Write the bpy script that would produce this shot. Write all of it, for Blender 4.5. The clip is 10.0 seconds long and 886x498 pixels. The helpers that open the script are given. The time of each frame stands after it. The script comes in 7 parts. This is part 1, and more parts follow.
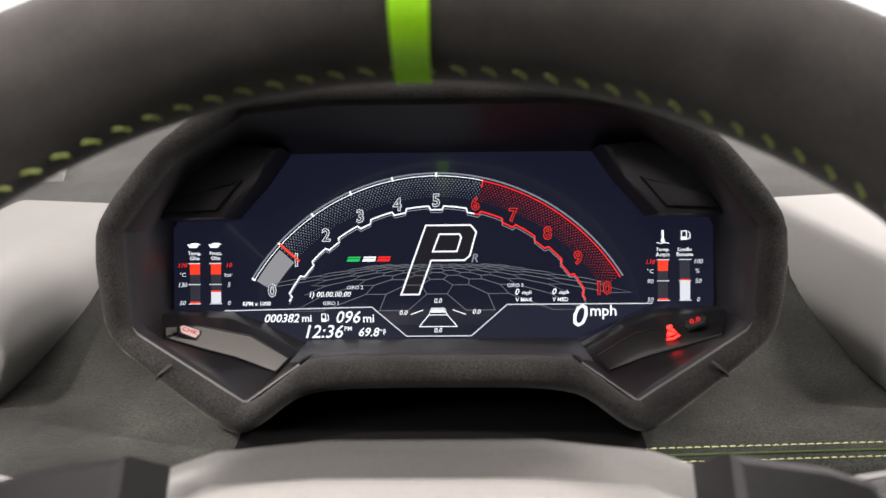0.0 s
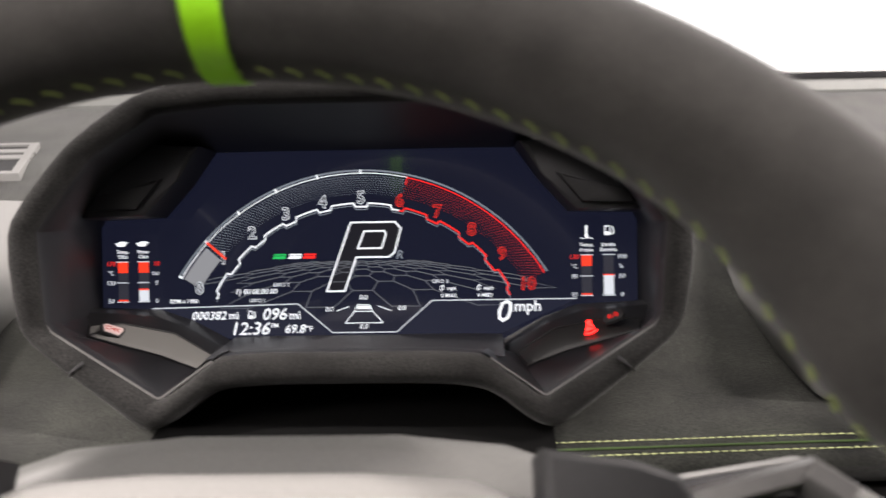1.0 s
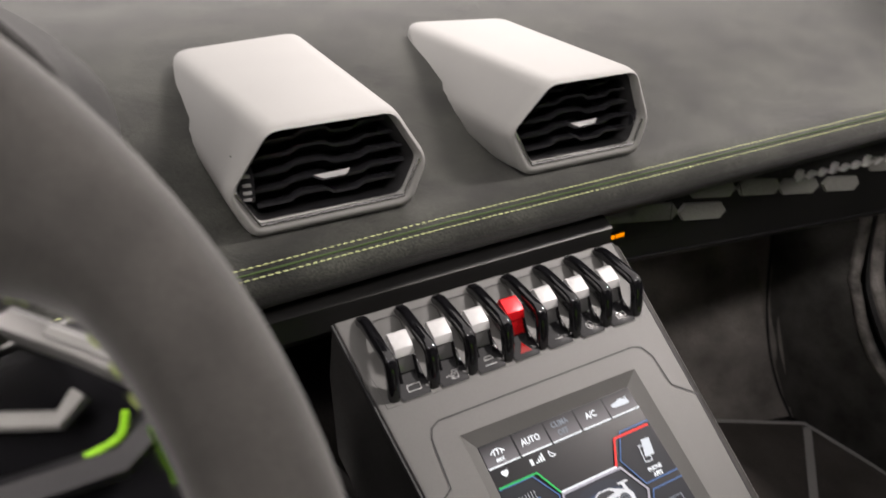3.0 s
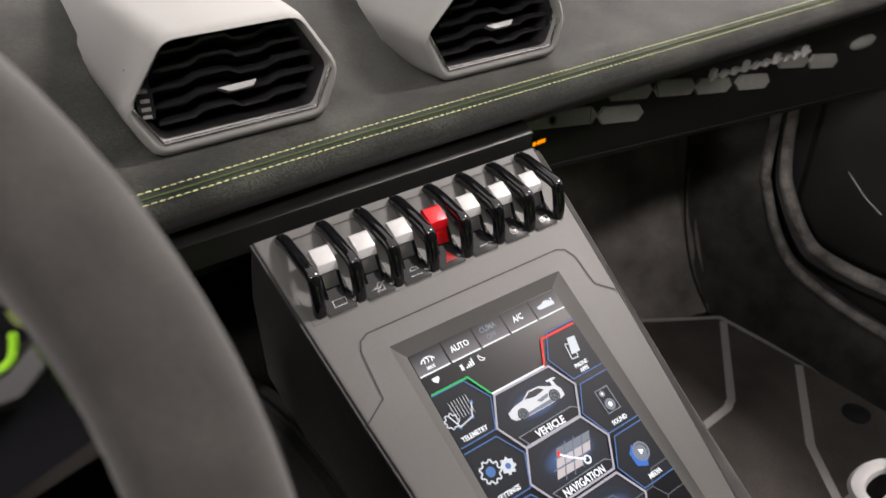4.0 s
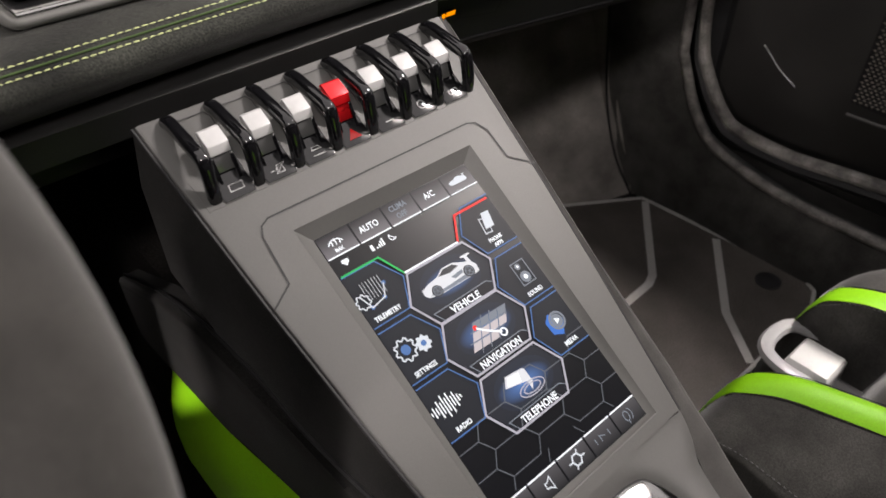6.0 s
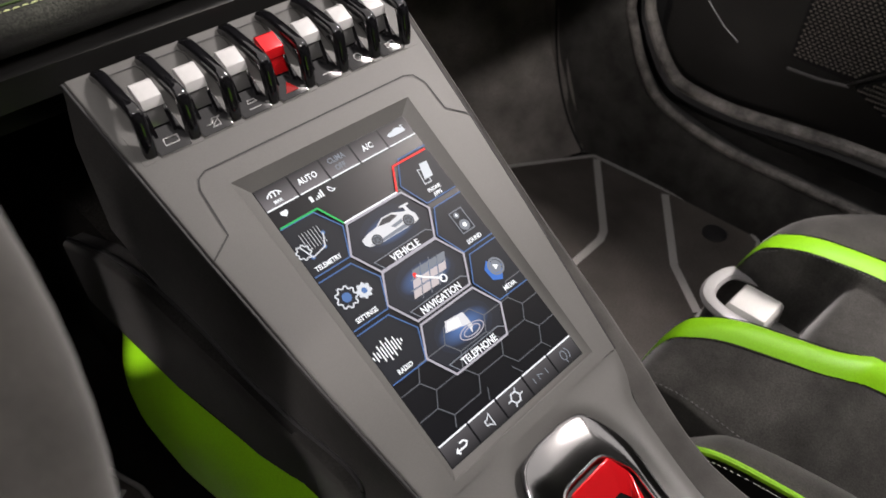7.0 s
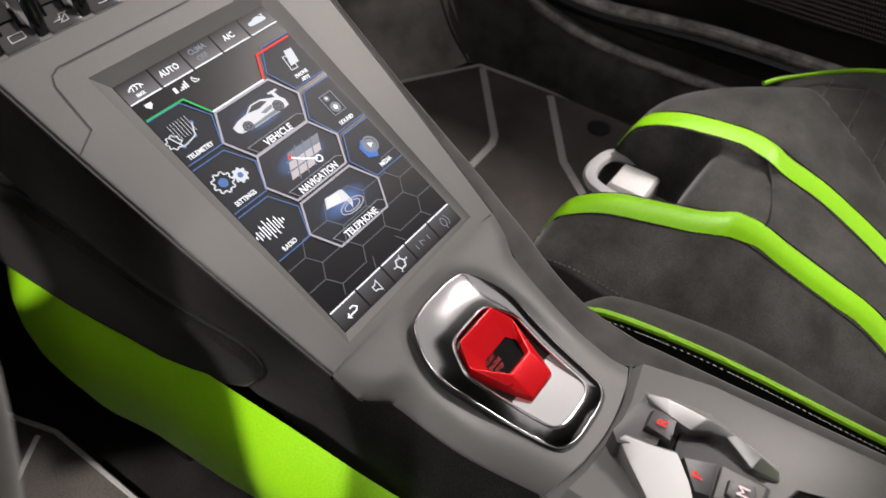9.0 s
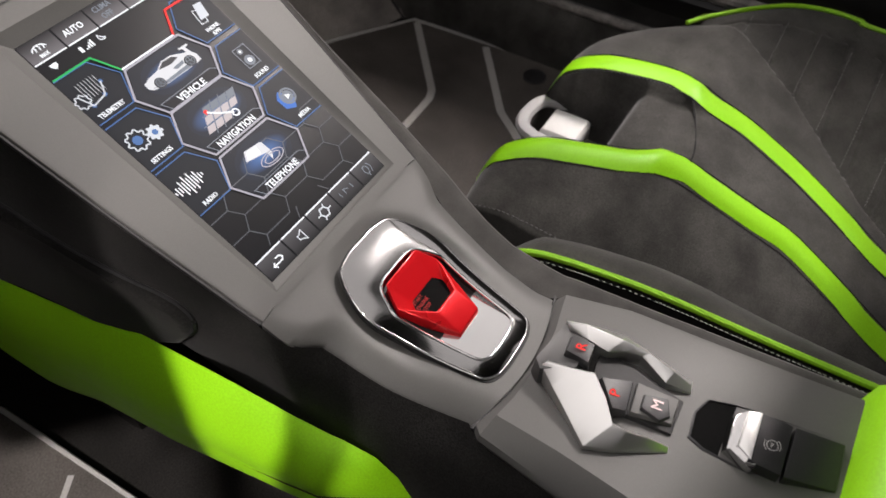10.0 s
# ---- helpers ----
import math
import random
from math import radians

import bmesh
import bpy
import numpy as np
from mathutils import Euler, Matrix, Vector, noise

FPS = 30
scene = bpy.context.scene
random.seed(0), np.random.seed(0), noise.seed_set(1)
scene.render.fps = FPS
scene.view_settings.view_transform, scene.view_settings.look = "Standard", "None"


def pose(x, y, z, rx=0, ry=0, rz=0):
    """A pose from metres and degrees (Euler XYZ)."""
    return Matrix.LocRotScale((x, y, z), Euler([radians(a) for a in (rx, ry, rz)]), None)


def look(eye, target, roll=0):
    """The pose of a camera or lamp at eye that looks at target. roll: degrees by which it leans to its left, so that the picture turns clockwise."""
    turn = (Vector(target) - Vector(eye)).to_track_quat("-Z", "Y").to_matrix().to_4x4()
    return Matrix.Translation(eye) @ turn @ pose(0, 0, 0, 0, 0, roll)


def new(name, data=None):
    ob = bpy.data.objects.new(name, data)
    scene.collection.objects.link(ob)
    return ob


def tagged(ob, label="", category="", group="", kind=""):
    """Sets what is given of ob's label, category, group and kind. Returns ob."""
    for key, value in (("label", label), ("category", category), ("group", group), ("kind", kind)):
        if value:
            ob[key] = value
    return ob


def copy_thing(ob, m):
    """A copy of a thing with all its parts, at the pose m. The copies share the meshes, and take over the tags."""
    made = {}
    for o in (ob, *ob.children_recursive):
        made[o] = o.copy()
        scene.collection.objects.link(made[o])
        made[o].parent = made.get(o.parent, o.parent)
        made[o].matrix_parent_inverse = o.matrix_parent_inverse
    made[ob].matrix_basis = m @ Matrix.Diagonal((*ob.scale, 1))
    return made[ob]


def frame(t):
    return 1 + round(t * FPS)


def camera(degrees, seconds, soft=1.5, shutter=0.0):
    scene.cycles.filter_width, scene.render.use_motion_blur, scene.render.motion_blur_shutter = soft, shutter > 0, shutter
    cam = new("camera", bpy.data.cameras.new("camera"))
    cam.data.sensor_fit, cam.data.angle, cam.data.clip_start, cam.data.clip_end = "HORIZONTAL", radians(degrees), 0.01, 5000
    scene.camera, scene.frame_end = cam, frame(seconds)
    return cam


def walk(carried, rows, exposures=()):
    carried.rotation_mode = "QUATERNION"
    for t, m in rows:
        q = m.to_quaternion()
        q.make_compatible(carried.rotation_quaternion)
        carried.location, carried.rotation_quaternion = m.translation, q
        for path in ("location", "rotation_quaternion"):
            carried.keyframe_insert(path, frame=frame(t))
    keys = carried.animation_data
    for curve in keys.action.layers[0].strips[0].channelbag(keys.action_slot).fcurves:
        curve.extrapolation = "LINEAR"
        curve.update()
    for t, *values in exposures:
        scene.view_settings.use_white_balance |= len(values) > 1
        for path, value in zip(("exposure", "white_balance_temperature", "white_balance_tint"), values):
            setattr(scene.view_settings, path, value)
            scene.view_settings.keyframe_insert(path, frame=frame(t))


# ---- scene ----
# camera: seconds, eye in metres, then yaw, pitch and lean in degrees
cam = camera(62.98, 10.0, shutter=0.35)
# focus on the dashboard's and console's distance, so that the near wheel is soft
cam.data.dof.use_dof, cam.data.dof.focus_distance, cam.data.dof.aperture_fstop = True, 0.47, 11.0
PATH = [
    (0, 0.0079, -0.0623, 0.7351, 1.00, -15.12, 0.76),
    (0.5, 0.0148, -0.0569, 0.7341, 1.19, -15.19, 0.86),
    (0.8, 0.0332, -0.0600, 0.7364, 1.14, -15.38, 1.01),
    (1, 0.0565, -0.0635, 0.7356, 1.53, -15.49, 1.33),
    (1.3, 0.0929, -0.0753, 0.7315, -0.09, -15.78, 2.02),
    (1.5, 0.1045, -0.0861, 0.7351, -3.67, -16.72, 1.17),
    (2, 0.1438, -0.0923, 0.7352, -13.51, -19.72, 1.33),
    (2.5, 0.1574, -0.0978, 0.7351, -22.47, -22.91, 1.54),
    (3, 0.1641, -0.0957, 0.7292, -28.27, -26.43, 1.30),
    (3.2, 0.1654, -0.0960, 0.7263, -29.90, -27.86, 1.49),
    (4.5, 0.1730, -0.0932, 0.7125, -36.51, -34.98, 1.14),
    (5, 0.1775, -0.0915, 0.7038, -38.17, -36.99, 1.10),
    (5.5, 0.1825, -0.0933, 0.6979, -39.37, -38.87, 1.07),
    (7, 0.1866, -0.1197, 0.6929, -44.50, -43.04, -0.14),
    (7.5, 0.1834, -0.1321, 0.6900, -46.65, -43.92, -0.31),
    (8, 0.1813, -0.1415, 0.6877, -49.12, -45.00, -0.45),
    (8.5, 0.1750, -0.1555, 0.6836, -51.49, -46.21, -0.45),
    (9, 0.1702, -0.1638, 0.6769, -54.07, -47.66, -0.71),
    (9.5, 0.1698, -0.1807, 0.6784, -56.56, -49.14, -0.89),
    (10, 0.1699, -0.1903, 0.6769, -59.06, -50.58, -0.99),
]
walk(cam, [(t, pose(x, y, z, 90 + pitch, 0, yaw) @ pose(0, 0, 0, 0, 0, -lean)) for t, x, y, z, yaw, pitch, lean in PATH])

# ---- light ----
world = bpy.data.worlds.new("showroom_light")
scene.world = world
world.use_nodes = True
bg = world.node_tree.nodes["Background"]
bg.inputs["Color"].default_value = (1.0, 0.925, 0.905, 1)
bg.inputs["Strength"].default_value = 0.80
scene.view_settings.exposure = 0.40


def lamp(name, eye, target, size, size_y, power, colour=(1, 0.905, 0.87)):
    data = bpy.data.lights.new(name, "AREA")
    data.shape, data.size, data.size_y, data.energy, data.color = "RECTANGLE", size, size_y, power, colour
    ob = new(name, data)
    ob.matrix_world = look(eye, target)
    return ob


# lamps of the hall: a tube at the passenger's side and a narrow beam on the driver's; the tubes behind the car, over
# the bonnet and far on the driver's side are added, unseen fill light
lamp("hall_lamp_right", (2.24, -0.44, 2.66), (0.35, 0.1, 0.4), 0.11, 0.5, 84)
# added fill: brightens footwell, wheel rim and dashboard top, no such lamps known
lamp("fill_lamp_rear", (-0.6, -1.4, 2.45), (0.6, 0.35, 0.3), 1.0, 0.35, 31)
lamp("fill_lamp_far", (-3.8, -1.6, 2.1), (1.1, 0.5, 0.2), 0.5, 0.5, 85)
lamp("fill_lamp_front", (2.3, 3.0, 2.3), (0.5, 0.4, 0.6), 2.0, 0.5, 64)
beam = bpy.data.lights.new("hall_lamp_left", "SPOT")
beam.energy, beam.color, beam.shadow_soft_size, beam.spot_size, beam.spot_blend = 350, (1, 0.905, 0.87), 0.075, radians(13.2), 0.30
new("hall_lamp_left", beam).matrix_world = look((-1.66, -0.39, 2.56), (-0.10, 0.10, 0.40))

# ---- small tools ----
UP = Vector((0, 0, 1))


def axes(origin, tilt):
    """u to the right, v up a plane that leans away by tilt degrees from upright, w out of it to the driver."""
    a = radians(tilt)
    m = Matrix(((1, 0, 0), (0, math.sin(a), -math.cos(a)), (0, math.cos(a), math.sin(a)))).to_4x4()
    m.translation = origin
    return m


CLUSTER = axes((0, 0.352, 0.62), 14.85)
CONSOLE = axes((0.3882, 0.099, 0.3942), 57.66)
WHEEL = axes((0, 0.0172, 0.6023), 37.3)


def root(ob):
    while ob.parent:
        ob = ob.parent
    return ob


def thing(name, label, category, at=(0, 0, 0), m=None, group="", kind=""):
    """A top-level thing. With m its parts are built in its own axes, else in the world's."""
    ob = new(name)
    ob.empty_display_size = 0.01
    if m is None:
        ob.location = at
    else:
        ob.matrix_basis = m
        ob["own"] = 1
    tagged(ob, label, category, group, kind)
    return ob


def finish(name, bm, mat, angle=35):
    bmesh.ops.recalc_face_normals(bm, faces=bm.faces[:])
    me = bpy.data.meshes.new(name)
    bm.to_mesh(me)
    bm.free()
    for p in me.polygons:
        p.use_smooth = True
    me.set_sharp_from_angle(angle=radians(angle))
    if mat:
        me.materials.append(mat)
    return me


def part(name, bm, mat, parent=None, label="", angle=35):
    if parent is not None and "own" not in root(parent):
        bmesh.ops.translate(bm, verts=bm.verts[:], vec=-root(parent).location)
    ob = new(name, finish(name, bm, mat, angle))
    ob.parent = parent
    if label:
        ob["label"] = label
    return ob


def solo(name, bm, mat, label, category, group="", kind="", angle=35):
    """A thing that is one mesh."""
    return tagged(part(name, bm, mat, None, "", angle), label, category, group, kind)


def prism(poly, m, w0, w1, bevel=0.0, seg=2, only_top=True, bm=None):
    """A plate with the outline poly in u, v, from depth w0 to w1 of the axes m."""
    fresh = bm is None
    bm = bmesh.new()
    lo = [bm.verts.new((u, v, w0)) for u, v in poly]
    hi = [bm.verts.new((u, v, w1)) for u, v in poly]
    n = len(poly)
    bm.faces.new(lo[::-1])
    top = bm.faces.new(hi)
    for i in range(n):
        bm.faces.new((lo[i], lo[(i + 1) % n], hi[(i + 1) % n], hi[i]))
    if bevel:
        edges = list(top.edges) if only_top else bm.edges[:]
        bmesh.ops.bevel(bm, geom=edges, offset=bevel, segments=seg, affect="EDGES", profile=0.6)
    bm.transform(m)
    return bm


def ring(outer, inner, m, w0, w1, bevel=0.0, seg=2):
    """A frame between two outlines with the same number of points."""
    bm = bmesh.new()
    n = len(outer)
    layers = [[bm.verts.new((u, v, w)) for u, v in poly] for poly, w in ((outer, w0), (outer, w1), (inner, w1), (inner, w0))]
    tops = []
    for a in range(4):
        b = (a + 1) % 4
        for i in range(n):
            j = (i + 1) % n
            f = bm.faces.new((layers[a][i], layers[a][j], layers[b][j], layers[b][i]))
            if a == 1:
                tops.append(f)
    if bevel:
        rim = {e for f in tops for e in f.edges if any(g not in tops for g in e.link_faces)}
        bmesh.ops.bevel(bm, geom=list(rim), offset=bevel, segments=seg, affect="EDGES", profile=0.6)
    bm.transform(m)
    return bm


def loft(loops, caps=True, closed=True):
    """A skin over loops of places with the same number of points."""
    bm = bmesh.new()
    rows = [[bm.verts.new(p) for p in loop] for loop in loops]
    n = len(rows[0])
    for a, b in zip(rows, rows[1:]):
        for i in range(n if closed else n - 1):
            j = (i + 1) % n
            bm.faces.new((a[i], a[j], b[j], b[i]))
    if caps and closed:
        bm.faces.new(rows[0][::-1])
        bm.faces.new(rows[-1])
    return bm


def sweep(path, radius, sides=8, closed=False, caps=True, flat=1.0, up=UP):
    """A rod along places; flat squeezes it across up."""
    path = [Vector(p) for p in path]
    n = len(path)
    loops = []
    for i, p in enumerate(path):
        a = path[(i - 1) % n] if closed or i else p
        b = path[(i + 1) % n] if closed or i < n - 1 else p
        way = (b - a).normalized()
        side = way.cross(up)
        side = side.normalized() if side.length > 1e-4 else way.cross(Vector((1, 0, 0))).normalized()
        top = side.cross(way)
        r = radius[i] if isinstance(radius, (list, tuple)) else radius
        loops.append([p + side * (math.cos(k * 2 * math.pi / sides) * r) + top * (math.sin(k * 2 * math.pi / sides) * r * flat) for k in range(sides)])
    if closed:
        bm = loft(loops + [loops[0]], caps=False)
        bmesh.ops.remove_doubles(bm, verts=bm.verts[:], dist=1e-6)
        return bm
    return loft(loops, caps)


def sheet(f, s_values, t_values, thick=0.0):
    """A skin through f(s, t); thick gives it a body downwards along its normals."""
    bm = bmesh.new()
    grid = [[bm.verts.new(f(s, t)) for t in t_values] for s in s_values]
    for a, b in zip(grid, grid[1:]):
        for i in range(len(a) - 1):
            bm.faces.new((a[i], a[i + 1], b[i + 1], b[i]))
    if thick:
        low = [[bm.verts.new(v.co - Vector((0, 0, thick))) for v in row] for row in grid]
        for a, b in zip(low, low[1:]):
            for i in range(len(a) - 1):
                bm.faces.new((a[i], b[i], b[i + 1], a[i + 1]))
        rim = lambda g: g[0] + [r[-1] for r in g[1:]] + g[-1][-2::-1] + [r[0] for r in g[-2:0:-1]]
        hi, lo = rim(grid), rim(low)
        for i in range(len(hi)):
            j = (i + 1) % len(hi)
            bm.faces.new((hi[i], hi[j], lo[j], lo[i]))
    return bm


def join(*parts):
    out = bmesh.new()
    for b in parts:
        me = bpy.data.meshes.new("joined")
        b.to_mesh(me)
        b.free()
        out.from_mesh(me)
        bpy.data.meshes.remove(me)
    return out


def box(lo, hi, bevel=0.0, seg=2):
    bm = prism([(lo[0], lo[1]), (hi[0], lo[1]), (hi[0], hi[1]), (lo[0], hi[1])], Matrix.Identity(4), lo[2], hi[2])
    if bevel:
        bmesh.ops.bevel(bm, geom=bm.edges[:], offset=bevel, segments=seg, affect="EDGES", profile=0.6)
    return bm


def smooth_path(points, steps=6, closed=False):
    """A round line through a few places."""
    pts = [Vector(p) for p in points]
    n = len(pts)
    out = []
    for i in range(n if closed else n - 1):
        p0 = pts[(i - 1) % n] if (closed and n > 2) or i else pts[i]
        p1, p2 = pts[i], pts[(i + 1) % n]
        p3 = pts[(i + 2) % n] if closed or i < n - 2 else p2
        for k in range(steps):
            t = k / steps
            out.append(0.5 * (2 * p1 + (p2 - p0) * t + (2 * p0 - 5 * p1 + 4 * p2 - p3) * t * t + (3 * p1 - p0 - 3 * p2 + p3) * t**3))
    if not closed:
        out.append(pts[-1])
    return out


def lines(paths, width, m, w, thick=0.0003, closed=False):
    """Flat lines on the plane w of the axes m."""
    bm = bmesh.new()
    for path in paths:
        pts = [Vector((*p, 0)) for p in path]
        n = len(pts)
        if n < 2:
            continue
        left, right = [], []
        for i, p in enumerate(pts):
            a = pts[(i - 1) % n] if (closed and n > 2) or i else None
            b = pts[(i + 1) % n] if (closed and n > 2) or i < n - 1 else None
            d1 = (p - a).normalized() if a is not None else (b - p).normalized()
            d2 = (b - p).normalized() if b is not None else d1
            d = (d1 + d2)
            d = d.normalized() if d.length > 1e-6 else d1
            nrm = Vector((-d.y, d.x, 0))
            k = min(2.0, 1 / max(0.3, nrm.dot(Vector((-d1.y, d1.x, 0)))))
            left.append(p + nrm * (width / 2 * k))
            right.append(p - nrm * (width / 2 * k))
        vl = [bm.verts.new((q.x, q.y, w + thick)) for q in left]
        vr = [bm.verts.new((q.x, q.y, w + thick)) for q in right]
        for i in range(n if closed and n > 2 else n - 1):
            j = (i + 1) % n
            bm.faces.new((vr[i], vr[j], vl[j], vl[i]))
    bm.transform(m)
    return bm


def fills(polys, m, w):
    bm = bmesh.new()
    for poly in polys:
        bm.faces.new([bm.verts.new((u, v, w)) for u, v in poly])
    bm.transform(m)
    return bm


def words(text, size, u, v, m, w, align="CENTER", shear=0.0, stretch=1.0, bold=0.0, turn=0.0):
    """Raised letters in the built-in font, their middle at u, v."""
    cu = bpy.data.curves.new("letters", "FONT")
    cu.body, cu.size, cu.align_x, cu.align_y, cu.shear, cu.offset = text, size, align, "CENTER", shear, bold
    cu.extrude, cu.resolution_u = 0.0001, 2
    tmp = bpy.data.objects.new("letters", cu)
    me = bpy.data.meshes.new_from_object(tmp)
    bm = bmesh.new()
    bm.from_mesh(me)
    bpy.data.objects.remove(tmp)
    bpy.data.meshes.remove(me)
    bpy.data.curves.remove(cu)
    bm.transform(m @ Matrix.Translation((u, v, w)) @ Matrix.Rotation(radians(turn), 4, "Z") @ Matrix.Diagonal((stretch, 1, 1, 1)))
    return bm


def ngon(cx, cy, r, n, turn=0.0, sx=1.0, sy=1.0):
    return [(cx + sx * r * math.cos(turn + 2 * math.pi * k / n), cy + sy * r * math.sin(turn + 2 * math.pi * k / n)) for k in range(n)]


def arc(cx, cy, rx, ry, a0, a1, n):
    return [(cx + rx * math.cos(radians(a0 + (a1 - a0) * k / n)), cy + ry * math.sin(radians(a0 + (a1 - a0) * k / n))) for k in range(n + 1)]

# ---- materials ----
def surface(name, colour, rough=0.5, metal=0.0, grain=0.0, grain_scale=400.0, stain=0.0, stain_scale=9.0, bump=0.0, coat=0.0, sheen=0.0, spec=0.5, transmission=0.0):
    """Principled surface with fine grain, larger stains and a bump, all in object space."""
    mat = bpy.data.materials.new(name)
    mat.use_nodes = True
    nt = mat.node_tree
    b = nt.nodes["Principled BSDF"]
    b.inputs["Roughness"].default_value, b.inputs["Metallic"].default_value = rough, metal
    b.inputs["Coat Weight"].default_value, b.inputs["Sheen Weight"].default_value = coat, sheen
    b.inputs["Specular IOR Level"].default_value = spec
    b.inputs["Transmission Weight"].default_value = transmission
    b.inputs["Base Color"].default_value = (*colour, 1)
    if sheen:
        b.inputs["Sheen Roughness"].default_value = 0.45
    coords = nt.nodes.new("ShaderNodeTexCoord").outputs["Object"]
    fine = nt.nodes.new("ShaderNodeTexNoise")
    fine.inputs["Scale"].default_value, fine.inputs["Detail"].default_value = grain_scale, 4
    wide = nt.nodes.new("ShaderNodeTexNoise")
    wide.inputs["Scale"].default_value, wide.inputs["Detail"].default_value = stain_scale, 5
    for n in (fine, wide):
        nt.links.new(coords, n.inputs["Vector"])
    if grain or stain:
        val = None
        for node, amount in ((fine, grain), (wide, stain)):
            if not amount:
                continue
            mr = nt.nodes.new("ShaderNodeMapRange")
            mr.inputs["From Min"].default_value, mr.inputs["From Max"].default_value = 0.3, 0.7
            mr.inputs["To Min"].default_value, mr.inputs["To Max"].default_value = 1 - amount, 1 + amount
            nt.links.new(node.outputs["Fac"], mr.inputs["Value"])
            if val is None:
                val = mr.outputs["Result"]
            else:
                mu = nt.nodes.new("ShaderNodeMath")
                mu.operation = "MULTIPLY"
                nt.links.new(val, mu.inputs[0])
                nt.links.new(mr.outputs["Result"], mu.inputs[1])
                val = mu.outputs[0]
        mix = nt.nodes.new("ShaderNodeVectorMath")
        mix.operation = "SCALE"
        mix.inputs[0].default_value = colour
        nt.links.new(val, mix.inputs["Scale"])
        nt.links.new(mix.outputs[0], b.inputs["Base Color"])
        rr = nt.nodes.new("ShaderNodeMapRange")
        rr.inputs["To Min"].default_value, rr.inputs["To Max"].default_value = max(0.02, rough - 0.08), min(1, rough + 0.08)
        nt.links.new(wide.outputs["Fac"], rr.inputs["Value"])
        nt.links.new(rr.outputs["Result"], b.inputs["Roughness"])
    if bump:
        bp = nt.nodes.new("ShaderNodeBump")
        bp.inputs["Strength"].default_value, bp.inputs["Distance"].default_value = bump, 0.0004
        nt.links.new(fine.outputs["Fac"], bp.inputs["Height"])
        nt.links.new(bp.outputs["Normal"], b.inputs["Normal"])
    return mat


def glow(name, colour, strength=1.0):
    """Lit marks of a display or a lamp; also the hall wall's own glow."""
    mat = bpy.data.materials.new(name)
    mat.use_nodes = True
    b = mat.node_tree.nodes["Principled BSDF"]
    b.inputs["Base Color"].default_value = (0.01, 0.01, 0.01, 1)
    b.inputs["Roughness"].default_value = 0.4
    b.inputs["Specular IOR Level"].default_value = 0.08
    b.inputs["Emission Color"].default_value = (*colour, 1)
    b.inputs["Emission Strength"].default_value = strength
    return mat


def soft_glow(name, edge, middle, strength):
    """A lit patch of a display that is brightest in its middle."""
    mat = glow(name, middle, strength)
    nt = mat.node_tree
    b = nt.nodes["Principled BSDF"]
    gen = nt.nodes.new("ShaderNodeTexCoord")
    sub = nt.nodes.new("ShaderNodeVectorMath")
    sub.operation = "DISTANCE"
    sub.inputs[1].default_value = (0.5, 0.5, 0.5)
    nt.links.new(gen.outputs["Generated"], sub.inputs[0])
    ramp = nt.nodes.new("ShaderNodeValToRGB")
    ramp.color_ramp.elements[0].color, ramp.color_ramp.elements[1].color = (*middle, 1), (*edge, 1)
    ramp.color_ramp.elements[1].position = 0.46
    nt.links.new(sub.outputs["Value"], ramp.inputs["Fac"])
    nt.links.new(ramp.outputs["Color"], b.inputs["Emission Color"])
    return mat


SUEDE = surface("suede_dark", (0.023, 0.0225, 0.0215), 0.95, grain=0.35, grain_scale=900, stain=0.45, stain_scale=26, bump=0.5, sheen=0.2, spec=0.2)
# suede of the console's driver's side, its shade put into the base colour
CLAD_SHADED = surface("shaded_cladding_suede", (0.0115, 0.0111, 0.0106), 0.95, grain=0.5, grain_scale=900, stain=0.5, stain_scale=24, bump=0.6, sheen=0.08, spec=0.12)
SUEDE_GREY = surface("suede_grey", (0.0212, 0.0222, 0.0184), 0.82, grain=0.70, grain_scale=950, stain=0.70, stain_scale=20, bump=0.8, sheen=0.26, spec=0.18)
RIM_SUEDE = surface("rim_suede", (0.036, 0.0344, 0.0317), 0.9, grain=0.25, grain_scale=1300, stain=0.25, stain_scale=70, bump=0.3, sheen=0.3, spec=0.25)
BLACK = surface("black_plastic", (0.018, 0.018, 0.02), 0.45, grain=0.2, grain_scale=1200, stain=0.15, bump=0.25)
DEEP = surface("deep_black_plastic", (0.008, 0.008, 0.009), 0.6, grain=0.2, stain=0.2, bump=0.2)
GLOSS = surface("gloss_black_plastic", (0.006, 0.006, 0.007), 0.08, stain=0.1, coat=0.6)
GREY = surface("grey_painted_trim", (0.086, 0.0855, 0.0825), 0.51, grain=0.06, grain_scale=1500, stain=0.08, stain_scale=9, bump=0.12, spec=0.42)
SILVER = surface("pale_silver_trim", (0.265, 0.264, 0.255), 0.60, metal=0.0, grain=0.04, grain_scale=1500, stain=0.06, bump=0.06, spec=0.35)
CHROME = surface("satin_chrome", (0.62, 0.62, 0.62), 0.2, metal=1.0, stain=0.06, grain=0.03)
POLISHED = surface("polished_metal", (0.46, 0.46, 0.46), 0.16, metal=1.0, stain=0.05)
BRUSHED = surface("brushed_metal", (0.30, 0.30, 0.30), 0.12, metal=1.0, stain=0.03)
GREEN = surface("green_leather", (0.31, 0.73, 0.008), 0.5, grain=0.07, grain_scale=700, stain=0.06, stain_scale=12, bump=0.25)
GREEN_CORD = surface("green_piping", (0.3, 0.65, 0.02), 0.5, grain=0.1)
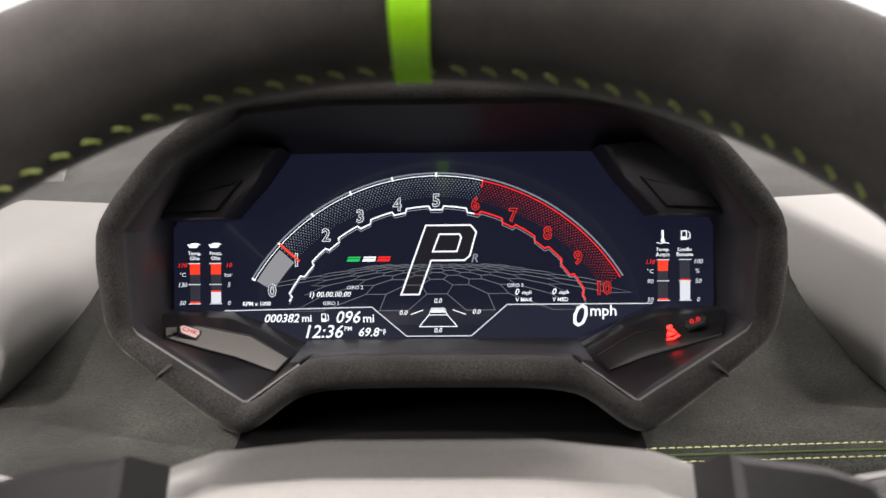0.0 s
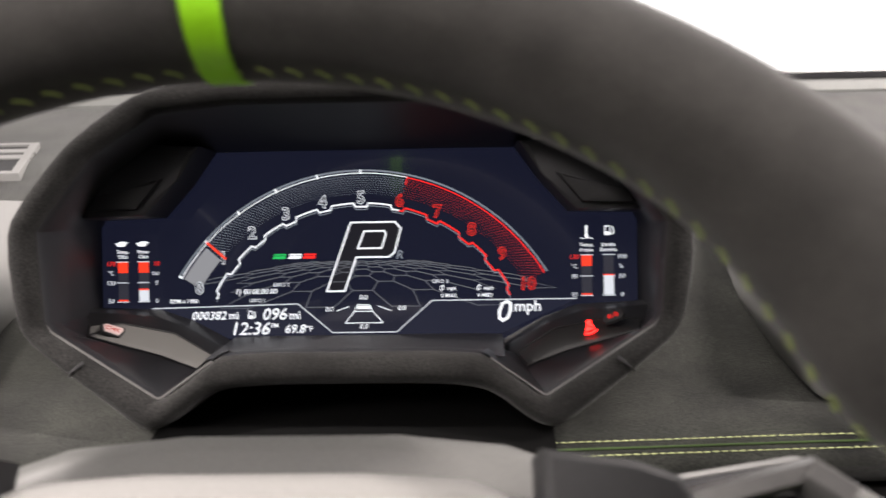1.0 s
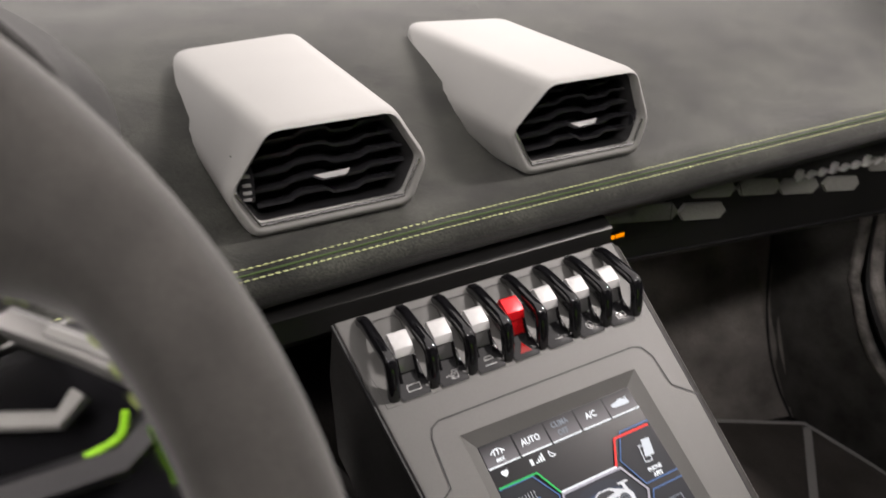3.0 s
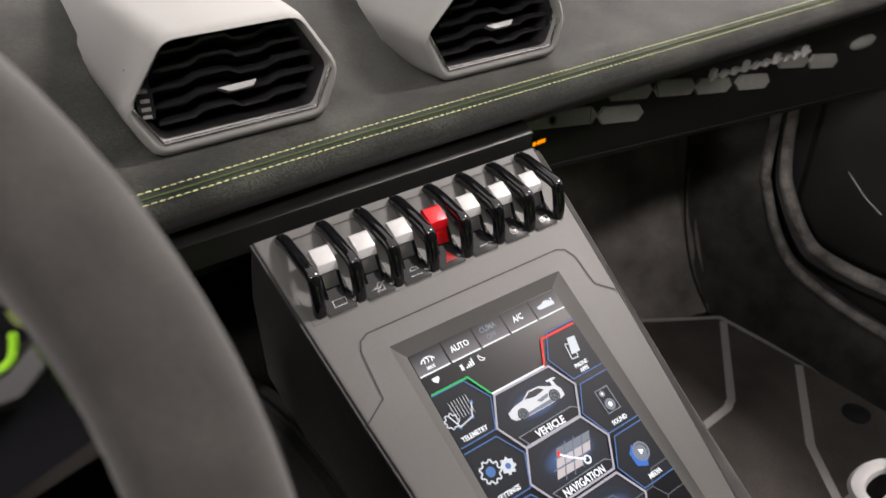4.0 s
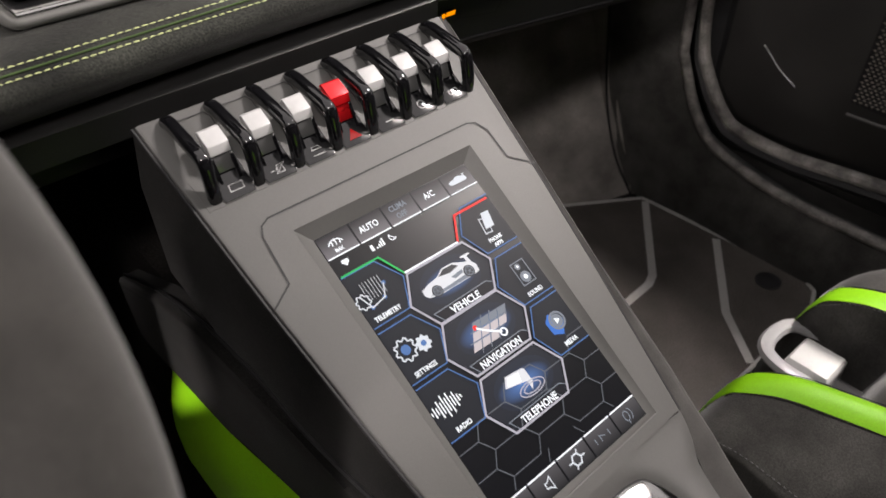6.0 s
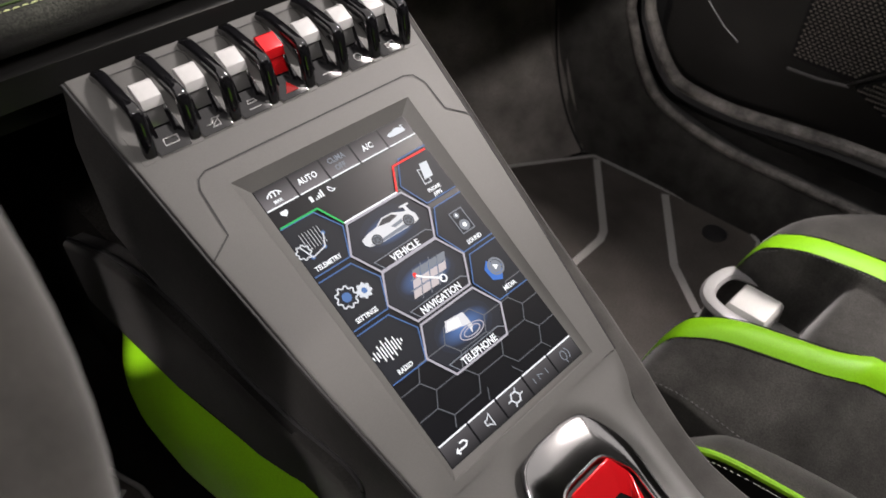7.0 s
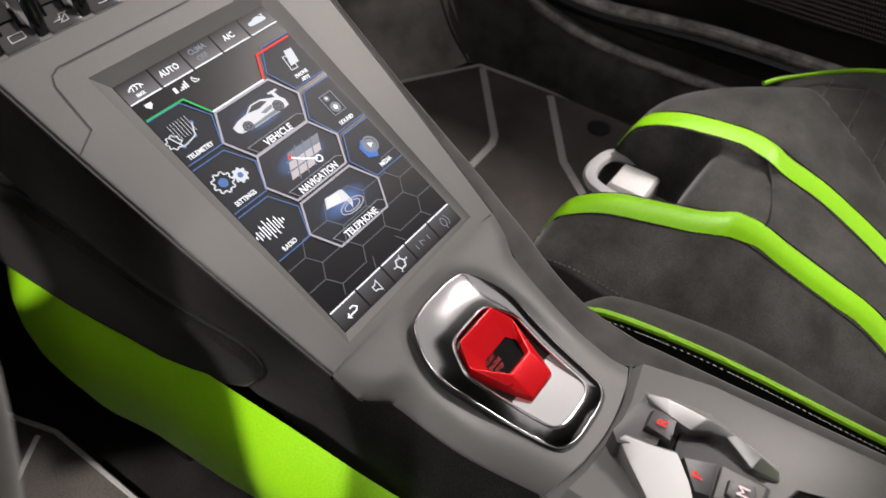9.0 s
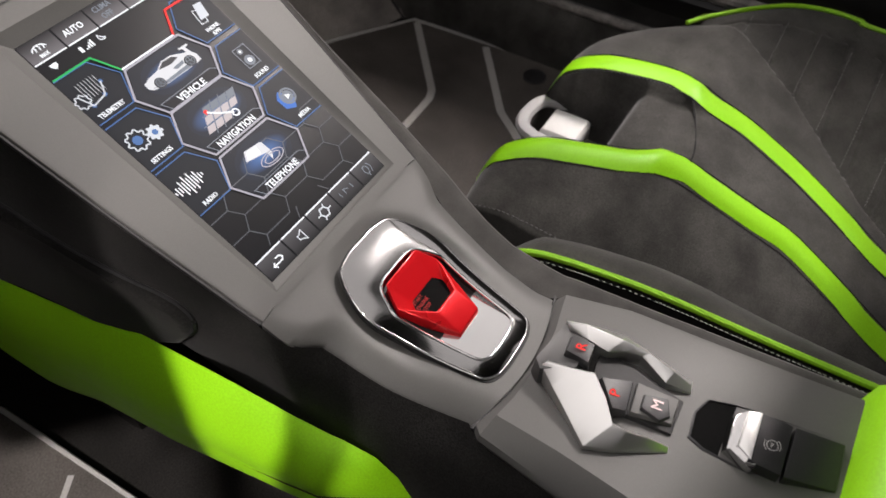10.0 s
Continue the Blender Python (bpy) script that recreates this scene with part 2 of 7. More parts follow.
THREAD = surface("yellow_green_thread", (0.56, 0.62, 0.27), 0.7, grain=0.2, grain_scale=2000)
RIM_THREAD = surface("green_rim_thread", (0.34, 0.42, 0.12), 0.7, grain=0.2, grain_scale=2000)
PALE_THREAD = surface("pale_thread", (0.6, 0.62, 0.55), 0.7, grain=0.2)
DARK_THREAD = surface("grey_thread", (0.2, 0.2, 0.2), 0.8)
RED = surface("red_anodised", (0.74, 0.010, 0.016), 0.28, metal=0.45, stain=0.05, coat=0.6)
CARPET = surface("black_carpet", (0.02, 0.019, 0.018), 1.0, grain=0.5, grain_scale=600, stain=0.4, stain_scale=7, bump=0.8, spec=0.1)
# the same carpet with the shade under the bolster put into its colour
TUNNEL_SHADED = surface("shaded_tunnel_carpet", (0.0075, 0.0072, 0.0070), 1.0, grain=0.5, grain_scale=600, stain=0.4, stain_scale=12, bump=0.8, spec=0.05)
MAT = surface("suede_mat", (0.092, 0.084, 0.078), 0.95, grain=0.3, grain_scale=500, stain=0.35, stain_scale=8, bump=0.5, spec=0.15)
MAT_LINE = surface("grey_mat_edging", (0.45, 0.44, 0.43), 0.7, grain=0.1)
RUBBER = surface("rubber_seal", (0.18, 0.170, 0.160), 0.6, grain=0.3, stain=0.6, stain_scale=45, bump=0.3)
WHITE_PL = surface("white_plastic", (0.78, 0.78, 0.76), 0.35, grain=0.02, stain=0.03)
COWL = surface("cowl_grey", (0.16, 0.165, 0.155), 0.7, grain=0.1, stain=0.12, bump=0.2)
SCREEN = surface("display_glass", (0.004, 0.0045, 0.007), 0.12, coat=0.3)
LINER = surface("roof_lining", (0.04, 0.04, 0.04), 0.95, grain=0.2, stain=0.2)
HALL = surface("hall_floor", (0.45, 0.45, 0.44), 0.5, grain=0.05, stain=0.1, stain_scale=1.5)
# the wall glows by itself in place of lamplight falling on it
HALL_WALL_GLOW = glow("glowing_hall_wall", (1.0, 0.965, 0.95), 1.6)
L_WHITE = glow("lit_white", (0.93, 0.95, 1.0), 0.95)
L_SOFT = glow("lit_grey", (0.5, 0.55, 0.65), 0.35)
L_DIM = glow("lit_dim_line", (0.4, 0.42, 0.48), 0.26)
L_RED = glow("lit_red", (1.0, 0.02, 0.015), 0.9)
L_RED_DIM = glow("lit_red_dim", (1.0, 0.03, 0.02), 0.35)
L_ORANGE = glow("lit_orange", (1.0, 0.05, 0.02), 0.9)
L_AMBER = glow("lit_amber", (1.0, 0.28, 0.0), 0.9)
L_GREEN = glow("lit_green", (0.02, 0.55, 0.12), 0.8)
L_BLUE = glow("lit_blue", (0.12, 0.27, 0.66), 0.55)
L_NAVY = glow("lit_navy", (0.045, 0.055, 0.13), 0.18)
L_PALE = glow("lit_pale", (0.85, 0.88, 0.95), 0.7)
L_SOFTRED = glow("lit_soft_red", (1.0, 0.03, 0.02), 0.7)
L_BAR = glow("lit_bar", (0.75, 0.75, 0.8), 0.3)
L_SLOT = glow("lit_slot", (0.1, 0.1, 0.14), 0.25)
L_BLACK = glow("lit_black", (0.004, 0.004, 0.008), 1.0)
LENS = surface("smoked_lens", (0.012, 0.012, 0.012), 0.35, stain=0.05, coat=0.3)
PALE_LENS = surface("pale_lens", (0.55, 0.42, 0.40), 0.35)
SCREEN.node_tree.nodes["Principled BSDF"].inputs["Emission Color"].default_value = (0.31, 0.35, 0.80, 1)
SCREEN.node_tree.nodes["Principled BSDF"].inputs["Emission Strength"].default_value = 0.021
TOUCH_GLASS = surface("touch_glass", (0.004, 0.004, 0.005), 0.30, spec=0.12)
TOUCH_GLASS.node_tree.nodes["Principled BSDF"].inputs["Emission Color"].default_value = (0.45, 0.47, 0.60, 1)
TOUCH_GLASS.node_tree.nodes["Principled BSDF"].inputs["Emission Strength"].default_value = 0.006
SEAM_GREEN = surface("dark_green_seam", (0.034, 0.066, 0.012), 0.8)
SPOKE = surface("grey_metal_spoke", (0.17, 0.168, 0.164), 0.35, metal=0.5, grain=0.05, stain=0.05)
HEAD = surface("dark_grey_trim", (0.055, 0.055, 0.055), 0.4, grain=0.06, grain_scale=1500, stain=0.06)
HUBGREY = surface("hub_grey", (0.205, 0.201, 0.192), 0.5, grain=0.08, grain_scale=900, stain=0.08, bump=0.15)
HUBGREY2 = surface("shroud_grey", (0.10, 0.10, 0.095), 0.5, grain=0.08, grain_scale=900, stain=0.1, bump=0.15)


def shaded_glow(name, low, high, strength):
    """A lit bar of a display whose tone runs from its lower to its upper edge."""
    mat = glow(name, low, strength)
    nt = mat.node_tree
    sep = nt.nodes.new("ShaderNodeSeparateXYZ")
    ramp = nt.nodes.new("ShaderNodeValToRGB")
    ramp.color_ramp.elements[0].color, ramp.color_ramp.elements[1].color = (*low, 1), (*high, 1)
    nt.links.new(nt.nodes.new("ShaderNodeTexCoord").outputs["Generated"], sep.inputs[0])
    nt.links.new(sep.outputs["Z"], ramp.inputs["Fac"])
    nt.links.new(ramp.outputs["Color"], nt.nodes["Principled BSDF"].inputs["Emission Color"])
    return mat


L_TAB = shaded_glow("lit_tab", (0.17, 0.155, 0.165), (0.012, 0.011, 0.013), 0.9)
L_TAB_LOW = shaded_glow("lit_lower_tab", (0.010, 0.010, 0.012), (0.075, 0.07, 0.076), 0.9)
L_TILE = glow("lit_tile", (0.10, 0.12, 0.19), 0.10)
L_TILE2 = glow("lit_side_tile", (0.05, 0.07, 0.12), 0.10)
L_TILEGLOW = soft_glow("lit_tile_glow", (0.012, 0.016, 0.028), (0.08, 0.17, 0.42), 1.0)
L_EDGE = glow("lit_edge", (0.72, 0.68, 0.78), 0.55)
L_CAR = glow("lit_car", (0.85, 0.84, 0.88), 0.75)
L_MAP = glow("lit_map", (0.80, 0.70, 0.72), 0.62)
L_DARKMARK = glow("lit_dark_mark", (0.08, 0.08, 0.09), 0.4)
L_BLUEFILL = glow("lit_blue_fill", (0.06, 0.24, 0.85), 0.6)
shrink3 = lambda poly, cx, cy, k: [(cx + (u - cx) * k, cy + (v - cy) * k) for u, v in poly]
SMOKE = surface("smoked_window", (0.10, 0.10, 0.10), 0.10, coat=0.5)
CAP = surface("pale_satin_cap", (0.46, 0.46, 0.46), 0.32, metal=0.0, grain=0.03, stain=0.04)
SATIN = surface("satin_silver", (0.78, 0.78, 0.77), 0.33, metal=0.95, grain=0.0, stain=0.05)
MARK = surface("printed_mark", (0.4, 0.4, 0.4), 0.6)
L_REDMARK = glow("red_mark", (0.6, 0.01, 0.01), 0.5)
L_PINK = glow("lit_pink", (1.0, 0.72, 0.70), 0.9)
SLAT = surface("black_slat", (0.020, 0.020, 0.023), 0.26, stain=0.1)
SLAT2 = surface("grey_rib", (0.34, 0.34, 0.34), 0.4)
SEAT_SUEDE = surface("seat_suede", (0.058, 0.0565, 0.053), 0.95, grain=0.3, grain_scale=700, stain=0.42, stain_scale=24, bump=0.45, sheen=0.3, spec=0.2)
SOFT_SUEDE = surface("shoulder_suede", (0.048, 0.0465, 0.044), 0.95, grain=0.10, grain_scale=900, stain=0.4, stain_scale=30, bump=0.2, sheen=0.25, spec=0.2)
HOOD_SUEDE = surface("hood_suede", (0.017, 0.0166, 0.0158), 0.95, grain=0.60, grain_scale=1000, stain=0.5, stain_scale=30, bump=0.8, sheen=0.16, spec=0.15)
L_LAMP = glow("lit_red_lamp", (1.0, 0.014, 0.011), 7.0)
DOOR_CARD = surface("door_card", (0.026, 0.025, 0.024), 0.5, grain=0.2, grain_scale=1000, stain=0.3, stain_scale=8, bump=0.2)
# base colour raised to make up for the little light in the footwell
KICK = surface("brightened_suede", (0.195, 0.181, 0.169), 0.95, grain=0.3, grain_scale=700, stain=0.45, stain_scale=13, bump=0.4, sheen=0.3)
WEAVE = surface("dark_weave", (0.15, 0.132, 0.116), 0.6, grain=0.2, stain=0.2, stain_scale=12)
FASCIA = surface("fascia_black", (0.0095, 0.0095, 0.0092), 0.42, grain=0.2, grain_scale=900, stain=0.25, stain_scale=20, bump=0.2)
HEXFACE = surface("relief_face", (0.30, 0.30, 0.28), 0.5, grain=0.2, grain_scale=900, stain=0.2)
PALE_GREY = surface("pale_smoked_lens", (0.125, 0.122, 0.115), 0.35, stain=0.1)
BADGE = surface("bright_badge", (0.88, 0.88, 0.88), 0.3, metal=0.1)
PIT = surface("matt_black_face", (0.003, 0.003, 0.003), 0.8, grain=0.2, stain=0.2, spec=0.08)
TRAY_BLACK = surface("satin_black_tray", (0.010, 0.010, 0.011), 0.32, grain=0.1, grain_scale=1200, stain=0.1)

# ---- the shell of the car ----
def extrude_x(profile, x0, x1, steps=1, bend=None):
    """A closed profile in y, z drawn out along x."""
    loops = []
    for k in range(steps + 1):
        x = x0 + (x1 - x0) * k / steps
        loops.append([Vector((x, y + (bend(x) if bend else 0), z)) for y, z in profile])
    return loft(loops)


FLOOR_Z = -0.055
solo("floor", box((-0.55, -1.1, FLOOR_Z - 0.03), (1.32, 1.0, FLOOR_Z)), CARPET, "black carpet over the whole cabin floor", "floor", kind="structure")
solo("ground", box((-9, -9, -0.42), (9, 9, -0.36)), HALL, "pale grey hall floor under the car", "floor", kind="structure")
solo("wall_hall", box((-7, 4.2, -0.36), (9, 4.3, 1.75)), HALL_WALL_GLOW, "plain white wall of the hall before the car, made to glow", "wall", kind="structure")
solo("wall_firewall", box((-0.55, 0.96, FLOOR_Z), (1.32, 1.02, 0.60)), CARPET, "black carpeted bulkhead at the end of the footwells", "wall", kind="structure")
solo("wall_rear", box((-0.55, -1.14, FLOOR_Z - 0.03), (1.32, -1.1, 0.98)), LINER, "dark trimmed bulkhead behind the seats", "wall", kind="structure")
# unseen roof lining; its front edge, bowed forward over the middle of the cabin, is placed to shape the light
HEADER = [(-0.5 + 1.78 * k / 12, -0.25 - 0.09 * ((-0.88 + 1.78 * k / 12) / 0.8) ** 2) for k in range(13)]
solo("ceiling", prism([(-0.5, -1.14), (1.28, -1.14)] + HEADER[::-1], Matrix.Identity(4), 0.98, 1.02, 0.006), LINER, "dark roof lining over the cabin", "ceiling", kind="structure")

# dashboard: one soft top from the windscreen to the stitched edge
DASH = [(0.93, 0.668), (0.80, 0.641), (0.66, 0.634), (0.56, 0.618), (0.47, 0.595), (0.40, 0.572), (0.34, 0.553), (0.29, 0.546), (0.272, 0.543), (0.262, 0.5385), (0.2590, 0.5345), (0.2600, 0.529), (0.268, 0.518), (0.30, 0.500), (0.34, 0.470), (0.80, 0.470)]
dash = thing("dashboard", "black suede dashboard with a double row of yellow-green stitching", "dashboard", (0.4, 0.5, 0.47), kind="structure")
DASH_BEND = [(-0.70, -0.060), (-0.154, -0.0367), (-0.107, -0.0294), (0.10, -0.0105), (0.154, -0.008), (0.223, -0.0047), (0.36, 0.0), (1.3, 0.0)]


def dash_bend(x, y=0.26):
    """How far the stitched edge comes nearer to the driver on his side."""
    for (a, p), (b, q) in zip(DASH_BEND, DASH_BEND[1:]):
        if a <= x <= b:
            return (p + (q - p) * (x - a) / (b - a)) * min(1.0, max(0.0, (0.44 - y) / 0.17))
    return 0.0


part("dash_top", loft([[Vector((x, y + dash_bend(x, y), z)) for y, z in DASH] for x in (-0.68 + 1.90 * k / 66 for k in range(67))]), SUEDE_GREY, dash, angle=60)
part("windscreen_base", extrude_x([(0.933, 0.671), (0.933, 0.60), (1.02, 0.60), (1.02, 0.686), (0.96, 0.680)], -0.70, 1.25, 6), COWL, dash, "pale grey panel under the windscreen")
part("windscreen_seal", extrude_x([(0.985, 0.684), (1.0, 0.684), (1.0, 0.694), (0.985, 0.692)], -0.70, 1.3, 6), BLACK, dash, "black rubber strip along the windscreen")


def stitching(paths, gap, length, radius, lift=0.0006):
    """Single threads laid end to end along lines of places."""
    bm = bmesh.new()
    for path in paths:
        pts = [Vector(p) for p in path]
        for a, b in zip(pts, pts[1:]):
            n = max(1, round((b - a).length / gap))
            d = (b - a) / n
            way = d.normalized()
            side = way.cross(UP).normalized() if abs(way.z) < 0.95 else Vector((1, 0, 0))
            up = side.cross(way)
            for i in range(n):
                p = a + d * i
                q = p + way * length
                rows = []
                for f, h, r in ((0.0, 0.0, 0.35), (0.18, 0.55, 0.85), (0.5, 0.75, 1.0), (0.82, 0.55, 0.85), (1.0, 0.0, 0.35)):
                    c = p.lerp(q, f) + up * radius * h
                    rows.append([bm.verts.new(c + side * radius * r * x + up * radius * r * z) for x, z in ((1, 0), (0, 1), (-1, 0), (0, -0.6))])
                for s, t in zip(rows, rows[1:]):
                    for k in range(4):
                        bm.faces.new((s[k], s[(k + 1) % 4], t[(k + 1) % 4], t[k]))
                bm.faces.new(rows[0][::-1])
                bm.faces.new(rows[-1])
    return bm


for y, z in ((0.2712, 0.5437), (0.2640, 0.5402)):
    tagged(part("stitch_row", stitching([[(x0 + 0.022 * k, y + dash_bend(x0 + 0.022 * k), z) for k in range(n)] for x0, n in ((-0.342, 12), (0.10, 51))], 0.0044, 0.0033, 0.00034), THREAD, dash, "yellow-green stitching"), kind="stuff")
part("seam", sweep([(-0.34 + 0.022 * k, 0.2677 + dash_bend(-0.34 + 0.022 * k), 0.5419) for k in range(71)], 0.0006, 6), SEAM_GREEN, dash, "dark green seam between the stitch rows")

# black sheet just above the dashboard, for the deep shade round the steering column
shade_loop = [Vector((0, y + 0.003 * ny, z + 0.003 * nz)) for y, z, ny, nz in ((0.40, 0.572, 0, 1), (0.34, 0.553, 0, 1), (0.29, 0.546, 0, 1), (0.272, 0.543, -0.2, 1), (0.262, 0.5385, -0.7, 0.7), (0.2590, 0.5345, -1, 0.2), (0.2600, 0.529, -1, 0), (0.268, 0.518, -1, 0), (0.30, 0.500, -1, 0), (0.34, 0.46, -1, 0))]
part("column_shade_sheet", loft([[Vector((x, p.y + dash_bend(x, p.y), p.z)) for p in shade_loop] for x in (-0.102 + 0.204 * k / 12 for k in range(13))], caps=False, closed=False), PIT, dash, "matt black sheet for the deep shade round the steering column", angle=60)

part("recess_lip", extrude_x([(0.266, 0.506), (0.268, 0.488), (0.34, 0.46), (0.34, 0.512), (0.275, 0.512)], 0.20, 0.499, 1), FASCIA, dash, "gloss black strip over the switches")
# lower fascia on the passenger's side and the black recess over the console
part("fascia", loft([[Vector((x, y, z - (0.105 * (x - 0.60) if z < 0.49 else 0.0))) for y, z in ((0.325, 0.500), (0.325, 0.430), (0.331, 0.424), (0.36, 0.410), (0.80, 0.410), (0.80, 0.500))] for x in (0.515, 0.6, 0.8, 1.0, 1.2)]), FASCIA, dash, "black lower fascia with a hexagon relief", angle=40)
part("recess", extrude_x([(0.335, 0.510), (0.335, 0.44), (0.80, 0.44), (0.80, 0.510)], 0.20, 0.515, 1), FASCIA, dash, "gloss black recess over the switches")
part("knee_panel", extrude_x([(0.345, 0.50), (0.37, 0.34), (0.80, 0.30), (0.80, 0.50)], -0.5, 0.20, 1), DEEP, dash)
# closed sides behind the doors and the rails of the roof
for k, x0 in enumerate((-0.56, 1.28)):
    solo("wall_side_%d" % (k + 1), box((x0, -1.14, FLOOR_Z), (x0 + 0.05, -0.42, 0.98)), LINER, "dark trimmed side wall behind the door", "wall", kind="structure")
    solo("trim_roof_rail_%d" % (k + 1), box((x0, -0.42, 0.93), (x0 + 0.05, -0.34, 0.98), 0.01), LINER, "dark roof rail over the door", "roof rail", kind="structure")

# ---- doors, sills and the windscreen's frame ----
def side_door(sign, x0, name):
    """Door card with its pocket and speaker, on the side of sign, its inner face at x0."""
    s = lambda d: x0 + sign * d
    ob = thing(name, "black closed car door with a woven speaker cover" if sign > 0 else "black closed car door", "car door", (x0, -0.2, 0.05), kind="structure")
    prof = [(0.0, 0.655), (0.0, 0.40), (-0.012, 0.36), (-0.012, 0.16), (0.01, 0.10), (0.012, 0.02), (0.075, 0.02), (0.075, 0.655)]
    part("door_card", loft([[Vector((s(d), y, z)) for d, z in prof] for y in (0.42, 0.2, -0.2, -0.7, -1.1)]), DOOR_CARD, ob, "matt black door card")
    return ob


door_r = side_door(1, 1.215, "door_1")
side_door(-1, -0.46, "door_2")
# speaker cover and pull on the passenger's door
SPK = Matrix(((0, 0, -1, 1.200), (-1, 0, 0, 0.10), (0, 1, 0, 0.26), (0, 0, 0, 1)))
speaker = part("speaker_cover", prism([(-0.105, -0.068), (-0.020, -0.074), (0.052, -0.013), (0.20, 0.105), (-0.105, 0.105)], SPK, -0.004, 0.003, 0.002), DEEP, door_r, "black woven speaker cover")
lower = part("lower_cover", prism([(-0.010, -0.079), (0.043, -0.107), (0.15, -0.109), (0.30, -0.090), (0.30, 0.150), (0.215, 0.105), (0.060, -0.020)], SPK, -0.004, 0.003, 0.002), DEEP, door_r, "black ribbed lower cover")


def weave(u0, u1, v0, v1, du, dv, inside, parent, label):
    """Small raised beads in staggered rows over a cover."""
    bm = bmesh.new()
    rows, cols = int((v1 - v0) / dv), int((u1 - u0) / du)
    for j in range(rows):
        for i in range(cols):
            u, v = u0 + (i + 0.5 * (j % 2)) * du, v0 + j * dv
            if not inside(u, v):
                continue
            c = [bm.verts.new((u + a * du * 0.40, v + b * dv * 0.42, 0.003)) for a, b in ((-1, 0), (0, -1), (1, 0), (0, 1))]
            t = bm.verts.new((u, v, 0.0048))
            for k in range(4):
                bm.faces.new((c[k], c[(k + 1) % 4], t))
    bm.transform(SPK)
    return tagged(part("weave", bm, WEAVE, parent, label), kind="stuff")


weave(-0.103, 0.17, -0.068, 0.10, 0.0078, 0.0046, lambda u, v: v > -0.068 and v > -0.070 + 0.82 * (u + 0.020) and u > -0.101, speaker, "raised weave")
weave(-0.005, 0.28, -0.128, 0.12, 0.0040, 0.0068, lambda u, v: v < -0.084 + 0.82 * (u + 0.010) and v > max(-0.077 - 0.50 * (u + 0.010), -0.103), lower, "raised ribs")
part("trim_strip", sweep([SPK @ Vector(p) for p in ((-0.103, -0.0850, 0.004), (-0.0573, -0.0840, 0.005), (-0.016, -0.0795, 0.004))], 0.0022, 6), SPOKE, door_r, "thin grey trim strip")
part("cover_edge", sweep([SPK @ Vector(p) for p in ((-0.018, -0.078, 0.004), (0.056, -0.016, 0.004), (0.21, 0.106, 0.004))], 0.0026, 6), DOOR_CARD, door_r, "raised edge between the covers")
part("trim_strip", sweep([SPK @ Vector(p) for p in ((-0.2447, -0.0304, 0.004), (-0.2114, -0.0570, 0.006), (-0.1827, -0.0736, 0.006))], 0.0016, 6), BRUSHED, door_r, "thin silver line")

# sill, kick panel and the rubber round the door opening
solo("sill", loft([[Vector((x, y, z)) for x, z in ((1.122, FLOOR_Z), (1.124, 0.02), (1.140, 0.040), (1.20, 0.046), (1.215, 0.03), (1.215, FLOOR_Z))] for y in (0.40, 0.1, -0.3, -1.1)]), SUEDE, "black suede covered door sill", "sill", kind="structure")
solo("sill_driver", loft([[Vector((-x + 0.755, y, z)) for x, z in ((1.10, FLOOR_Z), (1.115, 0.02), (1.135, 0.045), (1.20, 0.052), (1.215, 0.03), (1.215, FLOOR_Z))] for y in (0.40, 0.1, -0.3, -1.1)]), SUEDE, "black suede covered door sill", "sill", kind="structure")
SEAM = [(1.100, 0.456, FLOOR_Z), (1.104, 0.497, -0.011), (1.108, 0.527, 0.044), (1.110, 0.5466, 0.109), (1.112, 0.5598, 0.189), (1.120, 0.590, 0.42)]
solo("kick_panel", loft([[Vector((x, max(y, y0), z)) for x, y0, z in SEAM] + [Vector((1.22, max(y, 0.59), 0.42)), Vector((1.22, max(y, 0.456), FLOOR_Z))] for y in (0.0, 0.70, 0.96)]), KICK, "brown-grey suede kick panel beside the footwell, brightened for missing light", "panel", kind="structure", angle=50)
# one suede trim that sweeps from beside the kick panel down along the floor
TRIM_A = [(1.118, 0.586, 0.40), (1.1125, 0.560, 0.189), (1.1105, 0.5466, 0.109), (1.1085, 0.527, 0.044), (1.1045, 0.497, -0.011), (1.1005, 0.452, -0.052), (1.100, 0.35, -0.054), (1.100, 0.20, -0.054), (1.100, 0.0, -0.054), (1.100, -0.6, -0.054)]
RIDGE = [(1.130, 0.440, 0.40), (1.130, 0.4345, 0.2226), (1.130, 0.429, 0.200), (1.130, 0.421, 0.181), (1.130, 0.397, 0.133), (1.130, 0.360, 0.088), (1.130, 0.302, 0.066), (1.130, 0.214, 0.052), (1.130, 0.05, 0.050), (1.130, -0.6, 0.050)]
edge_a, edge_b = smooth_path(TRIM_A, 4), smooth_path(RIDGE, 4)
trim_rows = [[a.lerp(b, t) + Vector((-0.010 * math.sin(math.pi * t) ** 0.8, 0, 0)) for t in (0, 0.12, 0.3, 0.5, 0.7, 0.88, 1.0)] + [b + Vector((0.045, 0.02, -0.012))] for a, b in zip(edge_a, edge_b)]
solo("trim_kick_front", loft(trim_rows, caps=False, closed=False), SEAT_SUEDE, "black suede trim sweeping from the kick panel to the sill", "panel", kind="structure", angle=70)
solo("kick_panel_driver", box((-0.5, 0.40, FLOOR_Z), (-0.44, 0.96, 0.42)), SUEDE, "black suede kick panel beside the footwell", "panel", kind="structure")
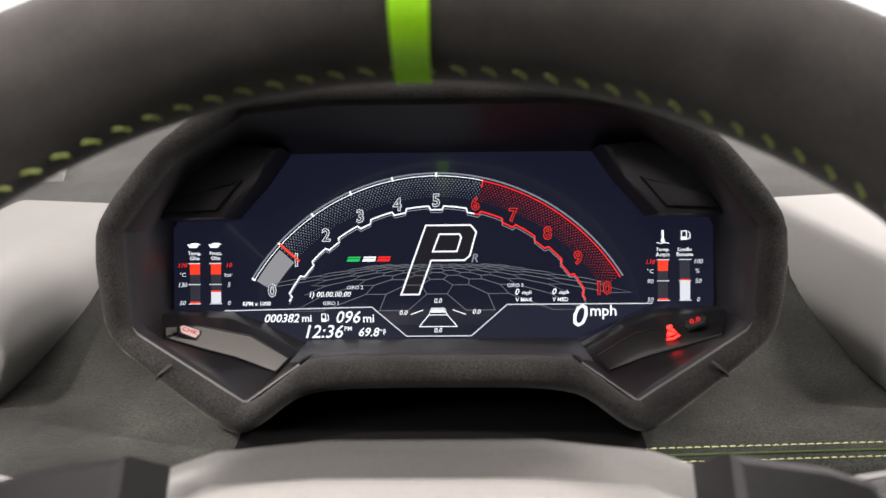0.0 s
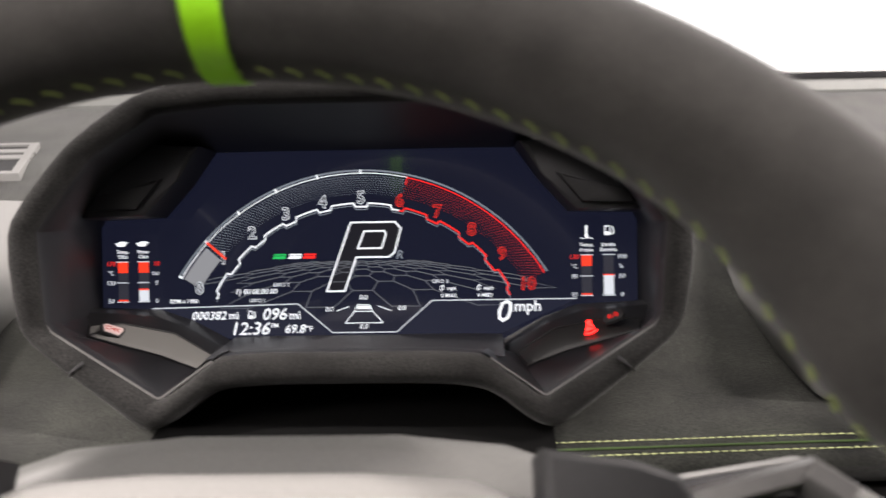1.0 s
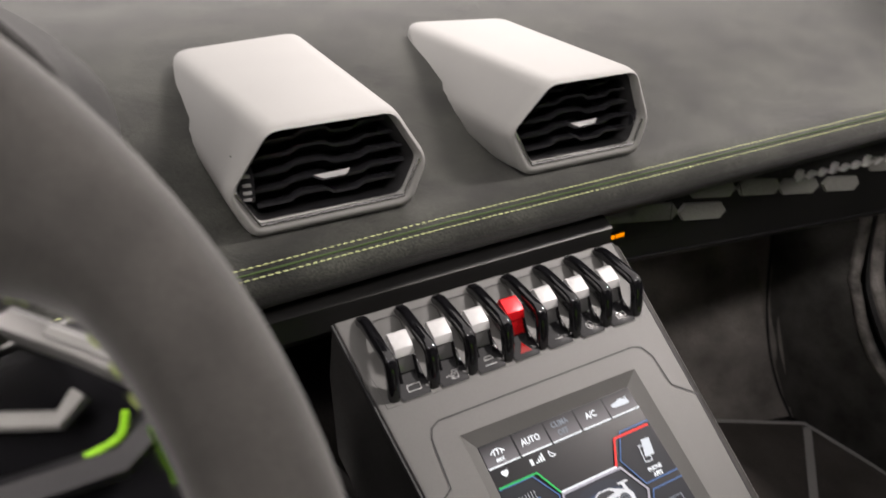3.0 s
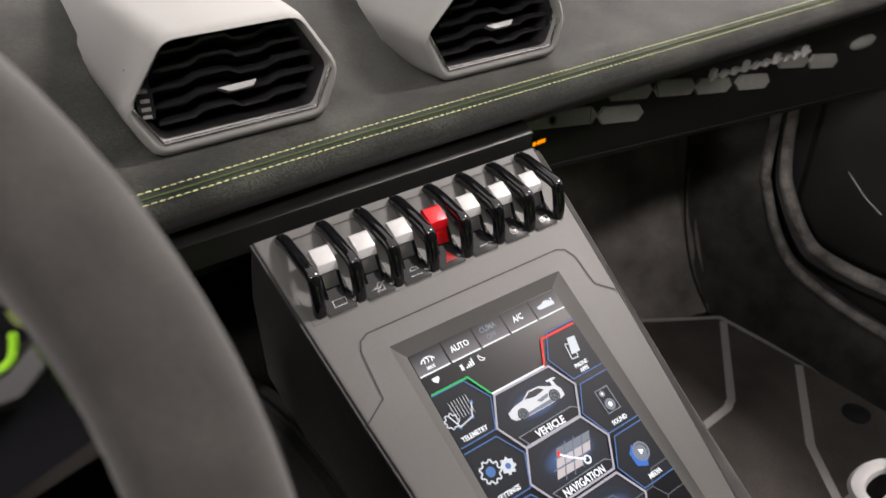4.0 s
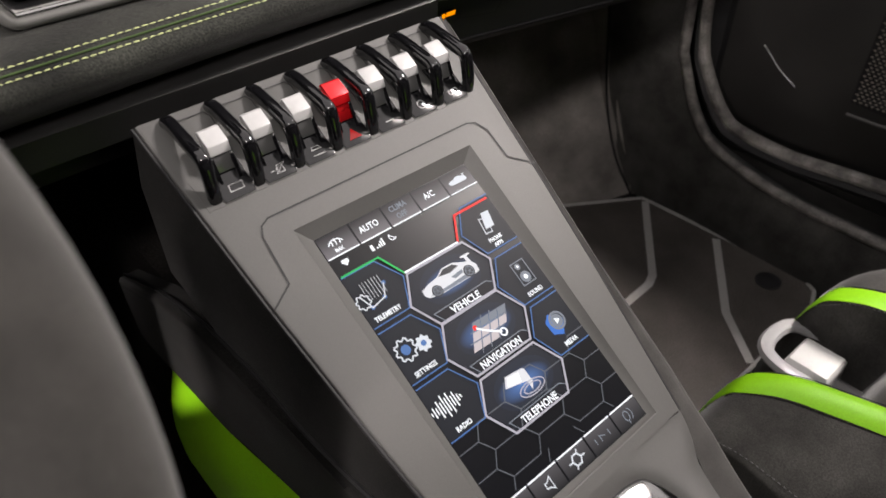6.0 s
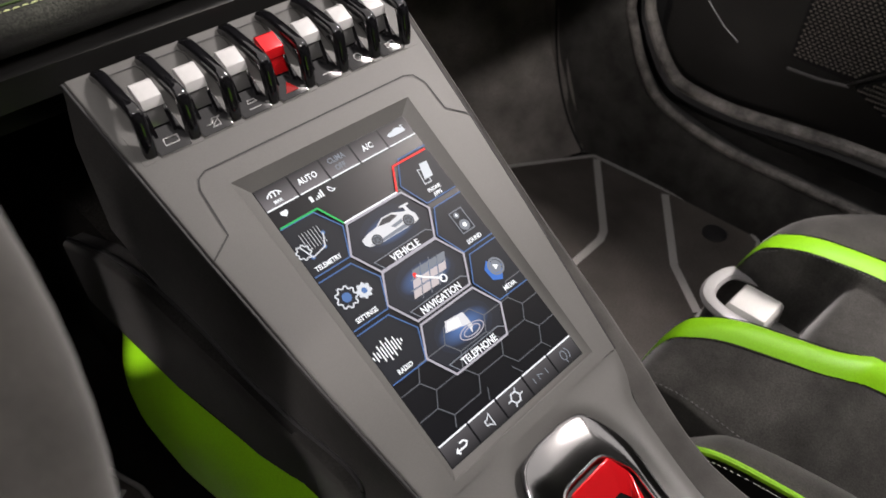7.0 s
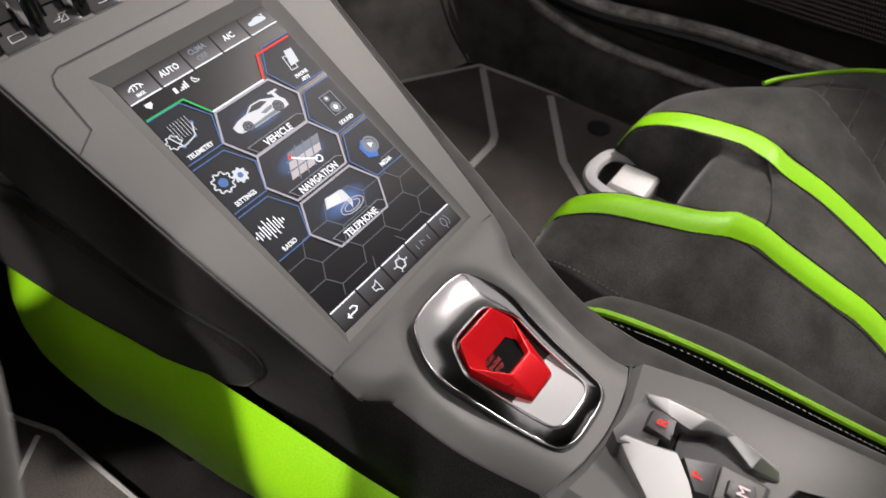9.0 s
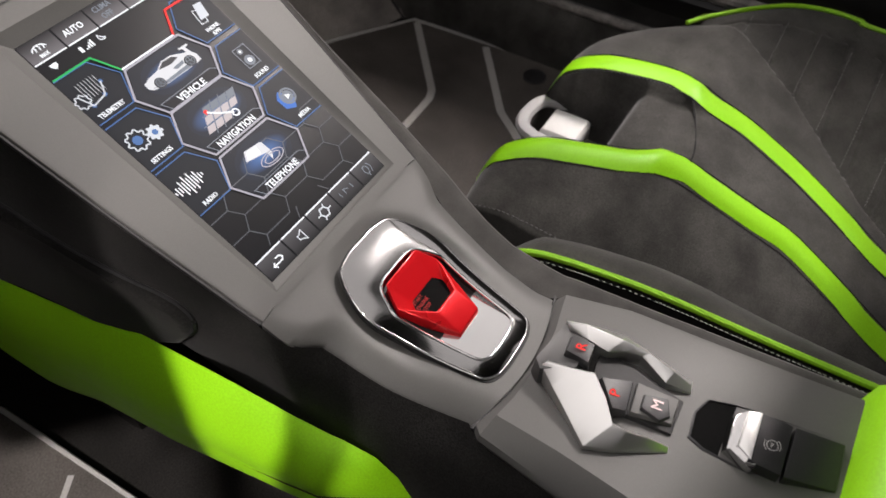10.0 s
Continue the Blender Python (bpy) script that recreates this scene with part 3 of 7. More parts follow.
solo("trim_footwell", loft([[Vector((x, y + d, z)) for d, z in ((0.0, FLOOR_Z + 0.002), (0.012, FLOOR_Z + 0.012), (0.050, 0.000), (0.100, 0.100), (0.150, 0.240), (0.190, 0.42))] + [Vector((x, 0.96, 0.42)), Vector((x, 0.96, FLOOR_Z))] for x, y in ((0.50, 0.755), (0.60, 0.722), (0.70, 0.665), (0.80, 0.610), (0.90, 0.552), (0.98, 0.506), (1.06, 0.470), (1.112, 0.456))]), KICK, "brown-grey carpet rising behind the floor mat, brightened for missing light", "carpet", kind="structure", angle=60)
solo("trim_seal_lip", sweep(edge_b, 0.0080, 10), RUBBER, "dusty rubber lip along the suede trim", "door seal", kind="structure")
solo("wall_hinge_post", box((1.185, 0.405, FLOOR_Z), (1.27, 0.64, 0.66), 0.004), DEEP, "black hinge post before the door", "wall", kind="structure")
SEAL = [(1.165, 0.436, 0.46), (1.165, 0.434, 0.30), (1.165, 0.4236, 0.215), (1.165, 0.409, 0.181), (1.165, 0.388, 0.148), (1.165, 0.364, 0.120), (1.165, 0.333, 0.103), (1.165, 0.248, 0.097), (1.165, 0.138, 0.108), (1.165, 0.029, 0.115), (1.165, -0.3, 0.118), (1.165, -1.0, 0.118)]
seal_line = smooth_path(SEAL, 5)
seal = thing("trim_door_seal", "dusty black rubber seal round the door opening", "door seal", (1.165, -0.2, 0.11), kind="structure")
part("bulb", sweep(seal_line, 0.0100, 10), RUBBER, seal, "rounded dusty bulb")
part("flange", loft([[p + Vector(d) for d in ((-0.004, -0.004, -0.006), (-0.012, 0.004, -0.014), (0.006, 0.014, -0.030), (0.014, 0.006, -0.012))] for p in seal_line]), DEEP, seal, "black flange under the bulb")
solo("trim_kick_seam", sweep(smooth_path([(x - 0.0008, y, z) for x, y, z in SEAM], 4), 0.0022, 6), DEEP, "dark seam in the kick panel", "seam", kind="structure")


def pillar(sign, cx):
    """Windscreen pillar from the dashboard's corner to the roof."""
    a, b = Vector((cx, 0.86, 0.64)), Vector((cx - sign * 0.12, -0.34, 0.99))
    return sweep(smooth_path([a, (a + b) / 2 + Vector((0, 0, 0.03)), b], 6), 0.035, 8)


solo("trim_pillar_1", pillar(1, 1.24), LINER, "dark windscreen pillar", "pillar", kind="structure")
solo("trim_pillar_2", pillar(-1, -0.66), LINER, "dark windscreen pillar", "pillar", kind="structure")

# demister slots at the foot of the screen, on the driver's side
grille = thing("demister_vent", "pale framed demister vent with black slots on the dashboard", "vent", (-0.45, 0.67, 0.633))
GR = Matrix.Translation((-0.45, 0.67, 0.6345)) @ Matrix.Rotation(radians(5), 4, "X")
part("frame", ring([(-0.10, -0.070), (0.093, -0.070), (0.036, 0.070), (-0.13, 0.070)], [(-0.09, -0.060), (0.080, -0.060), (0.030, 0.060), (-0.12, 0.060)], GR, -0.006, 0.004, 0.0015), SILVER, grille, "pale silver frame")
for v in (-0.002, 0.026):
    part("slat", prism([(-0.105, v), (0.066 - 0.4 * v, v), (0.058 - 0.4 * v, v + 0.016), (-0.105, v + 0.016)], GR, -0.004, 0.003, 0.0012), SILVER, grille, "pale silver slat")
part("backing", prism([(-0.11, -0.062), (0.082, -0.062), (0.032, 0.062), (-0.12, 0.062)], GR, -0.008, 0.0012), DEEP, grille, "black slots")

# hexagon relief, warning lamp and a metal badge on the passenger's fascia
FAS = axes((0, 0.325, 0.46), 0)
HEXES = [(0.596, 0.4750), (0.658, 0.4622), (0.667, 0.4818), (0.731, 0.4706), (0.791, 0.4590), (0.547, 0.4838), (0.735, 0.4905), (0.860, 0.4475), (0.930, 0.4560), (0.995, 0.4420)]
for u, z in HEXES:
    v = z - 0.46
    tilt = lambda p: (p[0], p[1] - 0.18 * (p[0] - u))
    outline = [(u - 0.031, v), (u - 0.023, v + 0.0082), (u + 0.023, v + 0.0082), (u + 0.031, v), (u + 0.023, v - 0.0082), (u - 0.023, v - 0.0082)]
    part("relief_hexagon", prism([tilt(p) for p in outline], FAS, -0.002, 0.0035, 0.0014), HEXFACE if z < 0.485 else FASCIA, dash, "dark grey relief hexagon")
part("glove_box_joint", lines([[(0.6165, 0.020), (0.6165, -0.004), (0.608, -0.010), (0.545, 0.000)], [(0.700, 0.021), (0.706, 0.008)]], 0.0009, FAS, 0.0038), DEEP, dash, "dark joint of the glove box")
part("fascia_edge", sweep([(0.53 + 0.067 * k, 0.3235, 0.4325 - 0.105 * (0.067 * k - 0.07)) for k in range(10)], 0.0012, 6), DEEP, dash, "dark line along the fascia's lower edge")
cap = loft([[FAS @ Vector((u, -0.012 + c * r, 0.002 + d * r * 0.7)) for c, d in ((-1, 0), (-0.7, 0.7), (0, 1), (0.7, 0.7), (1, 0), (0.7, -0.7), (0, -1), (-0.7, -0.7))] for u, r in ((1.050, 0.002), (1.056, 0.006), (1.072, 0.0085), (1.092, 0.0075), (1.104, 0.002))])
part("end_cap", cap, SILVER, dash, "pale satin end cap of the fascia", angle=60)
lamp_ob = part("warning_lamp", prism([(0.549, -0.002), (0.566, -0.002), (0.568, 0.004), (0.551, 0.004)], FAS, -0.003, 0.0012), DEEP, dash, "amber airbag lamp")
part("lit_mark", join(fills([ngon(0.554, 0.001, 0.0022, 8), [(0.5565, -0.0005), (0.566, -0.0005), (0.567, 0.003), (0.5572, 0.003)]], FAS, 0.0014)), L_AMBER, lamp_ob)
badge = thing("badge", "small bright metal lettering strip on the passenger's fascia", "badge", (0.86, 0.32, 0.48))
for k in range(10):
    u, h = 0.782 + k * 0.0180, 0.006 + 0.004 * ((k * 7) % 3 == 0)
    sink = Matrix.Translation((0, -0.004 - 0.0009 * k, 0))
    part("stroke", prism([(u, 0.010), (u + 0.006, 0.0105), (u + 0.0085, 0.011 + h), (u + 0.003, 0.010 + h)], FAS @ sink, -0.001, 0.0055, 0.001), BADGE, badge)
    part("stroke", prism([(u + 0.0075, 0.0115), (u + 0.014, 0.0125), (u + 0.0145, 0.0150), (u + 0.008, 0.0140)], FAS @ sink, -0.001, 0.0050, 0.001), BADGE, badge)

# ---- instrument cluster ----
def mirror(half):
    """A closed outline from its right half, listed from the top down."""
    return half + [(-u, v) for u, v in reversed(half)]


def on(m, poly, w):
    return [m @ Vector((u, v, w)) for u, v in poly]


def blend(a, b, k):
    return [(p[0] * (1 - k) + q[0] * k, p[1] * (1 - k) + q[1] * k) for p, q in zip(a, b)]


shrink = lambda poly, k: [(u * k, v * k) for u, v in poly]
cluster = thing("instrument_cluster", "black suede instrument hood with a lit digital rev counter", "instrument cluster", (0, 0.34, 0.53))
OUT = mirror([(0.060, 0.089), (0.104, 0.084), (0.141, 0.0585), (0.1745, 0.017), (0.1675, -0.039), (0.141, -0.0605), (0.1055, -0.0885), (0.093, -0.0865), (0.070, -0.0685), (0.045, -0.0655)])
INN = mirror([(0.058, 0.075), (0.097, 0.071), (0.130, 0.050), (0.1585, 0.013), (0.1550, -0.0330), (0.1510, -0.0380), (0.0980, -0.0722), (0.0920, -0.0705), (0.066, -0.0512), (0.045, -0.0495)])
BACK = mirror([(0.09, 0.086), (0.140, 0.078), (0.170, 0.055), (0.200, 0.015), (0.196, -0.048), (0.170, -0.075), (0.135, -0.100), (0.11, -0.10), (0.085, -0.080), (0.05, -0.075)])
WELL = mirror([(0.06, 0.0605), (0.120, 0.060), (0.145, 0.040), (0.1605, 0.016), (0.1605, -0.032), (0.150, -0.036), (0.100, -0.0545), (0.093, -0.0552), (0.07, -0.0556), (0.05, -0.0556)])
SUNK = WELL[:4] + [(0.1640, -0.046), (0.154, -0.054), (0.100, -0.086), (0.092, -0.086)] + WELL[8:10]
SUNK = mirror(SUNK)


def eased(poly, k):
    """An outline with each corner cut into four places."""
    for f in (k, 0.25):
        n = len(poly)
        poly = [(p[0] + (q[0] - p[0]) * f, p[1] + (q[1] - p[1]) * f) for i, p in enumerate(poly) for q in (poly[i - 1], poly[(i + 1) % n])]
    return poly


E_OUT, E_INN, E_BACK = eased(OUT, 0.20), eased(INN, 0.02), eased(BACK, 0.20)
hood = loft([on(CLUSTER, E_BACK, -0.07), on(CLUSTER, blend(E_BACK, E_OUT, 0.6), 0.0), on(CLUSTER, E_OUT, 0.056), on(CLUSTER, E_OUT, 0.066), on(CLUSTER, shrink(E_OUT, 0.990), 0.0745), on(CLUSTER, blend(E_OUT, E_INN, 0.30), 0.0795), on(CLUSTER, blend(E_OUT, E_INN, 0.6), 0.0805), on(CLUSTER, blend(E_OUT, E_INN, 0.88), 0.078), on(CLUSTER, E_INN, 0.071)], caps=False)
part("hood", hood, HOOD_SUEDE, cluster, "black suede hood round the display", angle=62)
for s in (1, -1):
    sec = [CLUSTER @ Vector((s * u, v, w)) for u, v, w in ((0.1425, -0.0608, 0.058), (0.1420, -0.0604, 0.067), (0.1398, -0.0592, 0.0760), (0.1370, -0.0570, 0.0798), (0.1340, -0.0545, 0.0806), (0.1317, -0.0524, 0.0782))]
    part("hood_seam", sweep(sec, 0.0010, 6), DEEP, cluster, "dark seam in the suede")
well = loft([on(CLUSTER, INN, 0.071), on(CLUSTER, shrink(INN, 0.99), 0.067), on(CLUSTER, blend(INN, SUNK, 0.5), 0.034), on(CLUSTER, SUNK, 0.005), on(CLUSTER, SUNK, -0.012)], caps=False)
part("well", well, BLACK, cluster, "matt black inner walls")
display = part("display", prism(WELL, CLUSTER, -0.012, 0.0), SCREEN, cluster, "dark blue-black digital display")
part("chin", loft([on(CLUSTER, [(-0.080, -0.0505), (0.080, -0.0505), (0.060, -0.0500), (-0.060, -0.0500)], 0.001), on(CLUSTER, [(-0.078, -0.0545), (0.078, -0.0545), (0.060, -0.052), (-0.060, -0.052)], 0.060)]), BLACK, cluster, "matt black ledge under the display")

LENS_AT = {}
for s in (1, -1):
    # sun blades over the upper corners
    blade = [(0.088 * s, 0.060), (0.1015 * s, 0.041), (0.119 * s, 0.0215), (0.1545 * s, 0.0205), (0.1565 * s, 0.026), (0.147 * s, 0.037), (0.122 * s, 0.062)]
    part("blade", prism(blade if s > 0 else blade[::-1], CLUSTER, 0.004, 0.034, 0.003), BLACK, cluster, "black blade over the corner of the display")
    rib = [(0.1085 * s, 0.042), (0.1225 * s, 0.0255), (0.1515 * s, 0.0245), (0.1445 * s, 0.0335), (0.128 * s, 0.036)]
    part("blade_rib", prism(rib if s > 0 else rib[::-1], CLUSTER, 0.034, 0.0375, 0.0015), DEEP, cluster)
    # trays under the lower corners, running out to the rim of the hood
    P = lambda u, v, w: CLUSTER @ Vector((u * s, v, w))
    back = [P(0.0760, -0.0560, 0.001), P(0.1045, -0.0405, 0.001), P(0.1240, -0.0335, 0.001), P(0.1660, -0.0315, 0.001)]
    ledge = [P(0.0785, -0.0575, 0.012), P(0.1060, -0.0425, 0.012), P(0.1246, -0.0362, 0.012), P(0.1640, -0.0330, 0.012)]
    lens_top = [P(0.0856, -0.0590, 0.0205), P(0.1085, -0.0450, 0.0205), P(0.1390, -0.0390, 0.0205), P(0.1590, -0.0402, 0.0205)]
    lens_low = [P(0.0910, -0.0652, 0.034), P(0.1136, -0.0570, 0.034), P(0.1346, -0.0512, 0.034), P(0.1535, -0.0452, 0.034)]
    rim = [P(0.0662, -0.0500, 0.0705), P(0.0975, -0.0720, 0.0705), P(0.1525, -0.0370, 0.0705), P(0.1548, -0.0330, 0.0690)]
    bm = bmesh.new()
    B, A, C, D, E = ([bm.verts.new(p) for p in row] for row in (back, ledge, lens_top, lens_low, rim))
    for a, b in ((B, A), (A, C), (C, D)):
        for k in (0, 1, 2):
            bm.faces.new((a[k], a[k + 1], b[k + 1], b[k]))
    for f in ((D[0], D[1], E[1]), (D[1], D[2], E[1]), (D[2], E[2], E[1]), (D[2], D[3], E[2]), (D[3], E[3], E[2]), (A[0], C[0], E[0]), (C[0], D[0], E[0]), (D[0], E[1], E[0]), (B[0], A[0], E[0]), (A[3], C[3], E[3]), (C[3], D[3], E[3])):
        bm.faces.new(f)
    bmesh.ops.bevel(bm, geom=[e for e in bm.edges if len(e.link_faces) == 2 and e.verts[0] in A and e.verts[1] in A], offset=0.0012, segments=3, affect="EDGES", profile=0.5)
    tray = part("tray", bm, TRAY_BLACK, cluster, "satin black tray for warning lamps", angle=30)
    nrm = (lens_top[1] - lens_top[0]).cross(lens_low[0] - lens_top[0]).normalized()
    nrm = nrm if nrm.z > 0 else -nrm

    def lens_at(a, b):
        k = min(2, int(a * 3))
        f = a * 3 - k
        p = lens_top[k].lerp(lens_top[k + 1], f).lerp(lens_low[k].lerp(lens_low[k + 1], f), b)
        return p + nrm * (0.0004 + 0.0008 * max(0.0, min(1, 14 * min(a - 0.02, 0.98 - a), 7 * min(b - 0.06, 0.94 - b))))

    part("lamp_lens", sheet(lens_at, [0.02, 0.05, 0.09, 0.2, 1 / 3, 0.42, 0.5, 0.58, 2 / 3, 0.8, 0.91, 0.95, 0.98], [0.06, 0.13, 0.20, 0.5, 0.80, 0.87, 0.94]), LENS if s > 0 else PALE_GREY, tray, "smoked lens over the warning lamps" if s > 0 else "pale lens over the warning lamps", angle=40)
    part("lens_outline", sweep([lens_at(a, b) + nrm * 0.0004 for a, b in ((0.02, 0.06), (0.02, 0.94), (1 / 3, 0.94), (2 / 3, 0.94), (0.98, 0.94), (0.98, 0.06), (2 / 3, 0.06), (1 / 3, 0.06))], 0.0005, 5, closed=True), DEEP, tray, "black line round the lens")
    part("bright_edge", sweep([P(0.1545, -0.0345, 0.0705), P(0.1515, -0.0376, 0.0716), P(0.0985, -0.0718, 0.0716), P(0.0960, -0.0717, 0.0716), P(0.0700, -0.0535, 0.0712)], 0.0007, 6), SPOKE, tray, "thin bright edge")
    across = CLUSTER.to_3x3() @ Vector((1, 0, 0))
    across = (across - nrm * across.dot(nrm)).normalized()
    LENS_AT[s] = [Matrix((across, nrm.cross(across), nrm)).transposed().to_4x4(), lens_at(0.56 if s > 0 else 0.76, 0.5) + nrm * 0.0008]

# lamps on the trays
LT = Matrix.Translation(LENS_AT[1][1]) @ LENS_AT[1][0]
belt = part("seat_belt_lamp", join(fills([ngon(0, 0.0046, 0.0017, 10), [(-0.0030, -0.002), (0.0030, -0.002), (0.0016, 0.0027), (-0.0016, 0.0027)], [(-0.0040, -0.0040), (-0.0028, -0.0028), (0.0002, -0.0040), (0.0002, -0.0054)], [(0.0040, -0.0040), (0.0002, -0.0054), (0.0002, -0.0040), (0.0028, -0.0028)]], LT, 0.0020)), L_LAMP, cluster, "lit red seat belt lamp")
part("belt_line", lines([[(-0.0026, 0.0026), (0.0030, -0.0022)]], 0.0007, LT, 0.0023), DEEP, belt)
part("lamp_pill", prism([(0.0078, -0.0012), (0.0092, -0.0036), (0.0185, -0.0036), (0.0205, -0.0008), (0.0195, 0.0030), (0.0090, 0.0030)], Matrix.Translation((0, 0, 0)) @ LT @ Matrix.Translation((0, 0.0025, 0)), 0.0, 0.0022, 0.0006), DEEP, cluster, "black lamp window")
part("lamp_digits", words("0.0", 0.0050, 0.0140, 0.0023, LT, 0.0025), L_RED, cluster, "lit red digits")
LL = Matrix.Translation(LENS_AT[-1][1]) @ LENS_AT[-1][0]
PILL = [(-0.0072, 0.0012), (-0.0048, -0.0036), (0.0052, -0.0040), (0.0066, 0.0012), (0.0056, 0.0038), (-0.0056, 0.0036)]
part("lamp_pill", prism(PILL, LL, -0.001, 0.0018, 0.0006), DEEP, cluster, "black lamp window")
part("lamp_face", prism([(u * 0.80, v * 0.78) for u, v in PILL], LL, 0.001, 0.0022, 0.0004), PALE_LENS, cluster, "pale unlit lamp lens")
part("lamp_letters", words("CHK", 0.0040, -0.0002, -0.0002, LL, 0.0025), L_RED_DIM, cluster, "dim red letters")

# ---- what the display shows ----
S0 = lambda x, y: ((x - 767) * 3.322e-4 - 0.0031, 0.0481 - (y - 306) * 3.3e-4)
DW = 0.0004


def show(name, bm, mat, label=""):
    return part(name, bm, mat, display, label)


show("lower_band", fills([[S0(*p) for p in ((385, 552), (650, 547), (712, 600), (828, 600), (892, 544), (1150, 544), (1010, 606), (950, 612), (767, 617), (590, 612), (500, 606))]], CLUSTER, DW * 0.5), L_NAVY, "navy lower band")
OC, OR = (-0.0031, -0.0808), 0.1289
ring_at = lambda a, r: (OC[0] + r * math.cos(radians(a)), OC[1] + r * math.sin(radians(a)))
A0, A1 = 148.6, 31.4
ang = lambda k: A0 + (A1 - A0) * k / 10
show("scale_arc", lines([[ring_at(ang(k / 12), OR) for k in range(0, 121)]], 0.0010, CLUSTER, DW), L_SOFT, "grey outer arc")
show("scale_arc", lines([[ring_at(ang(k / 12), OR - 0.0016) for k in range(0, 74)]], 0.0005, CLUSTER, DW), L_WHITE)
show("red_arc", lines([[ring_at(ang(k / 12), OR - 0.0018) for k in range(73, 121)], [ring_at(ang(6.08), OR - 0.001), ring_at(ang(6.08), OR - 0.006)]], 0.0007, CLUSTER, DW), L_RED, "red end of the scale")
for lo, hi, mat, nm in ((0.95, 6.08, L_SOFT, "halftone_band"), (6.08, 10.0, L_RED_DIM, "red_halftone_band")):
    bm = bmesh.new()
    for j in range(9):
        r = OR - 0.0034 - j * 0.0013
        n = int((hi - lo) * 13)
        for i in range(n):
            c = ring_at(ang(lo + (i + 0.5 * (j % 2)) * (hi - lo) / n), r)
            d = 0.00052 - 0.00003 * j
            bm.faces.new([bm.verts.new((c[0] + a * d, c[1] + b * d, DW)) for a, b in ((-1, 0), (0, -1), (1, 0), (0, 1))])
    bm.transform(CLUSTER)
    tagged(show(nm, bm, mat), kind="stuff")
for k in range(0, 6):
    show("tick", lines([[ring_at(ang(k), OR + 0.0004), ring_at(ang(k), OR - 0.0022)]], 0.0012, CLUSTER, DW * 1.5), L_WHITE)
show("rev_bar", fills([[ring_at(ang(k / 10), OR - 0.003) for k in range(0, 10)] + [ring_at(ang(k / 10), OR - 0.0145 + 0.0) for k in range(9, -1, -1)]], CLUSTER, DW), L_BAR, "pale rev bar")
show("needle", lines([[ring_at(ang(1.0), OR - 0.001), ring_at(ang(1.02), OR - 0.0165)]], 0.0014, CLUSTER, DW * 2), L_ORANGE, "orange-red needle")
IC, IR = (-0.0031, -0.0724), 0.1010
inner = lambda a, r=IR: (IC[0] + r * math.cos(radians(a)), IC[1] + r * math.sin(radians(a)))
B0, B1 = 153.0, 27.0
notch = []
for k in range(0, 201):
    f = (k / 20) % 1.0
    dip = 0.0022 if min(f, 1 - f) < 0.20 else 0.0
    notch.append(inner(B0 + (B1 - B0) * k / 200, IR - dip))
show("number_arc", lines([notch[:122]], 0.0009, CLUSTER, DW), L_WHITE, "white notched arc")
show("number_arc", lines([notch[121:]], 0.0009, CLUSTER, DW), L_RED, "red notched arc")
show("number_arc_edge", lines([[(u, v - 0.0016) for u, v in notch]], 0.0005, CLUSTER, DW), L_SOFT)
NC, NR = (-0.0031, -0.0863), 0.1179
for k in range(11):
    a = radians(146.5 + (33.5 - 146.5) * k / 10)
    show("scale_number", words(str(k), 0.0105, NC[0] + NR * math.cos(a), NC[1] + NR * math.sin(a), CLUSTER, DW * 1.5, stretch=0.95, bold=0.00042), L_SOFTRED if k > 5 else L_PALE, "red outlined number" if k > 5 else "white outlined number")
    show("number_core", words(str(k), 0.0105, NC[0] + NR * math.cos(a), NC[1] + NR * math.sin(a), CLUSTER, DW * 2.3, stretch=0.95, bold=-0.00006), L_BLACK)
# the gear letter in outline
pout = [S0(*p) for p in ((748, 400), (828, 400), (838, 412), (826, 455), (816, 463), (757, 463), (735, 524), (703, 524))]
pin = [S0(*p) for p in ((772, 416), (808, 416), (811, 422), (803, 447), (760, 447))]
show("gear_letter", join(lines([pout], 0.0010, CLUSTER, DW * 2, closed=True), lines([pin], 0.0010, CLUSTER, DW * 2, closed=True)), L_WHITE, "white outlined gear letter")
show("gear_letter_fill", fills([[S0(*p) for p in ((748, 400), (828, 400), (838, 412), (826, 455), (816, 463), (757, 463), (735, 524), (703, 524))]], CLUSTER, DW), L_BLACK)
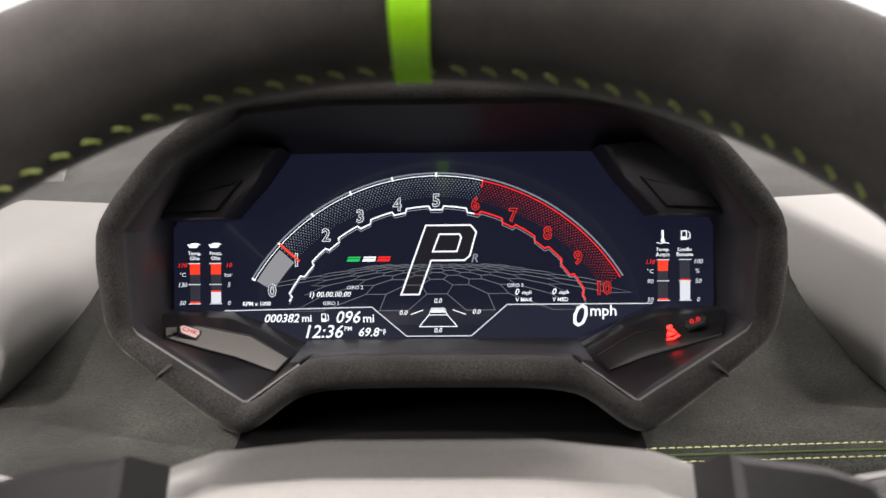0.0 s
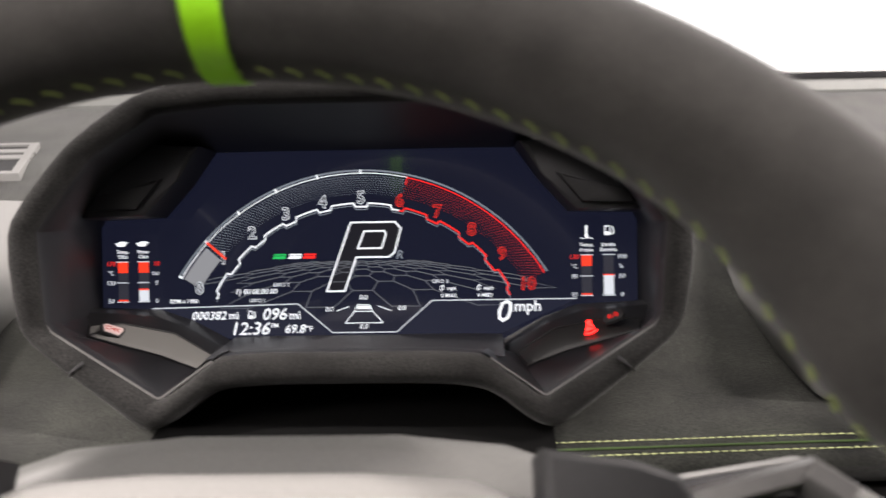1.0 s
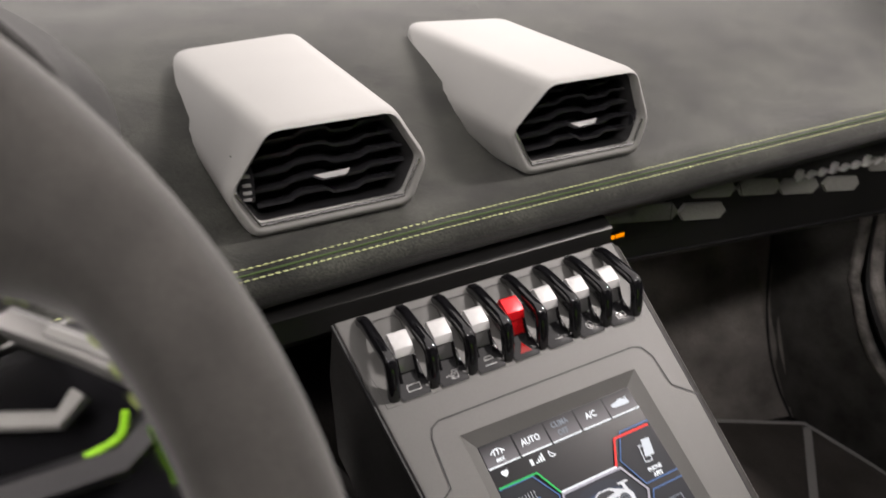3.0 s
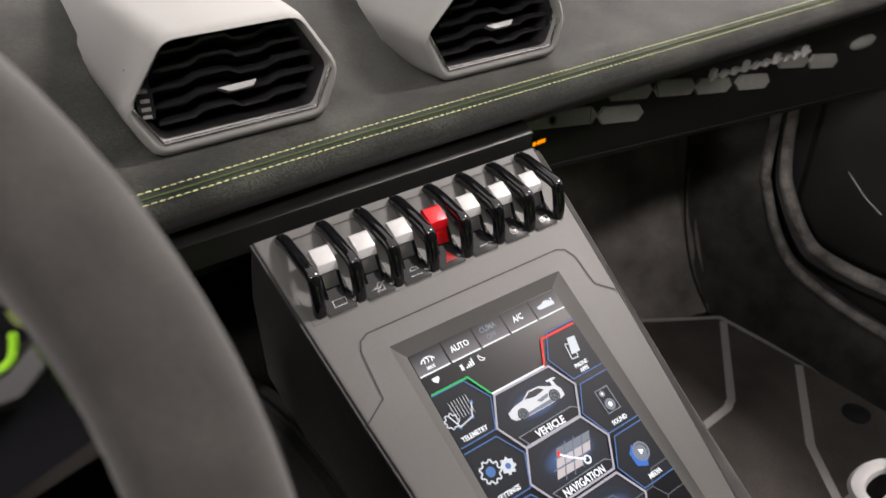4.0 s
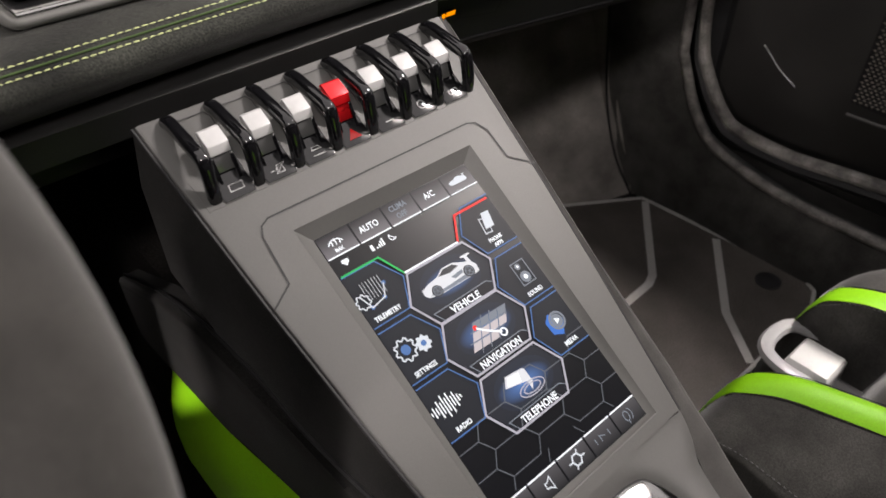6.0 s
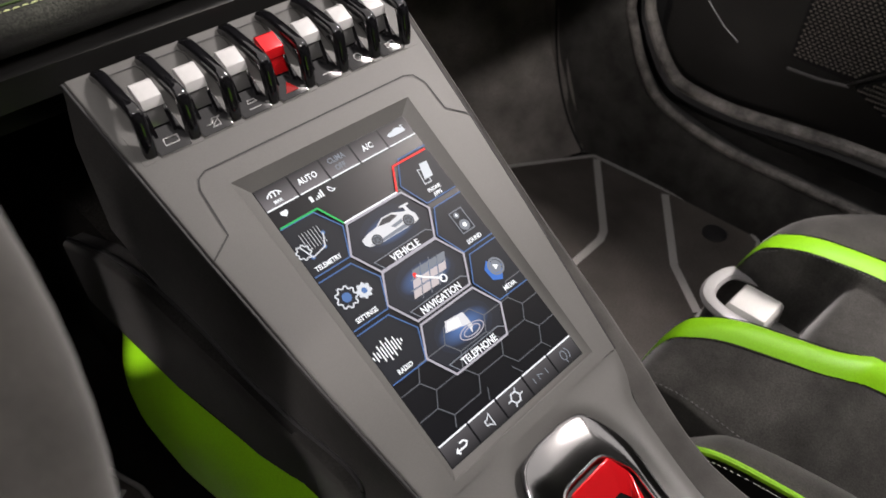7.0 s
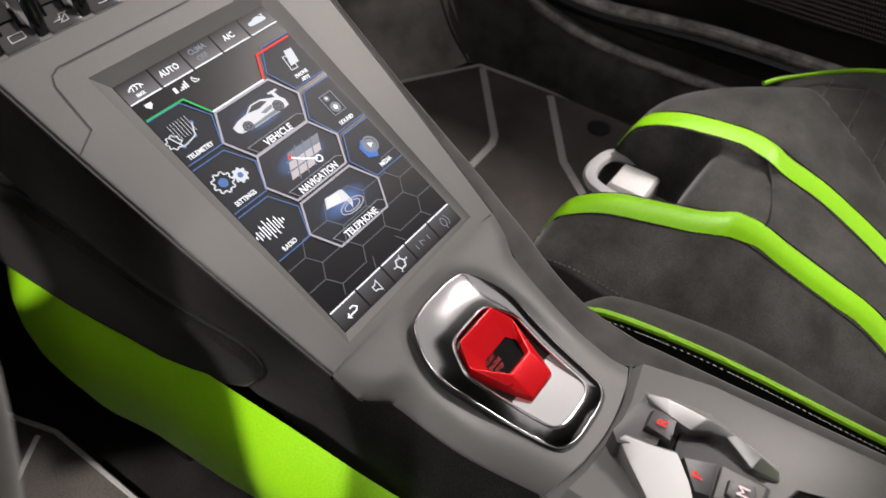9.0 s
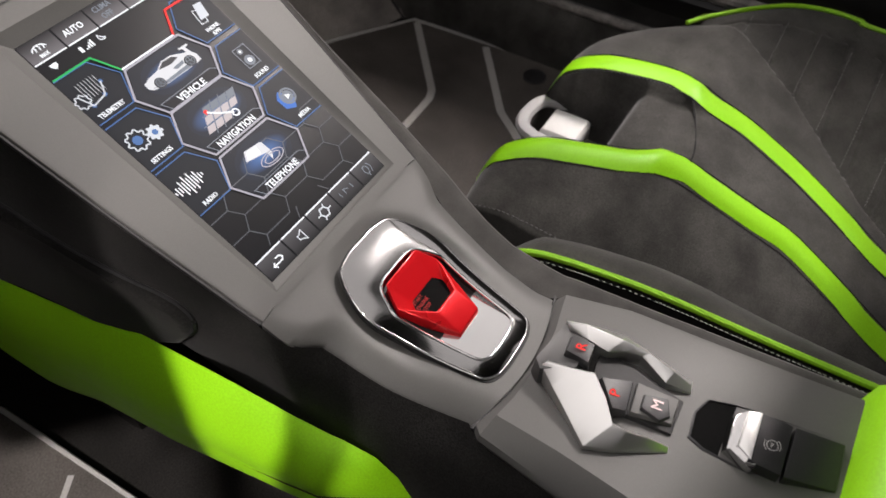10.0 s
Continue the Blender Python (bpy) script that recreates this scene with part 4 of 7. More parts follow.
# three plain blocks in the colours of the model mark
for x, mat, nm in ((617, L_GREEN, "green_block"), (645, L_WHITE, "white_block"), (671, L_RED, "red_block")):
    show("mark_bar", fills([[S0(x - 12, 464), S0(x + 11, 464), S0(x + 13, 459), S0(x - 9, 459)], [S0(x - 10, 458), S0(x + 13, 458), S0(x + 14, 455), S0(x - 8, 455)]], CLUSTER, DW * 2), mat, nm.replace("_", " "))
TXT = [("R", 0.0072, 834, 460, L_SOFT, 0.25), ("GIRO 2", 0.0031, 620, 511, L_PALE, 0), ("1) 00.00.00.00", 0.0044, 574, 523, L_WHITE, 0.2), ("GIRO 1", 0.0031, 577, 539, L_PALE, 0), ("RPM x 1000", 0.0034, 443, 539, L_WHITE, 0), ("GIRO 3", 0.0031, 907, 509, L_PALE, 0), ("0", 0.0052, 909, 521, L_WHITE, 0.25), ("mph", 0.0032, 927, 522, L_WHITE, 0.2), ("0", 0.0052, 975, 521, L_WHITE, 0.25), ("mph", 0.0032, 993, 522, L_WHITE, 0.2), ("V MAX", 0.0032, 922, 535, L_WHITE, 0), ("V MED", 0.0032, 987, 535, L_WHITE, 0),
       ("000382", 0.0070, 487, 566, L_WHITE, 0.25), ("mi", 0.0062, 533, 566, L_WHITE, 0), ("096", 0.0100, 606, 565, L_WHITE, 0.25), ("mi", 0.0072, 644, 567, L_WHITE, 0), ("12:36", 0.0108, 561, 591, L_WHITE, 0.25), ("PM", 0.0036, 607, 585, L_WHITE, 0), ("69.8", 0.0072, 643, 592, L_WHITE, 0.25), ("°F", 0.0046, 670, 592, L_WHITE, 0), ("0", 0.0190, 1018, 566, L_WHITE, 0.22), ("mph", 0.0092, 1063, 556, L_WHITE, 0),
       ("0.0", 0.0040, 768, 536, L_WHITE, 0.2), ("0.0", 0.0040, 706, 557, L_WHITE, 0.2), ("0.0", 0.0040, 837, 556, L_WHITE, 0.2), ("0.0", 0.0040, 768, 589, L_WHITE, 0.2)]
for text, size, x, y, mat, sh in TXT:
    show("reading", words(text, size, *S0(x, y), CLUSTER, DW * 2, shear=sh, bold=0.00010 if size > 0.006 else 0.00003), mat)
show("band_line", lines([[S0(*p) for p in ((385, 551), (650, 546), (712, 599), (828, 599), (892, 543), (1150, 543))]], 0.0006, CLUSTER, DW * 2), L_PALE, "thin white line")
show("tyre_lines", lines([[S0(*p) for p in q] for q in (((752, 561), (785, 561)), ((757, 549), (780, 549)), ((752, 561), (735, 582)), ((785, 561), (803, 582)), ((735, 582), (803, 582)), ((720, 560), (742, 552)), ((795, 552), (818, 560)), ((757, 549), (752, 561)), ((780, 549), (785, 561)))], 0.0005, CLUSTER, DW * 2), L_WHITE, "small car diagram")
show("tyre_car", fills([[S0(*p) for p in ((755, 557), (782, 557), (779, 551), (758, 551))]], CLUSTER, DW * 2), L_WHITE)
# a floor of faint hexagons running back to a horizon
hexlines = []
for i in range(-7, 8):
    for j in range(0, 7):
        cx, cz = i * 1.5, 2.1 + (j + 0.5 * (i % 2)) * 1.732
        ring_pts = []
        for k in range(7):
            a = radians(60 * k)
            X, Z = cx + math.cos(a), cz + math.sin(a)
            Z = max(Z, 0.8)
            ring_pts.append((-0.0031 + X / Z * 0.036, 0.000 - 0.070 / Z))
        if all(abs(u) < 0.097 and -0.048 < v < -0.006 for u, v in ring_pts) or all(abs(u) < 0.118 and -0.030 < v < -0.006 for u, v in ring_pts):
            hexlines.append(ring_pts)
show("hexagon_floor", lines(hexlines, 0.0005, CLUSTER, DW * 0.8), L_DIM, "faint hexagon floor")


def side_gauge(x0, x1, head, col, lo_hi, unit, icons):
    """Two bar gauges with their names, at the side of the display."""
    for n, (x, side, name) in enumerate(((x0, -1, head[0]), (x1, 1, head[1]))):
        show("bar_slot", fills([[S0(x - 9, 538), S0(x + 9, 538), S0(x + 9, 464), S0(x - 9, 464)]], CLUSTER, DW), L_SLOT)
        red, level = lo_hi[n]
        if red:
            show("bar_red", fills([[S0(x - 9, 485), S0(x + 9, 485), S0(x + 9, 465), S0(x - 9, 465)]], CLUSTER, DW * 2), L_ORANGE, "red end of the bar")
        show("bar_level", fills([[S0(x - 9, 537), S0(x + 9, 537), S0(x + 9, 537 - level), S0(x - 9, 537 - level)]], CLUSTER, DW * 2), L_PALE if level > 8 else L_ORANGE, "level of the bar")
        if level > 8:
            show("bar_cap", fills([[S0(x - 9, 537 - level), S0(x + 9, 537 - level), S0(x + 9, 534 - level), S0(x - 9, 534 - level)]], CLUSTER, DW * 2), L_ORANGE)
        show("bar_lines", lines([[S0(x - 11, y), S0(x + 11, y)] for y in (465, 503, 538)], 0.0005, CLUSTER, DW * 3), L_PALE)
        for text, y, mat in zip(col[n], (469, 504, 537), (L_SOFTRED if n == 0 or red else L_PALE, L_PALE, L_PALE)):
            show("bar_number", words(text, 0.0038, *S0(x + side * 23, y), CLUSTER, DW * 2, shear=0.2), mat)
        show("bar_unit", words(unit[n], 0.0036, *S0(x + side * 22, 486), CLUSTER, DW * 2), L_PALE)
        for k, text in enumerate(name):
            show("bar_name", words(text, 0.0032, *S0(x, 447 + 9 * k), CLUSTER, DW * 2), L_WHITE)
        if icons[n] == "can":
            show("bar_icon", fills([[S0(x - 9, 437), S0(x + 4, 437), S0(x + 8, 431), S0(x + 12, 431), S0(x + 5, 428), S0(x - 5, 428), S0(x - 9, 431), S0(x - 14, 430)]], CLUSTER, DW * 2), L_WHITE)
        elif icons[n] == "water":
            show("bar_icon", join(fills([[S0(x - 2, 432), S0(x + 2, 432), S0(x + 2, 412), S0(x - 2, 412)], ngon(*S0(x, 431), 0.0012, 8)], CLUSTER, DW * 2), lines([[S0(x - 11, 434), S0(x - 4, 436), S0(x + 4, 434), S0(x + 11, 436)]], 0.0005, CLUSTER, DW * 2)), L_WHITE)
        else:
            show("bar_icon", join(fills([[S0(x - 7, 430), S0(x + 4, 430), S0(x + 4, 424), S0(x - 7, 424)]], CLUSTER, DW * 2), lines([[S0(x - 6, 424), S0(x - 6, 414), S0(x + 3, 414), S0(x + 3, 424)], [S0(x + 4, 428), S0(x + 9, 427), S0(x + 9, 418), S0(x + 6, 415)]], 0.0006, CLUSTER, DW * 2)), L_WHITE)


side_gauge(332, 370, (("Temp.", "Olio"), ("Press.", "Olio")), (("170", "130", "50"), ("10", "5", "0")), ((True, 3), (True, 20)), ("°C", "bar"), ("can", "can"))
side_gauge(1169, 1208, (("Temp.", "Acqua"), ("Livello", "Benzina")), (("130", "90", "50"), ("100", "50", "0")), ((True, 3), (False, 34)), ("°C", "%"), ("water", "pump"))
show("fuel_icon", join(fills([[S0(559, 572), S0(568, 572), S0(568, 566), S0(559, 566)]], CLUSTER, DW * 2), lines([[S0(560, 566), S0(560, 558), S0(567, 558), S0(567, 566)], [S0(568, 570), S0(572, 569), S0(572, 561), S0(570, 559)]], 0.0006, CLUSTER, DW * 2)), L_WHITE)

# ---- steering wheel ----
RIM_R, RIM_T = 0.182, 0.0186
wheel = thing("steering_wheel", "black suede steering wheel with a green mark at the top", "steering wheel", (0, 0.03, 0.56))


def grip_at(k):
    """Swelling of the rim's inner side: a thumb rest above the spokes, a hollow beside them."""
    step = lambda a, b: min(1.0, max(0.0, (k - a) / (b - a))) ** 2 * (3 - 2 * min(1.0, max(0.0, (k - a) / (b - a))))
    return math.exp(-(((k - 59) / (14 if k < 59 else 6)) ** 2)) - 0.62 * step(62, 70) * (1 - step(98, 110))


def rim_loop(a, grow=0.0, sides=24):
    """A cross-section of the rim at a degrees from its top; thicker towards the inside at the thumb grips."""
    k = abs(((a + 180) % 360) - 180)
    grip = grip_at(k)
    r0 = RIM_R if k < 125 else RIM_R * min(1.0, 0.80 / max(0.3, -math.cos(radians(k))))
    out = []
    for i in range(sides):
        b = 2 * math.pi * i / sides
        c, s = math.cos(b), math.sin(b)
        r = RIM_T + grow + 0.0105 * grip * max(0, -c) ** 1.5
        out.append(WHEEL @ Vector(((r0 + c * r) * math.sin(radians(a)), (r0 + c * r) * math.cos(radians(a)), s * (RIM_T + grow) * 1.03)))
    return out


def rim_at(a, b, grow=0.0):
    """A place on the rim's skin: a degrees from the top, b degrees round the section (0 outwards, 90 to the driver)."""
    k = abs(((a + 180) % 360) - 180)
    grip = grip_at(k)
    c, s = math.cos(radians(b)), math.sin(radians(b))
    r = RIM_T + grow + 0.0105 * grip * max(0, -c) ** 1.5
    return WHEEL @ Vector(((RIM_R + c * r) * math.sin(radians(a)), (RIM_R + c * r) * math.cos(radians(a)), s * (RIM_T + grow) * 1.03))


rim = loft([rim_loop(a) for a in range(0, 360, 3)] + [rim_loop(0)], caps=False)
bmesh.ops.remove_doubles(rim, verts=rim.verts[:], dist=1e-6)
rim_ob = part("rim", rim, RIM_SUEDE, wheel, "dark grey suede rim", angle=80)
part("mark", loft([rim_loop(a, 0.0007) for a in (-2.3, -1.5, -0.7, 0.1, 0.8)]), GREEN, wheel, "bright green centre mark")
part("stitching", stitching([[rim_at(a * 2.6, 180, 0.0004), rim_at(a * 2.6 + 1.25, 190, 0.0004)] for a in range(-29, 30)], 0.02, 0.0045, 0.0008), RIM_THREAD, rim_ob, "yellow-green stitching inside the rim")["kind"] = "stuff"
for s in (1, -1):
    part("rim_inlay", loft([[rim_at(s * a, b, 0.0008) for b in (168, 180, 192, 204, 214)] for a in (78, 79.5, 81, 82.5)], closed=False), GREEN, rim_ob, "green inlay at the spoke")


# hub with its padded cover, and the column shroud behind it
HUB = mirror([(0.030, 0.0735), (0.058, 0.0718), (0.073, 0.0660), (0.083, 0.0530), (0.085, -0.02), (0.055, -0.085), (0.025, -0.10)])
COVER = [(u * 0.86, v * 0.80 - 0.001) for u, v in HUB]
hub = loft([on(WHEEL, HUB, -0.085), on(WHEEL, HUB, -0.058), on(WHEEL, shrink(HUB, 0.985), -0.050), on(WHEEL, shrink(HUB, 0.95), -0.0455), on(WHEEL, shrink(COVER, 1.02), -0.040)], caps=True)
hub_ob = part("hub", hub, HUBGREY, wheel, "smooth grey hub", angle=75)
part("airbag_cover", loft([on(WHEEL, COVER, -0.0415), on(WHEEL, COVER, -0.0385), on(WHEEL, shrink(COVER, 0.97), -0.0365), on(WHEEL, shrink(COVER, 0.6), -0.031)]), HUBGREY, hub_ob, "smooth grey airbag cover", angle=75)
part("hub_groove", sweep(on(WHEEL, shrink(COVER, 1.012), -0.0402), 0.0011, 6, closed=True), DEEP, hub_ob, "dark groove round the cover")
COL = mirror([(0.035, 0.0885), (0.070, 0.0850), (0.098, 0.0755), (0.1165, 0.063), (0.118, 0.045), (0.09, -0.04), (0.05, -0.07)])
part("column_shroud", loft([on(WHEEL, COL, -0.105), on(WHEEL, COL, -0.096), on(WHEEL, shrink(COL, 0.985), -0.0885), on(WHEEL, shrink(COL, 0.93), -0.086)]), HUBGREY2, wheel, "dark grey column shroud", angle=75)
part("column", loft([on(WHEEL, shrink(COL, 0.7), -0.10), on(WHEEL, [(u * 0.7, v * 0.7 - 0.05) for u, v in COL], -0.36)]), DEEP, wheel, "black steering column")


wh = lambda u, v, w: WHEEL @ Vector((u, v, w))


def bar(points, width, depth, mat, parent, label=""):
    """A faceted bar through places of the wheel's plane."""
    pts = [Vector(p) for p in points]
    loops = []
    n = len(pts)
    for i, p in enumerate(pts):
        d = (pts[min(n - 1, i + 1)] - pts[max(0, i - 1)]).normalized()
        s = Vector((-d.y, d.x, 0))
        loops.append([WHEEL @ (p + s * a * width / 2 + Vector((0, 0, b * depth / 2))) for a, b in ((-1, -1), (-1, 0.5), (-0.6, 1), (0.6, 1), (1, 0.5), (1, -1))])
    return part("spoke_bar" if parent else "bar", loft(loops), mat, parent, label)


for s in (1, -1):
    spoke = part("spoke", loft([on(WHEEL, [(s * 0.085, 0.066), (s * 0.088, -0.01), (s * 0.172, 0.005), (s * 0.171, 0.056), (s * 0.146, 0.070)], -0.068), on(WHEEL, [(s * 0.085, 0.066), (s * 0.088, -0.01), (s * 0.170, 0.010), (s * 0.168, 0.050), (s * 0.146, 0.067)], -0.056)]), GLOSS, wheel, "gloss black spoke")
    bar([(s * 0.108, 0.0635, -0.053), (s * 0.118, 0.0665, -0.050), (s * 0.1435, 0.0725, -0.047)], 0.0065, 0.012, SPOKE, spoke, "grey metal bar")
    bar([(s * 0.1405, 0.0725, -0.047), (s * 0.1545, 0.061, -0.043), (s * 0.169, 0.0475, -0.036)], 0.008, 0.014, SPOKE, spoke, "grey metal bar")
    bar([(s * 0.149, 0.0665, -0.040), (s * 0.157, 0.0600, -0.036), (s * 0.1675, 0.050, -0.030)], 0.004, 0.006, SILVER, spoke, "bright facet")
    bar([(s * 0.1219, 0.0572, -0.050), (s * 0.1262, 0.0508, -0.050), (s * 0.1464, 0.0445, -0.049), (s * 0.1526, 0.0496, -0.048)], 0.0050, 0.010, SILVER, spoke, "pale silver bar")
    bar([(s * 0.098, 0.0355, -0.051), (s * 0.13, 0.030, -0.050), (s * 0.158, 0.030, -0.046), (s * 0.171, 0.038, -0.036)], 0.010, 0.012, BLACK, spoke, "black lower bar")
    lobe = [(s * 0.076, 0.0785), (s * 0.100, 0.0752), (s * 0.1105, 0.0715), (s * 0.1135, 0.0640), (s * 0.1120, 0.0530), (s * 0.100, 0.0490), (s * 0.076, 0.0530)]
    part("hub_lobe", prism(lobe[::-1] if s > 0 else lobe, WHEEL, -0.075, -0.0425, 0.005, 3), DEEP, spoke, "black side of the hub")
    part("green_piping", sweep(smooth_path([wh(s * u, v, w) for u, v, w in ((0.1618, 0.0410, -0.034), (0.1608, 0.0380, -0.036), (0.1585, 0.0352, -0.038), (0.1505, 0.0335, -0.043))], 4), 0.0010, 8), GREEN_CORD, spoke, "green piping where the spoke meets the rim")
    part("button_mark", lines([[(s * 0.1185 - 0.0025, 0.0612), (s * 0.1185 + 0.0025, 0.0617)], [(s * 0.1180 - 0.0015, 0.0592), (s * 0.1180 + 0.0015, 0.0596)]], 0.0006, WHEEL, -0.0525), PALE_THREAD, spoke)

for s in (1, -1):
    PADDLE = [(s * 0.078, 0.030), (s * 0.172, 0.034), (s * 0.1765, 0.0735), (s * 0.1655, 0.0800), (s * 0.090, 0.0690), (s * 0.078, 0.0620)]
    PADDLE = PADDLE if s > 0 else PADDLE[::-1]
    paddle = part("shift_paddle", prism(PADDLE, WHEEL, -0.1115, -0.1040, 0.0012), BLACK, wheel, "black shift paddle")
    part("paddle_edge", loft([[WHEEL @ Vector((s * u, v + dv, w)) for dv, w in ((0.0002, -0.1036), (0.0016, -0.1040), (0.0020, -0.1090), (0.0002, -0.1120))] for u, v in ((0.086, 0.0672), (0.100, 0.0706), (0.134, 0.0754), (0.1655, 0.0800), (0.1745, 0.0746))]), SILVER, paddle, "pale satin upper edge")

# ---- centre console ----
console = thing("centre_console", "grey painted centre console sloping down between the seats", "console", (0.388, 0.0, FLOOR_Z))
CX = 0.3882


def slope(u, v, w=0.0):
    return CONSOLE @ Vector((u, v, w))


# spine of the top: y, z, half width
SPINE = [tuple(slope(0, v)[1:]) + (hw,) for v, hw in ((0.192, 0.1085), (0.13, 0.1035), (0.07, 0.0985), (0.0, 0.0915), (-0.06, 0.0845), (-0.105, 0.079))]
SPINE += [(-0.0035, 0.3305, 0.0770), (-0.009, 0.3277, 0.0735), (-0.014, 0.3252, 0.0672), (-0.019, 0.3228, 0.0645), (-0.030, 0.3182, 0.0632), (-0.045, 0.3130, 0.0622), (-0.062, 0.3082, 0.0603), (-0.08, 0.3048, 0.0570), (-0.097, 0.3022, 0.0532), (-0.112, 0.3005, 0.0500)]
SPINE = SPINE[:4] + [tuple(p) for p in smooth_path(SPINE[4:], 4)]
# the paint ends nearer to the middle on the passenger's side, where a suede shoulder takes over
RIGHT_W = [(0.012, 0.0790), (0.003, 0.0768), (-0.0035, 0.0738), (-0.009, 0.0700), (-0.014, 0.0668), (-0.030, 0.0632), (-0.046, 0.0598), (-0.0764, 0.0530), (-0.100, 0.0500), (-0.1128, 0.0515), (-0.118, 0.0555), (-0.124, 0.0582), (-0.17, 0.0585), (-0.235, 0.0615), (-0.285, 0.0655), (-0.34, 0.0700)]


def right_w(y, hw):
    for (a, p), (b, q) in zip(RIGHT_W, RIGHT_W[1:]):
        if b <= y <= a:
            return p + (q - p) * (a - y) / (a - b)
    return hw


def spine_z(y, rows):
    for a, b in zip(rows, rows[1:]):
        if b[0] <= y <= a[0]:
            k = (a[0] - y) / (a[0] - b[0])
            return a[1] + (b[1] - a[1]) * k, a[2] + (b[2] - a[2]) * k
    return rows[-1][1:] if y < rows[-1][0] else rows[0][1:]


def recess(x, y):
    """Depth of the soft hollow that runs round the front of the starter's surround."""
    a, b = x / 0.0374, (y + 0.048) / (0.0475 if y > -0.048 else 0.070)
    r = (abs(a) ** 2.6 + abs(b) ** 2.6) ** (1 / 2.6)
    d = (r - 1.0) * 0.040
    fade = min(1.0, max(0.0, (y + 0.085) / 0.05))
    return -0.0036 * fade * math.exp(-(max(0.0, d - 0.0020) / 0.0042) ** 2)


ACROSS = [k / 30 for k in range(31)]


def neck_row(y, z, hw, bow=0.0):
    """One line across the neck: flat, with edges that roll down to its sides."""
    rw = right_w(y, hw)
    roll = min(1.0, max(0.0, (0.010 - y) / 0.03))
    row = [Vector((CX - hw, y, z - 0.03)), Vector((CX - hw, y, z - 0.005 - 0.005 * roll))]
    for t in ACROSS:
        x = -hw + (hw + rw) * t
        lip = lambda d, w: max(0.0, 1 - d / w) ** 2
        drop = (0.0015 + 0.0070 * roll) * lip(x + hw, 0.003 + 0.020 * roll) + (0.0015 + 0.0025 * roll) * lip(rw - x, 0.003 + 0.012 * roll)
        row.append(Vector((CX + x, y - bow * max(0.0, 1 - (x / 0.05) ** 2), z - drop + recess(x, y))))
    return row + [Vector((CX + rw, y, z - 0.006)), Vector((CX + rw, y, z - 0.03))]


# the top is cut out for the display: four strips round a window
def patch(u0, u1, v0, v1, w=0.0, m=CONSOLE):
    return prism([(u0, v0), (u1, v0), (u1, v1), (u0, v1)], m, w - 0.008, w)


def strip_quad(pts, w0=-0.02, w1=0.0):
    return prism(pts, CONSOLE, w0, w1)


WIN = (0.0655, 0.1038)
WW, WH = WIN
edge = lambda v: spine_z(slope(0, v)[1], SPINE)[1]
part("top_panel", join(
    strip_quad([(-edge(0.192) + 0.003, 0.192), (-edge(0.1) + 0.003, 0.1), (-WW, WH), (WW, WH), (edge(0.1) - 0.003, 0.1), (edge(0.192) - 0.003, 0.192)]),
    strip_quad([(-edge(0.1) + 0.003, 0.1), (-edge(0.07) + 0.003, 0.07), (-edge(0.0) + 0.003, 0.0), (-edge(-0.06) + 0.003, -0.06), (-edge(-0.1045) + 0.003, -0.1045), (-WW, -WH), (-WW, WH)]),
    strip_quad([(edge(0.1) - 0.003, 0.1), (WW, WH), (WW, -WH), (edge(-0.1045) - 0.003, -0.1045), (edge(-0.06) - 0.003, -0.06), (edge(0.0) - 0.003, 0.0), (edge(0.07) - 0.003, 0.07)]),
    strip_quad([(-edge(-0.1045) + 0.003, -0.1052), (edge(-0.1045) - 0.003, -0.1052), (WW, -WH), (-WW, -WH)])), GREY, console, "matt grey painted top", angle=20)
neck = [neck_row(*slope(0, v)[1:], edge(v)) for v in (-0.1046, -0.1075)]
neck += [neck_row(*p) for p in SPINE if p[0] < slope(0, -0.1085)[1]][:-1] + [neck_row(*SPINE[-1], 0.0098)]
part("neck_panel", loft(neck, caps=False, closed=False), GREY, console, "matt grey painted neck", angle=50)
for s in (1, -1):
    part("edge_strip", loft([[CONSOLE @ Vector((s * (edge(v) - a), v, w)) for a, w in ((0.0032, 0.0), (0.0016, -0.0002), (0.0008, -0.0012), (0.0008, -0.006), (0.0032, -0.012))] for v in (0.192, 0.13, 0.07, 0.0, -0.06, -0.105)]), GREY, console, "painted edge")
for s in (1, -1):
    part("edge_joint", sweep([CONSOLE @ Vector((s * (edge(v) + 0.0002), v, -0.0022)) for v in (0.192, 0.13, 0.07, 0.0, -0.06, -0.105)], 0.0011, 6), DEEP, console, "black joint along the painted edge")
# the glass leans: deep in its frame at the top, almost flush at the bottom
TOUCH = CONSOLE @ Matrix.Translation((0, -0.0935, -0.0008)) @ Matrix.Rotation(radians(-1.2), 4, "X") @ Matrix.Translation((0, 0.0935, 0))
fw = [(-WW, -WH), (WW, -WH), (WW, WH), (-WW, WH)]
fo = [(-0.0588, -0.0985), (0.0618, -0.0965), (0.0648, 0.1008), (-0.0642, 0.1018)]
fi = [(-0.0562, -0.0932), (0.0562, -0.0932), (0.0562, 0.0932), (-0.0562, 0.0932)]
part("display_frame", loft([on(CONSOLE, [(u * 1.004, v * 1.003) for u, v in fw], 0.0001), on(CONSOLE, [(u * 1.010, v * 1.006) for u, v in fo], 0.0001), on(CONSOLE, fo, -0.0003), on(TOUCH, fi, -0.0001), on(TOUCH, fi, -0.006)], caps=False), GREY, console, "bevelled grey frame", angle=22)
